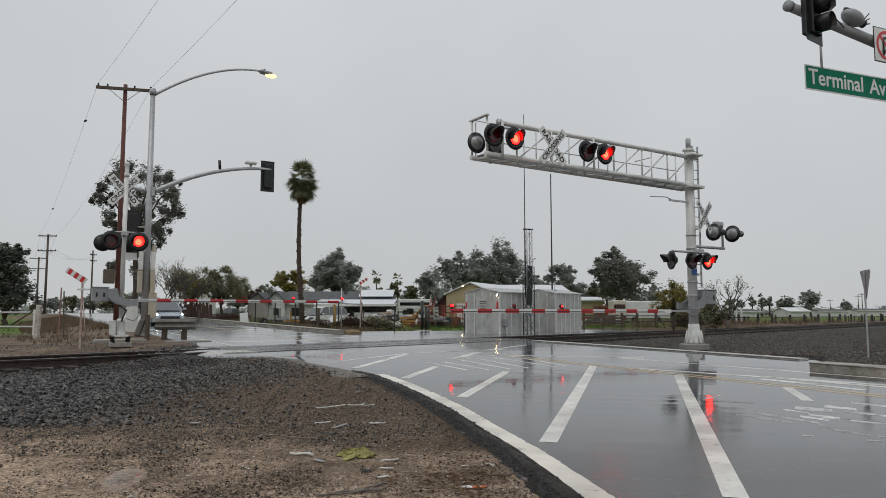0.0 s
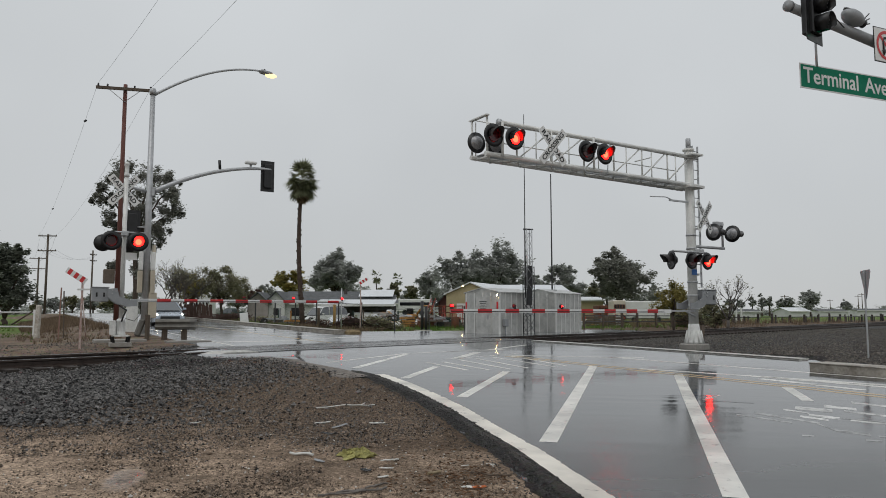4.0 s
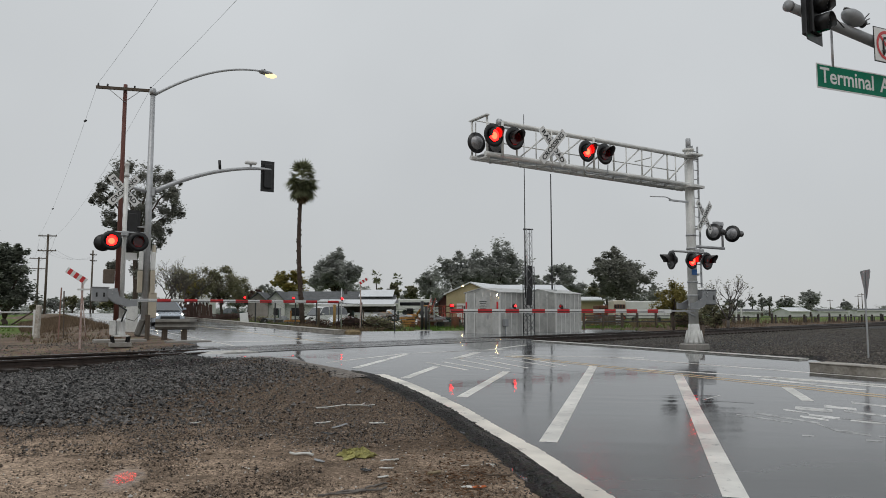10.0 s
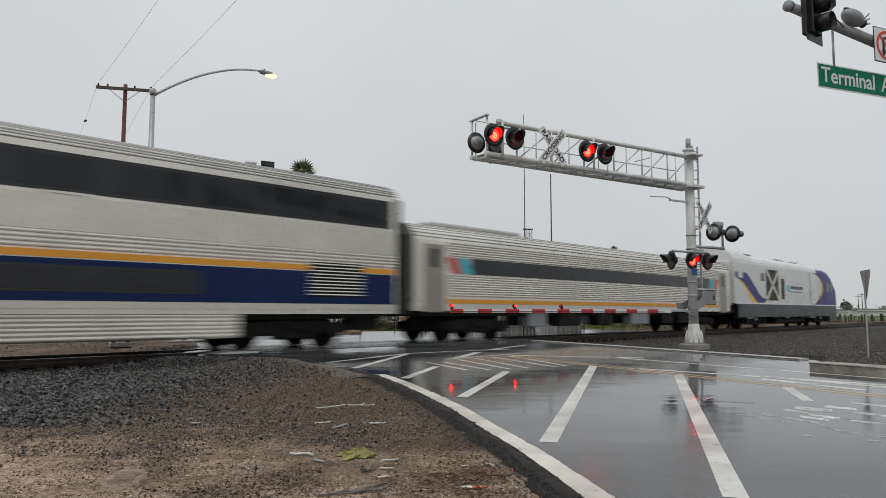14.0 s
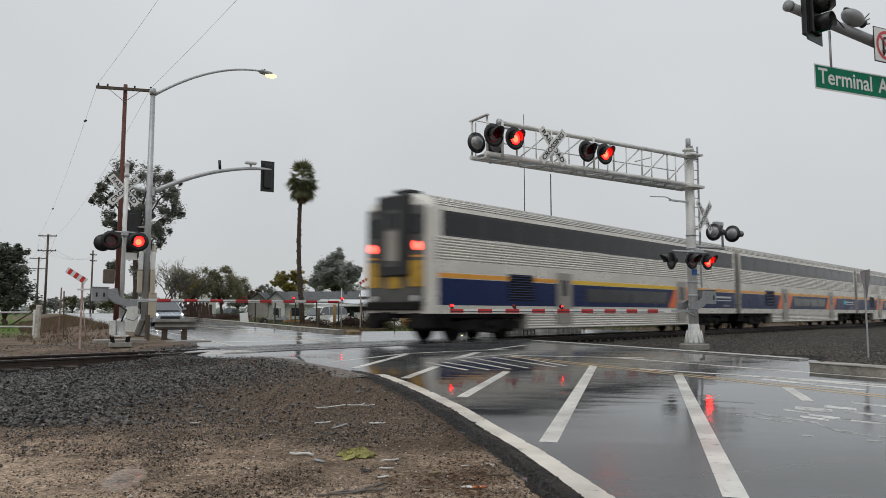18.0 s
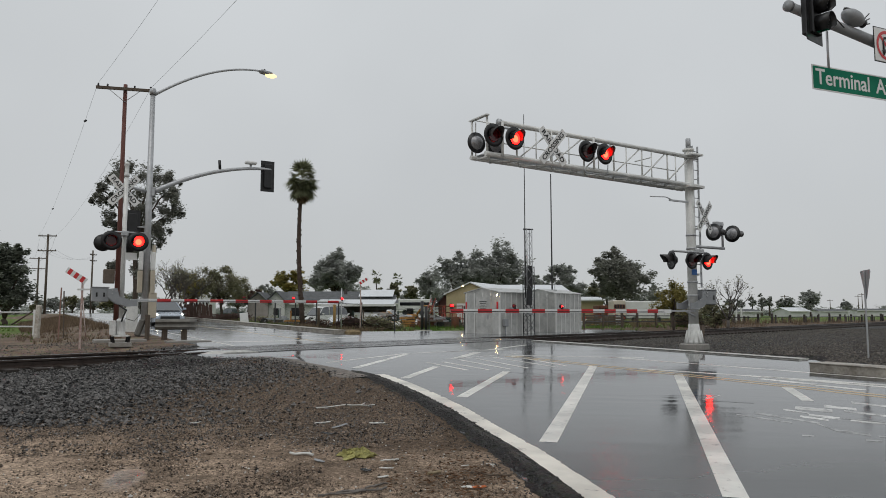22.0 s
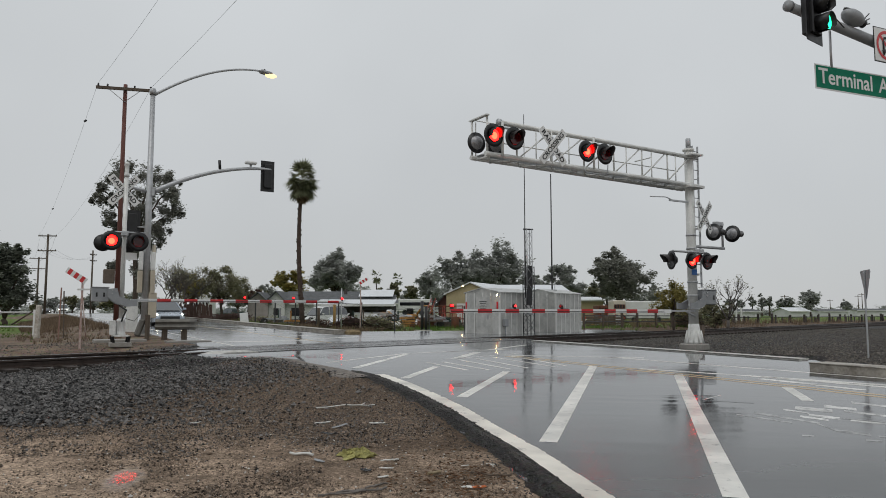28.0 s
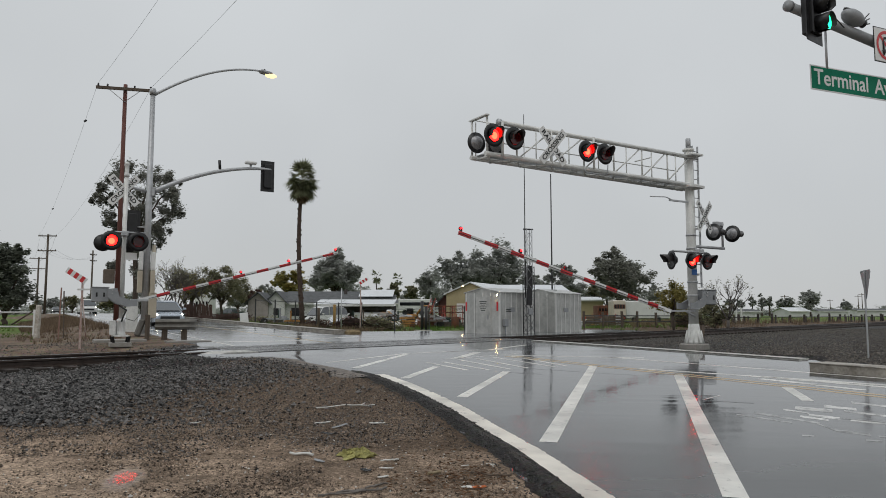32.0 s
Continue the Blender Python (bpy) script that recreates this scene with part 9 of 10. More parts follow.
gable_house("dark_shed", px_x(776, 66), px_x(800, 66), 66.0, 6.0, 0, px_z(535, 66), px_z(522, 66), M_DARKREDWALL, M_SHINGLE, "dark red shed beside the warehouse", ridge="y")
for _x0, _x1, _y, _q0, _q1, _lab in ((1300, 1345, 150, 552, 548, "low white building beyond the fence"), (1398, 1432, 160, 551, 545, "pale barn with white roof in the distance"), (1450, 1500, 200, 551, 548, "low pale building in the distance"), (1518, 1600, 210, 550, 547, "long low building with grey roof in the distance"), (700, 760, 110, 538, 532, "long white low building in the yard")):
    gable_house("distant_building", px_x(_x0, _y), px_x(_x1, _y), float(_y), 8.0, 0, px_z(_q0, _y), px_z(_q1, _y), M_HOUSEWHITE, M_WHITEROOF if _x0 == 1398 else M_SHINGLE, _lab, eave=0.4)


def trailer(name, p0, p1, Y, q_top, q_bot, wall, label, turn=0, band=None, glazed=True):
    x0, x1 = px_x(p0, Y), px_x(p1, Y)
    z0, z1 = px_z(q_bot, Y), px_z(q_top, Y)
    o = empty(name, pose((x0 + x1) / 2, Y, z0, 0, 0, turn), label, "trailer")
    L, h = x1 - x0, z1 - z0
    part("box", boxed((0, 1.2, h * 0.57), (L, 2.4, h * 0.86), bevel=0.08), wall, o)
    part("chassis", boxed((0, 1.2, h * 0.13), (L * 0.96, 2.0, 0.12)), M_TRUCK, o)
    for sx in (-0.3, 0.22):
        part("wheel", cyl(B(), (sx * L, 0.0, h * 0.1), (sx * L, 0.25, h * 0.1), 0.33, seg=14), M_BLACK, o)
    if band:
        part("window_band", boxed((0, -0.01, h * 0.68), (L * 0.9, 0.03, h * 0.22)), band, o)
    for k in range(int(L / 0.6) if not glazed else 0):
        part("side_post", boxed((-L / 2 + 0.3 + k * 0.6, -0.01, h * 0.57), (0.05, 0.04, h * 0.82)), wall, o)
    for k in range(4 if glazed else 0):
        part("window", boxed((-L * 0.33 + k * L * 0.21, -0.02, h * 0.68), (L * 0.12, 0.04, h * 0.2)), M_TRAINGLASS, o)
    return o


trailer("cargo_trailer", 1108, 1186, 74, 533, 569, M_HOUSEWHITE, "long white cargo trailer beyond the tracks", glazed=False)
trailer("camper_trailer", 1086, 1108, 73, 532, 566, mat("cream_camper_paint", (0.62, 0.55, 0.46), 0.5, 0, 0.15, 1.5), "small cream camper beside the cargo trailer", band=M_RUSTIRON)
trailer("camper_trailer", 705, 762, 88, 530, 556, M_HOUSEWHITE, "white bus with dark window band in the yard", band=M_TRAINGLASS)
trailer("camper_trailer", 343, 371, 90, 524, 569, M_HOUSEWHITE, "white camper van behind a timber fence")
trailer("container", 1058, 1082, 78, 541, 564, M_RUSTIRON, "brown shipping crate beyond the tracks")
# ---- vehicles: local x forward, wheels on z = 0
CAR_DEG = math.degrees(math.atan2(-RDY, -RDX))
M_CARSILVER = mat("silver_blue_car_paint", (0.42, 0.47, 0.54), 0.25, 0.4, 0.05, 2, coat=0.5)
M_CARWHITE = mat("white_car_paint", (0.62, 0.62, 0.60), 0.3, 0, 0.05, 2, coat=0.5)
M_CARDARK = mat("dark_car_paint", (0.03, 0.035, 0.035), 0.3, 0.2, 0.05, 2, coat=0.5)
M_CARGREEN = mat("dark_green_car_paint", (0.02, 0.045, 0.035), 0.4, 0.1, 0.1, 2)
M_CARGLASS = mat("car_glass", (0.05, 0.06, 0.07), 0.08, 0, 0.1, 2, spec=1.0, coat=0.6)
M_TYRE = mat("tyre_rubber", (0.018, 0.018, 0.018), 0.8, 0, 0.2, 6)
M_RIM = mat("alloy_rim", (0.4, 0.4, 0.41), 0.3, 0.8, 0.1, 6)
M_TAILRED = mat("red_tail_lens", (0.25, 0.01, 0.01), 0.2, 0, 0.1, 6)


def car(name, label, paint, kind="sedan", lights=True):
    L, W, H = {"sedan": (4.6, 1.8, 1.44), "suv": (4.7, 1.9, 1.78), "pickup": (5.3, 1.95, 1.80)}[kind]
    o = empty(name, Matrix(), label, "car", "vehicles")
    hb = 0.62 * H if kind == "sedan" else 0.60 * H
    fl = L / 2

    def ring(x, w, z0, z1, top):
        return [(x, -w, z0), (x, -w * 1.0, z0 + (z1 - z0) * 0.55), (x, -w * top, z1), (x, w * top, z1), (x, w, z0 + (z1 - z0) * 0.55), (x, w, z0)]
    w = W / 2
    part("body", loft(B(), [ring(-fl, w * 0.86, 0.34, hb * 0.92, 0.86), ring(-fl + 0.25, w * 0.97, 0.24, hb * 1.0, 0.92), ring(-fl * 0.3, w, 0.20, hb, 0.94), ring(fl * 0.35, w, 0.20, hb * 0.98, 0.93), ring(fl - 0.75, w * 0.98, 0.21, hb * 0.88, 0.88), ring(fl - 0.22, w * 0.92, 0.22, hb * 0.78, 0.84), ring(fl, w * 0.74, 0.28, hb * 0.66, 0.85)]), paint, o)
    if kind == "sedan":
        gh = [(-fl + 0.75, 0.80, hb * 0.98, 0.02), (-0.95, 0.74, hb, H - hb - 0.06), (0.1, 0.76, hb, H - hb), (0.55, 0.78, hb, H - hb - 0.09), (1.35, 0.86, hb * 0.97, 0.02)]
    elif kind == "suv":
        gh = [(-fl + 0.15, 0.84, hb * 0.98, H - hb - 0.25), (-fl + 0.5, 0.80, hb, H - hb - 0.04), (0.35, 0.82, hb, H - hb), (0.75, 0.82, hb, H - hb - 0.12), (1.35, 0.88, hb * 0.97, 0.02)]
    else:
        gh = [(-0.55, 0.82, hb * 0.98, H - hb - 0.15), (-0.35, 0.80, hb, H - hb - 0.03), (0.55, 0.82, hb, H - hb), (0.85, 0.82, hb, H - hb - 0.12), (1.4, 0.88, hb * 0.97, 0.02)]
    part("windows", loft(B(), [[(x, -w * k * 1.05, z), (x, -w * k * 0.86, z + dz), (x, w * k * 0.86, z + dz), (x, w * k * 1.05, z)] for x, k, z, dz in gh]), M_CARGLASS, o, "car glass reflecting the sky")
    roofp = [g for g in gh if g[3] > 0.2]
    part("roof", loft(B(), [[(x, -w * k * 0.87, z + dz - 0.01), (x, -w * k * 0.80, z + dz + 0.03), (x, w * k * 0.80, z + dz + 0.03), (x, w * k * 0.87, z + dz - 0.01)] for x, k, z, dz in roofp]), paint, o)
    for s in (-1, 1):
        for (xa, ka, za, da), (xb, kb, zb, db) in zip(gh[1:], gh[2:]):
            if da < 0.2 and db < 0.2:
                continue
        part("pillar", tube(B(), [(gh[-1][0], s * w * gh[-1][1] * 1.04, gh[-1][2]), (gh[-2][0], s * w * gh[-2][1] * 0.87, gh[-2][2] + gh[-2][3])], 0.035, 6), paint, o)
        part("pillar", tube(B(), [(gh[2][0] - 0.3, s * w * gh[2][1] * 1.05, gh[2][2]), (gh[2][0] - 0.35, s * w * gh[2][1] * 0.87, gh[2][2] + gh[2][3])], 0.035, 6), paint, o)
        part("mirror", boxed((gh[-1][0] - 0.35, s * (w + 0.10), hb + 0.08), (0.12, 0.2, 0.13), bevel=0.03), paint, o)
        part("headlamp_case", boxed((fl - 0.28, s * w * 0.74, hb * 0.72), (0.22, 0.36, 0.14), bevel=0.03, rz=-s * 22), M_TRAINGLASS, o)
        if lights:
            part("headlamp", cyl(B(), (fl - 0.20, s * w * 0.74, hb * 0.72), (fl - 0.13, s * w * 0.73, hb * 0.72), 0.058, seg=12), M_HEAD, o, "lit white headlamp")
        part("fog_lamp", cyl(B(), (fl - 0.12, s * w * 0.72, 0.40), (fl - 0.08, s * w * 0.72, 0.40), 0.05, seg=10), M_GREYPAINT, o)
        part("tail_lamp", boxed((-fl + 0.06, s * w * 0.74, hb * 0.8), (0.08, 0.34, 0.14), bevel=0.02), M_TAILRED, o)
        for x in (-L * 0.29, L * 0.30):
            wl = part("wheel", lathe(B(), [(0.19, -0.1), (0.30, -0.11), (0.33, -0.08), (0.33, 0.08), (0.30, 0.11), (0.19, 0.1)], pose(x, s * (w - 0.12), 0.33, 90, 0, 0), 18), M_TYRE, o)
            part("rim", lathe(B(), [(0.0, 0.09), (0.06, 0.10), (0.2, 0.07), (0.2, -0.07), (0.0, -0.09)], pose(x, s * (w - 0.12), 0.33, 90, 0, 0), 14), M_RIM, wl)
    part("grille", boxed((fl + 0.015, 0, hb * 0.50), (0.06, w * 1.15, 0.20), bevel=0.02), M_BLACK, o)
    part("lower_grille", boxed((fl - 0.05, 0, 0.34), (0.08, w * 1.3, 0.14), bevel=0.02), M_BLACK, o)
    part("number_plate", boxed((fl + 0.02, 0, 0.43), (0.02, 0.32, 0.16)), M_WHITE, o, "blank pale number plate")
    part("emblem", boxed((fl - 0.1, 0, hb * 0.66), (0.04, 0.14, 0.06)), M_RIM, o)
    if kind == "pickup":
        for s in (-1, 1):
            part("bed_side", boxed((-1.6, s * w * 0.93, hb * 1.04), (2.0, 0.08, 0.16)), paint, o)
        part("bed_floor", boxed((-1.6, 0, hb * 0.97), (1.9, W * 0.8, 0.05)), M_BLACK, o)
    return o


WAITING = car("sedan", "silver-blue sedan waiting at the boom with lit headlamps", M_CARSILVER)
_P = rw(44.4, 7.42)
WAITING.matrix_world = pose(_P.x, _P.y, _P.z, 0, 0, CAR_DEG)
APPROACH = []
for _n, _lab, _paint, _kind, _v, _s in (("suv", "pale pickup truck approaching with lit headlamps", M_CARWHITE, "pickup", 97.0, 14.0), ("sedan", "dark sedan following with lit headlamps", M_CARDARK, "sedan", 180.0, 14.0), ("suv", "pale sport utility car far up the road with lit headlamps", M_CARWHITE, "suv", 270.0, 12.5)):
    APPROACH.append((car(_n, _lab, _paint, _kind), _v, _s, 7.4))
_c = car("suv", "parked silver-white sport utility car in the yard", M_CARWHITE, "suv", False)
_c.matrix_world = pose(px_x(573, 64), 64, base_z(px_x(573, 64), 64) - 0.2, 0, 0, 232)
_c = car("pickup_truck", "parked dark green pickup truck behind the kerb", M_CARGREEN, "pickup", False)
_c.matrix_world = pose(px_x(410, 118), 118, base_z(px_x(410, 118), 118) - 0.04, 0, 0, 160)


# ---- fences and yard clutter


def fence_line(name, a, b, n, h, post_m, label, rails=(), rail_m=None, r=0.05, mesh=False, jitter=0.0, pale=0, pale_m=None, seed=1, ragged=0.0):
    """A fence from a to b (x, y): posts, rails, and boards if pale."""
    rnd = random.Random(seed)
    a, b = Vector((*a, 0)), Vector((*b, 0))
    o = empty(name, Matrix(), label, "fence")
    for k in range(n):
        P = a.lerp(b, k / (n - 1))
        z = base_z(P.x, P.y) - 0.1
        part("post", boxed((P.x + rnd.uniform(-jitter, jitter), P.y, z + h / 2), (2 * r, 2 * r, h * rnd.uniform(1 - jitter, 1 + jitter)), math.degrees(math.atan2(b.y - a.y, b.x - a.x)), ry=rnd.uniform(-9, 9) * jitter), post_m, o)
    for zz in rails:
        za, zb = base_z(a.x, a.y) - 0.1 + zz, base_z(b.x, b.y) - 0.1 + zz
        part("rail", tube(B(), [(a.x, a.y, za), (b.x, b.y, zb)], 0.035 if not mesh else 0.018, 6), rail_m or post_m, o)
    if mesh:
        bm = B()
        m = int((b - a).length / 1.1)
        for k in range(m):
            P = a.lerp(b, k / m)
            z = base_z(P.x, P.y)
            Q = a.lerp(b, min(1, (k + 3) / m))
            tube(bm, [(P.x, P.y, z), (Q.x, Q.y, z + h - 0.1)], 0.006, 3)
            tube(bm, [(Q.x, Q.y, z), (P.x, P.y, z + h - 0.1)], 0.006, 3)
        part("wire_mesh", bm, M_DARKSTEEL, o)
    if pale:
        for k in range(pale):
            P = a.lerp(b, (k + 0.5) / pale)
            hh = h * rnd.uniform(0.82, 1.0)
            if ragged and rnd.random() < ragged:
                continue
            if ragged:
                hh = h * rnd.uniform(0.45, 1.0)
            part("board", boxed((P.x, P.y, base_z(P.x, P.y) + hh / 2 - 0.05), ((b - a).length / pale * 0.94, 0.025, hh), math.degrees(math.atan2(b.y - a.y, b.x - a.x)), ry=rnd.uniform(-1.5, 1.5)), pale_m or post_m, o)
    return o


M_REDWOOD = mat("old_redwood_boards", (0.10, 0.055, 0.045), 0.85, 0, 0.25, 2, 0.3, 20, rnd=0.3, stretch=(5, 5, 0.6))
M_GREYBOARD = mat("grey_fence_boards", (0.07, 0.058, 0.052), 0.85, 0, 0.25, 2, 0.3, 20, rnd=0.3, stretch=(5, 5, 0.6))
# white pasture fence by the field
fence_line("pasture_fence", (-17.2, 30.0), (-34, 31.0), 6, 1.25, M_WHITE, "peeling white pasture fence beside green grass", (0.55, 1.15), M_WHITE, 0.07, jitter=0.03)
fence_line("pasture_fence", (-27.0, 42.0), (-52, 46), 9, 1.5, M_WHITE, "white pasture fence far across the field", (0.7, 1.4), M_WHITE, 0.07)
_o = empty("gate_post", pose(-17.15, 30.0, base_z(-17, 30) - 0.06, 0, 2, 0), "peeling white gate post with a diagonal brace", "post")
part("post", boxed((0, 0, 0.7), (0.18, 0.18, 1.45), bevel=0.02), mat("peeling_white_paint", (0.66, 0.64, 0.59), 0.7, 0, 0.3, 7, color2=(0.22, 0.17, 0.12)), _o)
part("brace", tube(B(), [(-1.1, 0, 0.55), (-0.1, 0, 1.25)], 0.035, 6), M_WOODGREY, _o)
_o = empty("marker_post", pose(-15.13, 28.0, base_z(-14.9, 28) - 0.1), "slim rust-red marker post in dry weeds", "post")
part("post", boxed((0, 0, 1.05), (0.038, 0.04, 2.1), ry=1), mat("rust_stained_post", (0.30, 0.17, 0.13), 0.7), _o)
_o = empty("marker_post", pose(-15.72, 29.4, base_z(-14.9, 28) - 0.1), "slim grey marker post in dry weeds", "post")
part("post", boxed((0, 0, 1.0), (0.035, 0.04, 2.0), ry=-2), M_WOODGREY, _o)
# timber fence behind the waiting car
fence_line("timber_fence", (px_x(268, 62), 62), (px_x(374, 63), 63), 8, 1.45, M_REDWOOD, "reddish timber board fence behind the road", (), None, 0.06, pale=36, pale_m=M_REDWOOD)
# wire fence of the yard
fence_line("wire_fence", (px_x(452, 47), 47), (px_x(640, 42.5), 42.5), 6, 1.75, M_DARKSTEEL, "dark wire fence with steel posts round the yard", (1.65,), M_DARKSTEEL, 0.03, mesh=True)
fence_line("wire_fence", (px_x(640, 42.5), 42.5), (px_x(822, 40.5), 40.5), 4, 1.5, M_DARKSTEEL, "dark wire fence with steel posts round the yard", (1.35,), M_DARKSTEEL, 0.028, mesh=True)
for _x, _y, _h, _m, _lab in ((592, 44.5, 1.75, mat("ochre_post", (0.32, 0.19, 0.05), 0.7), "ochre wooden post in the yard"), (564, 45, 1.5, M_WOODGREY, "dark wooden post in the yard"), (747, 40.6, 1.9, M_BLACK, "pair of tall dark posts beside the track"), (754, 40.6, 1.6, M_BLACK, "dark post beside the track"), (604, 41.0, 2.6, M_GALV, "thin galvanized pole beside the kerb")):
    _o = empty("post", pose(px_x(_x, _y), _y, base_z(px_x(_x, _y), _y) - 0.2), _lab, "post")
    part("shaft", cyl(B(), (0, 0, 0), (0, 0, _h), 0.035 if _m is M_GALV else 0.09, seg=8), _m, _o)
_o = empty("white_slab", pose(px_x(749, 40), 40, base_z(px_x(749, 40), 40) - 0.02), "pale concrete slab at the foot of the posts", "slab")
part("slab", boxed((0, 0, 0.04), (1.0, 0.5, 0.1), bevel=0.01), M_PALECONC, _o)
_o = empty("white_board", pose(px_x(432, 48), 48, base_z(px_x(432, 48), 48) - 0.1, -14, 0, 8), "white board leaning in the weeds", "board")
part("panel", boxed((0, 0, 0.42), (0.55, 0.03, 0.85), bevel=0.005, ry=-8), M_HOUSEWHITE, _o)


def brush_pile(p, Y, w, h, label, seed, m_, n=160, green=False):
    rnd = random.Random(seed)
    x = px_x(p, Y)
    o = empty("brush_pile", pose(x, Y, base_z(x, Y) - 0.1), label, "brush")
    bm = B()
    for _ in range(n):
        a, e = rnd.uniform(0, 6.28), rnd.uniform(-0.25, 0.45)
        cx = rnd.gauss(0, w * 0.25)
        cz = max(0.05, h * (1 - (cx / w) ** 2 * 3) * rnd.random())
        l = rnd.uniform(0.4, 1.1)
        d = Vector((math.cos(a) * math.cos(e), math.sin(a) * math.cos(e), math.sin(e))) * l / 2
        c = Vector((cx, rnd.gauss(0, w * 0.1), cz))
        tube(bm, [c - d, c + d], rnd.uniform(0.01, 0.035), 4)
    part("brush", bm, m_, o)
    if green:
        cents = [(rnd.gauss(0, w * 0.25), rnd.gauss(0, w * 0.1), rnd.uniform(0.1, h), 0.35) for _ in range(16)]
        v, f = leaves(rnd, cents, 1600, 0.09, 0.3)
        part("foliage", (v, f), M_OLIVELEAF, o)
    return o


brush_pile(625, 43.5, 2.6, 0.8, "tangled pile of brown cut branches", 1, M_REDWOOD, 300)
brush_pile(670, 43.5, 2.2, 0.75, "pile of green hedge cuttings", 2, M_BRANCH, 120, True)
brush_pile(404, 56, 5.5, 0.7, "long tangle of dark brown scrub behind the kerb", 6, M_REDWOOD, 420)
brush_pile(455, 54, 4.0, 0.5, "low tangle of dark brown scrub behind the kerb", 7, M_BRANCH, 240, True)
brush_pile(560, 46, 2.2, 0.6, "tangled heap of brown brush", 3, M_REDWOOD, 180)
brush_pile(1215, 52, 2.4, 1.3, "dark tangled scrub beside the fence", 4, M_BRANCH, 220, True)


def crates(p, Y, spec, label, seed):
    """Stacks of odd boards, drums and boxes in the yard."""
    rnd = random.Random(seed)
    for k in range(spec):
        x = px_x(p + rnd.uniform(-30, 30), Y) 
        y = Y + rnd.uniform(-2, 3)
        z = base_z(x, y) - 0.1
        t = rnd.randrange(4)
        m_ = rnd.choice((M_RUSTIRON, M_HOUSEWHITE, M_GREYPAINT, M_WOODGREY, M_ORANGEMACH, M_CARGREEN))
        if t == 0:
            o = empty("drum", pose(x, y, z), "dented steel drum standing in the yard", "drum", "yard clutter")
            part("shell", lathe(B(), [(0.28, 0), (0.29, 0.02), (0.28, 0.3), (0.29, 0.32), (0.28, 0.6), (0.29, 0.84), (0.27, 0.86), (0, 0.86)], None, 14), m_, o)
        elif t == 1:
            o = empty("crate", pose(x, y, z, 0, 0, rnd.uniform(0, 90)), "weathered slatted crate in the yard", "crate", "yard clutter")
            for q in range(4):
                part("slat", boxed((0, -0.4, 0.12 + q * 0.2), (0.9, 0.03, 0.15)), m_, o)
                part("slat", boxed((-0.45, 0, 0.12 + q * 0.2), (0.03, 0.8, 0.15)), m_, o)
                part("slat", boxed((0.45, 0, 0.12 + q * 0.2), (0.03, 0.8, 0.15)), m_, o)
            part("top", boxed((0, 0, 0.83), (0.92, 0.82, 0.03)), m_, o)
        elif t == 2:
            o = empty("board_stack", pose(x, y, z, 0, 0, rnd.uniform(-20, 20)), "stack of old boards in the yard", "boards", "yard clutter")
            for q in range(5):
                part("plank", boxed((rnd.uniform(-.1, .1), 0, 0.05 + q * 0.09), (2.2, 0.5, 0.06), rnd.uniform(-4, 4)), m_, o)
        else:
            o = empty("machine_frame", pose(x, y, z, 0, 0, rnd.uniform(0, 180)), "rusty farm implement frame in the yard", "implement", "yard clutter")
            part("beam", boxed((0, 0, 0.55), (1.8, 0.12, 0.12)), m_, o)
            for q in (-0.7, 0, 0.7):
                part("tine", tube(B(), [(q, 0, 0.55), (q, 0.25, 0.4), (q, 0.15, 0.0)], 0.03, 6), m_, o)
            part("wheel", lathe(B(), [(0.22, -0.05), (0.3, -0.05), (0.3, 0.05), (0.22, 0.05)], pose(0.8, 0.15, 0.3, 90, 0, 0), 14), M_TYRE, o)
            part("upright", boxed((-0.3, 0, 0.9), (0.08, 0.08, 0.8)), m_, o)


def scrap_heap(p, Y, w, h, label, seed, mats, n=26):
    """A heap of planks, pipes, bent sheets and boxes thrown together."""
    rnd = random.Random(seed)
    x = px_x(p, Y)
    o = empty("scrap_heap", pose(x, Y, base_z(x, Y) - 0.1), label, "scrap heap", "scrap heaps in the yard")
    for k in range(n):
        cx = rnd.uniform(-w / 2, w / 2)
        top = h * (1 - (2 * cx / w) ** 2) + 0.1
        c = (cx, rnd.uniform(-0.7, 0.7), rnd.uniform(0.08, top))
        m_ = rnd.choice(mats)
        t = rnd.randrange(4)
        l = rnd.uniform(0.5, 1.7)
        if t == 0:
            part("plank", boxed(c, (l, 0.14, 0.04), rnd.uniform(0, 180), 0.004, ry=rnd.uniform(-35, 35)), m_, o)
        elif t == 1:
            d = Vector((rnd.uniform(-1, 1), rnd.uniform(-1, 1), rnd.uniform(-0.5, 0.5))).normalized() * l / 2
            part("pipe", tube(B(), [Vector(c) - d, Vector(c), Vector(c) + d + Vector((0, 0, 0.08))], rnd.uniform(0.02, 0.045), 6), m_, o)
        elif t == 2:
            bm = B()
            q = [(-l / 2 + l * i / 4, 0.06 * math.sin(i * 2.1 + k)) for i in range(5)]
            prism(bm, q + [(u, v + 0.015) for u, v in reversed(q)], -0.35, 0.35, "y")
            part("bent_sheet", bm, m_, o, at=pose(*c, rnd.uniform(-50, 50), rnd.uniform(-25, 25), rnd.uniform(0, 180)))
        else:
            part("box", boxed(c, (rnd.uniform(0.25, 0.6), rnd.uniform(0.25, 0.5), rnd.uniform(0.2, 0.45)), rnd.uniform(0, 90), 0.02, ry=rnd.uniform(-12, 12)), m_, o)
    return o


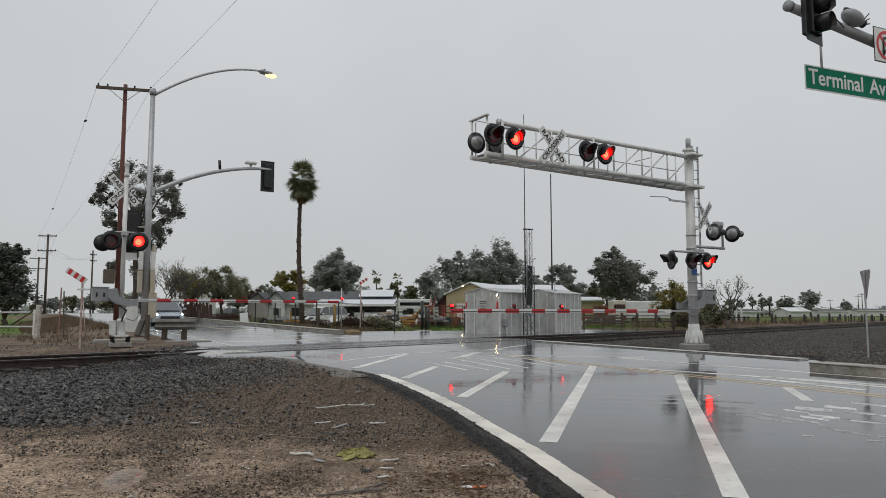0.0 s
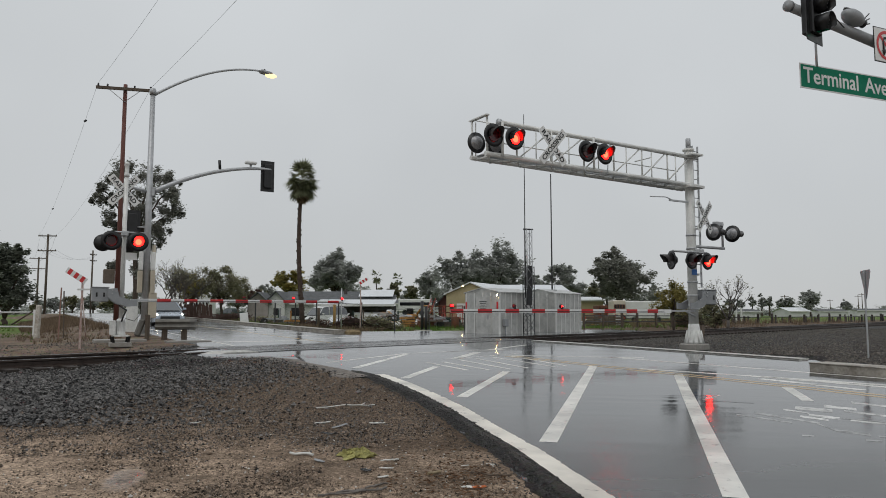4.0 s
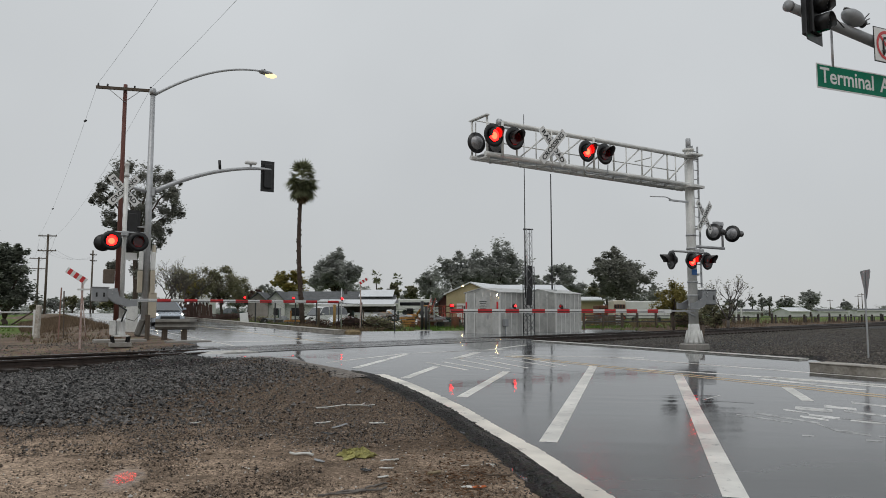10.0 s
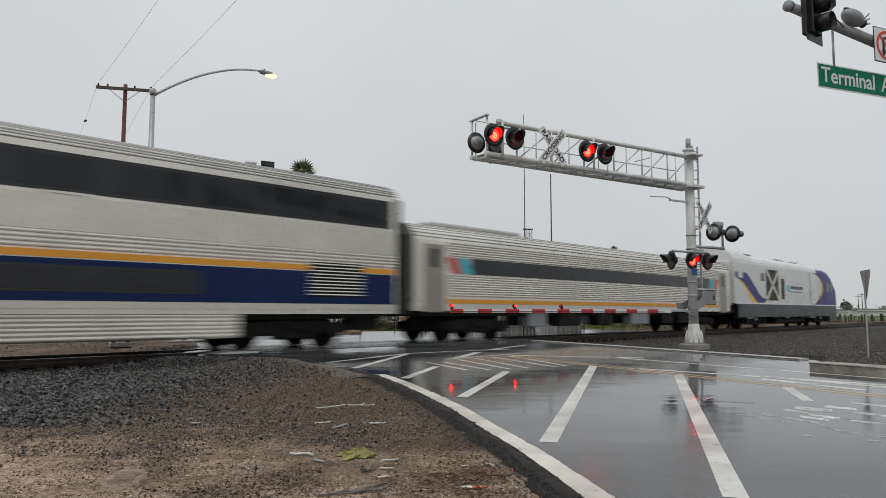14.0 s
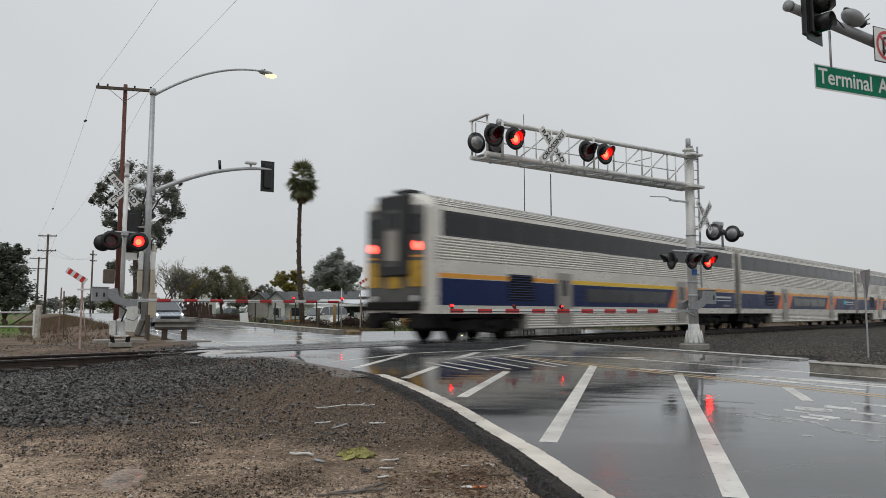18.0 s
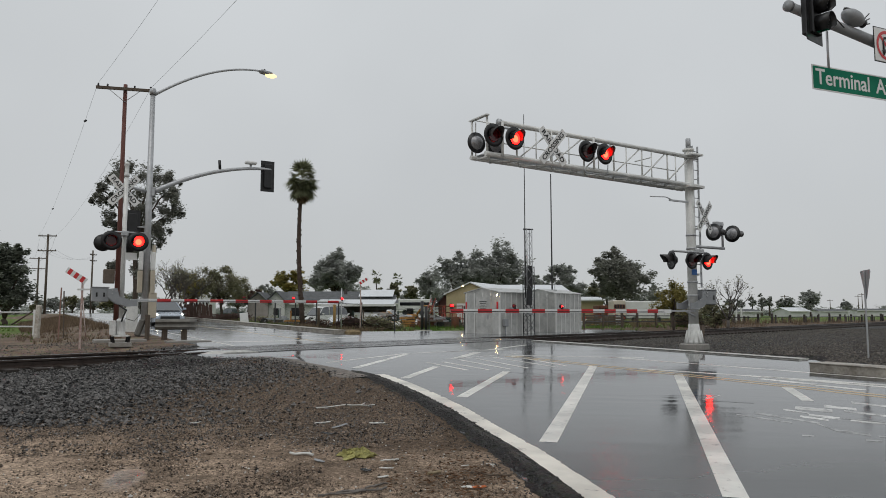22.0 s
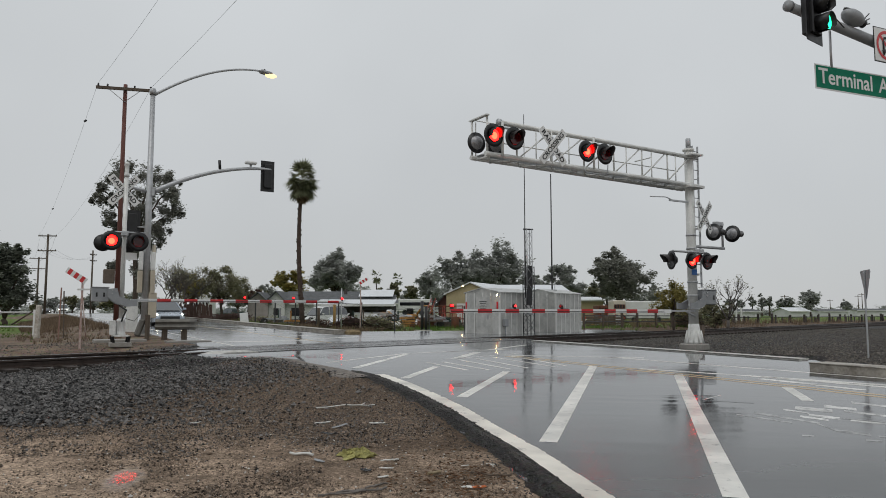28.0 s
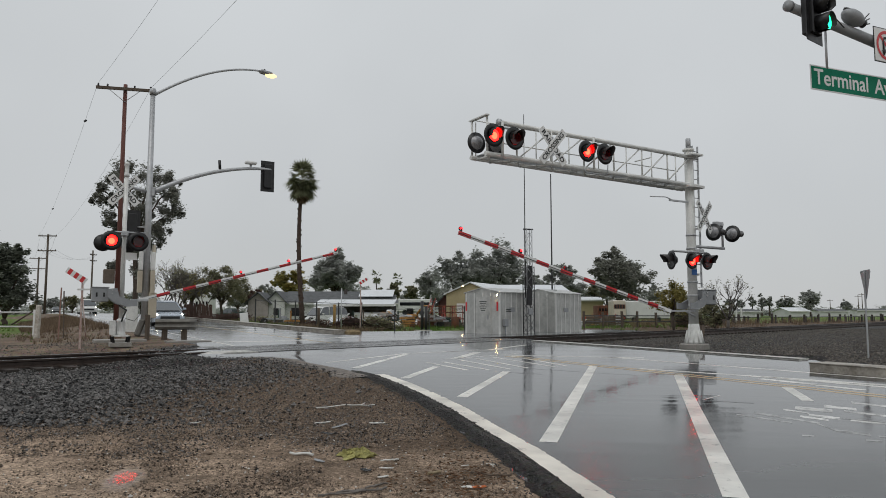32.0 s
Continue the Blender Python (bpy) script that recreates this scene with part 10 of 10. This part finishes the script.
SCRAP_PALE = (M_HOUSEWHITE, M_GREYPAINT, M_WHITEROOF, M_WOODGREY)
SCRAP_DARK = (M_RUSTIRON, M_TRUCK, M_WOODGREY, M_ORANGEMACH, M_GREYPAINT, M_HOUSEWHITE)
scrap_heap(612, 48, 2.6, 0.75, "heap of pale sheets, planks and branches in the yard", 1, SCRAP_PALE + (M_RUSTIRON, M_REDWOOD), 34)
scrap_heap(660, 52, 3.4, 0.8, "heap of white panels and grey scrap in the yard", 2, SCRAP_PALE, 36)
scrap_heap(690, 58, 3.0, 1.2, "tall heap of dark scrap under the porch end", 3, SCRAP_DARK, 34)
scrap_heap(718, 60, 2.6, 0.9, "heap of rusty implements and boxes in the yard", 4, SCRAP_DARK, 30)
scrap_heap(775, 56, 3.0, 0.9, "heap of dark machine parts beside the shed", 5, SCRAP_DARK, 34)
scrap_heap(530, 56, 2.6, 0.6, "low heap of dark oddments by the white house", 6, SCRAP_DARK, 22)
scrap_heap(1050, 60, 3.2, 0.5, "low heap of pale blocks and rusty frames on grass", 7, SCRAP_DARK + SCRAP_PALE, 24)


def pipe_rack(p, Y, label, m_, ladder):
    """An open rack of upright frames with pipes on it and, at one side, a leaning ladder."""
    x = px_x(p, Y)
    o = empty("pipe_rack", pose(x, Y, base_z(x, Y) - 0.1, 0, 0, 12), label, "rack")
    for k in range(3):
        for y in (0, 0.7):
            part("upright", boxed((k * 0.8 - 0.8, y, 0.85), (0.06, 0.06, 1.7)), m_, o)
        for z in (0.6, 1.1, 1.6):
            part("cross_bar", boxed((k * 0.8 - 0.8, 0.35, z), (0.05, 0.75, 0.05)), m_, o)
    for i, z in enumerate((0.66, 0.66, 1.16, 1.16, 1.66)):
        part("pipe", cyl(B(), (-1.2, 0.12 + 0.14 * i, z), (1.2 - 0.1 * i, 0.12 + 0.14 * i, z + 0.02), 0.035, seg=8), M_GALV if i % 2 else M_RUSTIRON, o)
    if ladder:
        for s in (0, 0.36):
            part("ladder_rail", tube(B(), [(-1.9 + s, -0.3, 0.0), (-0.9 + s, 0.1, 2.3)], 0.03, 6), M_REDPAINT, o)
        for k in range(7):
            u = (k + 0.7) / 7.6
            part("ladder_rung", cyl(B(), (-1.9 + u, -0.3 + 0.4 * u, 2.3 * u), (-1.54 + u, -0.3 + 0.4 * u, 2.3 * u), 0.018, seg=6), M_REDPAINT, o)
    return o


pipe_rack(783, 58, "rusty open pipe rack with a red ladder leaning on it", M_RUSTIRON, True)
pipe_rack(805, 55, "low red pipe rack beside the signal house", M_REDPAINT, False)


def boat():
    x, y = px_x(660, 58), 58
    o = empty("boat", pose(x, y, base_z(x, y) + 0.62, 0, 0, 4), "upturned pale boat hull on the yard trailer", "boat")
    secs = []
    for xx, w, zb in ((-1.5, 0.55, 0.0), (-0.6, 0.7, -0.05), (0.5, 0.62, 0.0), (1.2, 0.34, 0.12), (1.6, 0.05, 0.30)):
        secs.append([(xx, -w, 0.42), (xx, -w * 0.8, zb + 0.12), (xx, 0, zb), (xx, w * 0.8, zb + 0.12), (xx, w, 0.42)])
    part("hull", loft(B(), secs), M_HOUSEWHITE, o)
    part("gunwale", tube(B(), [s_[0] for s_ in secs] + [s_[-1] for s_ in reversed(secs)], 0.025, 6), M_GREYPAINT, o)
    return o


crates(510, 50, 6, "", 1)
crates(640, 54, 7, "", 2)
crates(700, 56, 7, "", 3)
crates(780, 52, 12, "", 4)
crates(1075, 56, 5, "", 5)


def backhoe():
    x, y = px_x(736, 66), 66
    o = empty("excavator", pose(x, y, base_z(x, y) - 0.2, 0, 0, -10), "faded orange digger with raised boom and rusty bucket", "digger")
    part("body", boxed((-0.3, 0, 0.85), (0.9, 1.0, 0.5), bevel=0.06), M_ORANGEMACH, o)
    part("cab", boxed((-0.55, 0, 1.35), (0.5, 0.8, 0.6), bevel=0.05), M_TRUCK, o)
    part("track", boxed((-0.5, -0.6, 0.3), (2.2, 0.35, 0.55), bevel=0.15), M_TRUCK, o)
    part("track", boxed((-0.5, 0.6, 0.3), (2.2, 0.35, 0.55), bevel=0.15), M_TRUCK, o)
    part("boom", tube(B(), [(0.1, 0, 1.1), (0.7, 0, 1.9), (1.4, 0, 1.75)], 0.11, 6), M_ORANGEMACH, o)
    part("stick", tube(B(), [(1.35, 0, 1.8), (1.75, 0, 0.8)], 0.09, 6), M_ORANGEMACH, o)
    bm = B()
    prism(bm, [(1.55, 0.85), (1.95, 0.75), (2.0, 0.4), (1.7, 0.25), (1.5, 0.5)], -0.3, 0.3, "y")
    part("bucket", bm, M_RUSTIRON, o)
    return o


backhoe()


def flatbed(p0, p1, Y, label, m_):
    x0, x1 = px_x(p0, Y), px_x(p1, Y)
    L = x1 - x0
    o = empty("flatbed_trailer", pose((x0 + x1) / 2, Y, base_z(x0, Y) - 0.1), label, "trailer")
    part("deck", boxed((0, 0.9, 0.72), (L, 1.9, 0.10)), m_, o)
    part("side_beam", boxed((0, -0.05, 0.66), (L, 0.08, 0.2)), m_, o)
    for k in range(6):
        part("stake", boxed((-L * 0.45 + k * L * 0.18, -0.08, 0.85), (0.06, 0.05, 0.4)), m_, o)
    for sx in (0.12, 0.28):
        part("wheel", cyl(B(), (sx * L, -0.15, 0.36), (sx * L, 0.1, 0.36), 0.36, seg=16), M_TYRE, o)
    part("drawbar", tube(B(), [(-L / 2, 0.9, 0.66), (-L / 2 - 0.9, 0.9, 0.55)], 0.06, 6), m_, o)
    return o


flatbed(1030, 1106, 66, "faded red flatbed trailer on rough grass", M_REDPAINT)
flatbed(780, 816, 58, "faded red low trailer with stake sides", M_REDPAINT)
flatbed(636, 684, 57, "white low boat trailer in the yard", M_HOUSEWHITE)
boat()
# far right: dark board fence along the track
fence_line("board_fence", (px_x(1275, 62), 62), (px_x(1560, 92), 92), 13, 0.95, M_GREYBOARD, "dark broken-down board fence along the track", (0.7,), M_DARKSTEEL, 0.09, pale=110, pale_m=M_GREYBOARD, jitter=0.2, ragged=0.7)
fence_line("board_fence", (px_x(1560, 92), 92), (px_x(1900, 150), 150), 14, 1.0, M_GREYBOARD, "dark broken-down board fence along the track", (0.7,), M_DARKSTEEL, 0.09, pale=70, pale_m=M_GREYBOARD, jitter=0.15, ragged=0.7)
fence_line("post_fence", (px_x(1035, 46), 46), (px_x(1265, 54), 54), 9, 1.15, M_WOODGREY, "leaning dark fence posts with wire beyond the track", (0.5, 0.9), M_DARKSTEEL, 0.06, jitter=0.1)
for _x, _y, _q in ((1303, 75, 541), (1312, 75, 541)):
    _o = empty("white_post", pose(px_x(_x, _y), _y, -0.1), "white carport post beyond the fence", "post")
    part("shaft", boxed((0, 0, (px_z(545, _y) + 0.1) / 2), (0.14, 0.14, px_z(545, _y) + 0.1)), M_HOUSEWHITE, _o)
for _x, _y, _t in ((1390, 190, 522), (1527, 230, 519), (1520, 228, 522), (1470, 250, 530)):
    _o = empty("utility_pole", pose(px_x(_x, _y), _y, 0), "slim grey utility pole far across the fields", "utility pole", "utility poles along the road")
    part("pole", cyl(B(), (0, 0, 0), (0, 0, px_z(_t, _y)), 0.16, 0.1, 8), M_WOODGREY, _o)
    part("crossarm", boxed((0, 0, px_z(_t, _y) - 0.5), (2.2, 0.12, 0.14)), M_WOODGREY, _o)
_o = empty("access_cover", pose(-11.0, 24.2, base_z(-11, 24.2), 0, 0, PHI), "pale concrete access slab beside the gate mast", "slab")
part("slab", boxed((0, 0, 0.0), (1.6, 0.9, 0.10), bevel=0.01), M_CONC, _o)
_o = empty("access_cover", pose(-8.6, 24.0, base_z(-8.6, 24.0), 0, 0, PHI), "pale concrete access slab beside the guard rail", "slab")
part("slab", boxed((0, 0, -0.01), (1.4, 0.7, 0.08), bevel=0.01), M_CONC, _o)


def motions():
    T, ON, LIT = 0.955, 0.17, 0.49
    for lamp, phase, *at in SWING:
        at = at[0] if at else Vector((0, 0, 0))
        face = lambda a: Matrix.Translation(at) @ pose(0, 0, 0, 0, 0, a)
        start, last = (ON, LIT) if phase == 0 else (ON + LIT, T - LIT)
        ev = []
        for k in range(-2, 36):
            ev += [(start + k * T, 1), (start + k * T + last, 0)]
        state = [s for t, s in ev if t < 0.0][-1]
        rows = [(0.0, face(0 if state else 180))]
        for t, s in ev:
            if t < 0.05 or t > 31.85:
                continue
            turn = (180, 120, 60, 0) if s else (0, 60, 120, 180)
            rows += [((round(t * 30) + i) / 30, face(a)) for i, a in enumerate(turn)]
            state = s
        rows.append((32.0, face(0 if state else 180)))
        walk(lamp, rows)
    # the green lens turns its lit face forward once the train has gone
    for lens, at in GREEN:
        g = lambda a: Matrix.Translation(at) @ pose(0, 0, 0, 0, 0, a)
        walk(lens, [(0, g(180)), (27.6, g(180)), (27.63, g(120)), (27.67, g(60)), (27.7, g(0)), (32.0, g(0))])
    # booms rise at the end
    for arm, m, way in ARMS:
        rows = [(0, 0), (30.2, 0), (30.5, 2.2), (31.0, 6.2), (31.4, 9.6), (32.0, 15.0 if way > 0 else 14.4)]
        walk(arm, [(t, m @ pose(0, 0, 0, 0, -way * a, 0)) for t, a in rows])

    # the train runs through; offsets d nudge it to fit the camera's view
    for car, off in CARS:
        rows = []
        for t, d in ((0.0, -0.4), (10.0, -0.4), (13.0, -0.45), (14.0, -0.4), (15.5, 0.0), (17.0, 0.2), (18.0, -0.45), (19.0, 0.0), (24.0, 0.0), (32.0, 0.0)):
            rows.append((t, Matrix.Translation(tw(30.55 + 32.55 * (t - 13.0) + off + d, TRACK_P, RAIL_TOP)) @ pose(0, 0, 0, 0, 0, TRACK_DEG)))
        walk(car, rows)
    # cars come up the far road; one waits at the boom
    for car, v1, speed, w in APPROACH:
        rows = []
        for t in (0.0, 8.0, 16.0, 24.0, 28.0, 30.0, 32.0):
            P = rw(v1 + speed * (32.0 - t), w)
            rows.append((t, pose(P.x, P.y, P.z - 0.04, 0, 0, CAR_DEG)))
        walk(car, rows)
    # the street sign sways on its rods
    sway = [(0, 0), (0.5, -0.12), (1, -0.1), (1.5, 0), (2, 0.03), (2.5, 0.02), (3, 0), (3.5, -0.16), (4.2, -0.1), (5, 0.02), (6, 0.05), (6.5, -0.12), (7, -0.21), (7.5, -0.02), (8, 0.09), (9, 0.1), (10, 0.3), (11, 0.3), (12.5, 0.33), (14, 0.33), (15.5, 0.29), (17, 0.25), (18.5, 0.25), (19, 0.23), (21, 0.2), (23, 0.17), (25, 0.2), (28, 0.26), (30, 0.2), (32, 0.14)]
    base = pose(7.26, 13.0, 5.615, 0, 0, 22)
    walk(STREET_SIGN, [(t, base @ pose(d, 0, 0.74 - math.sqrt(0.74 ** 2 - d * d))) for t, d in sway])


motions()
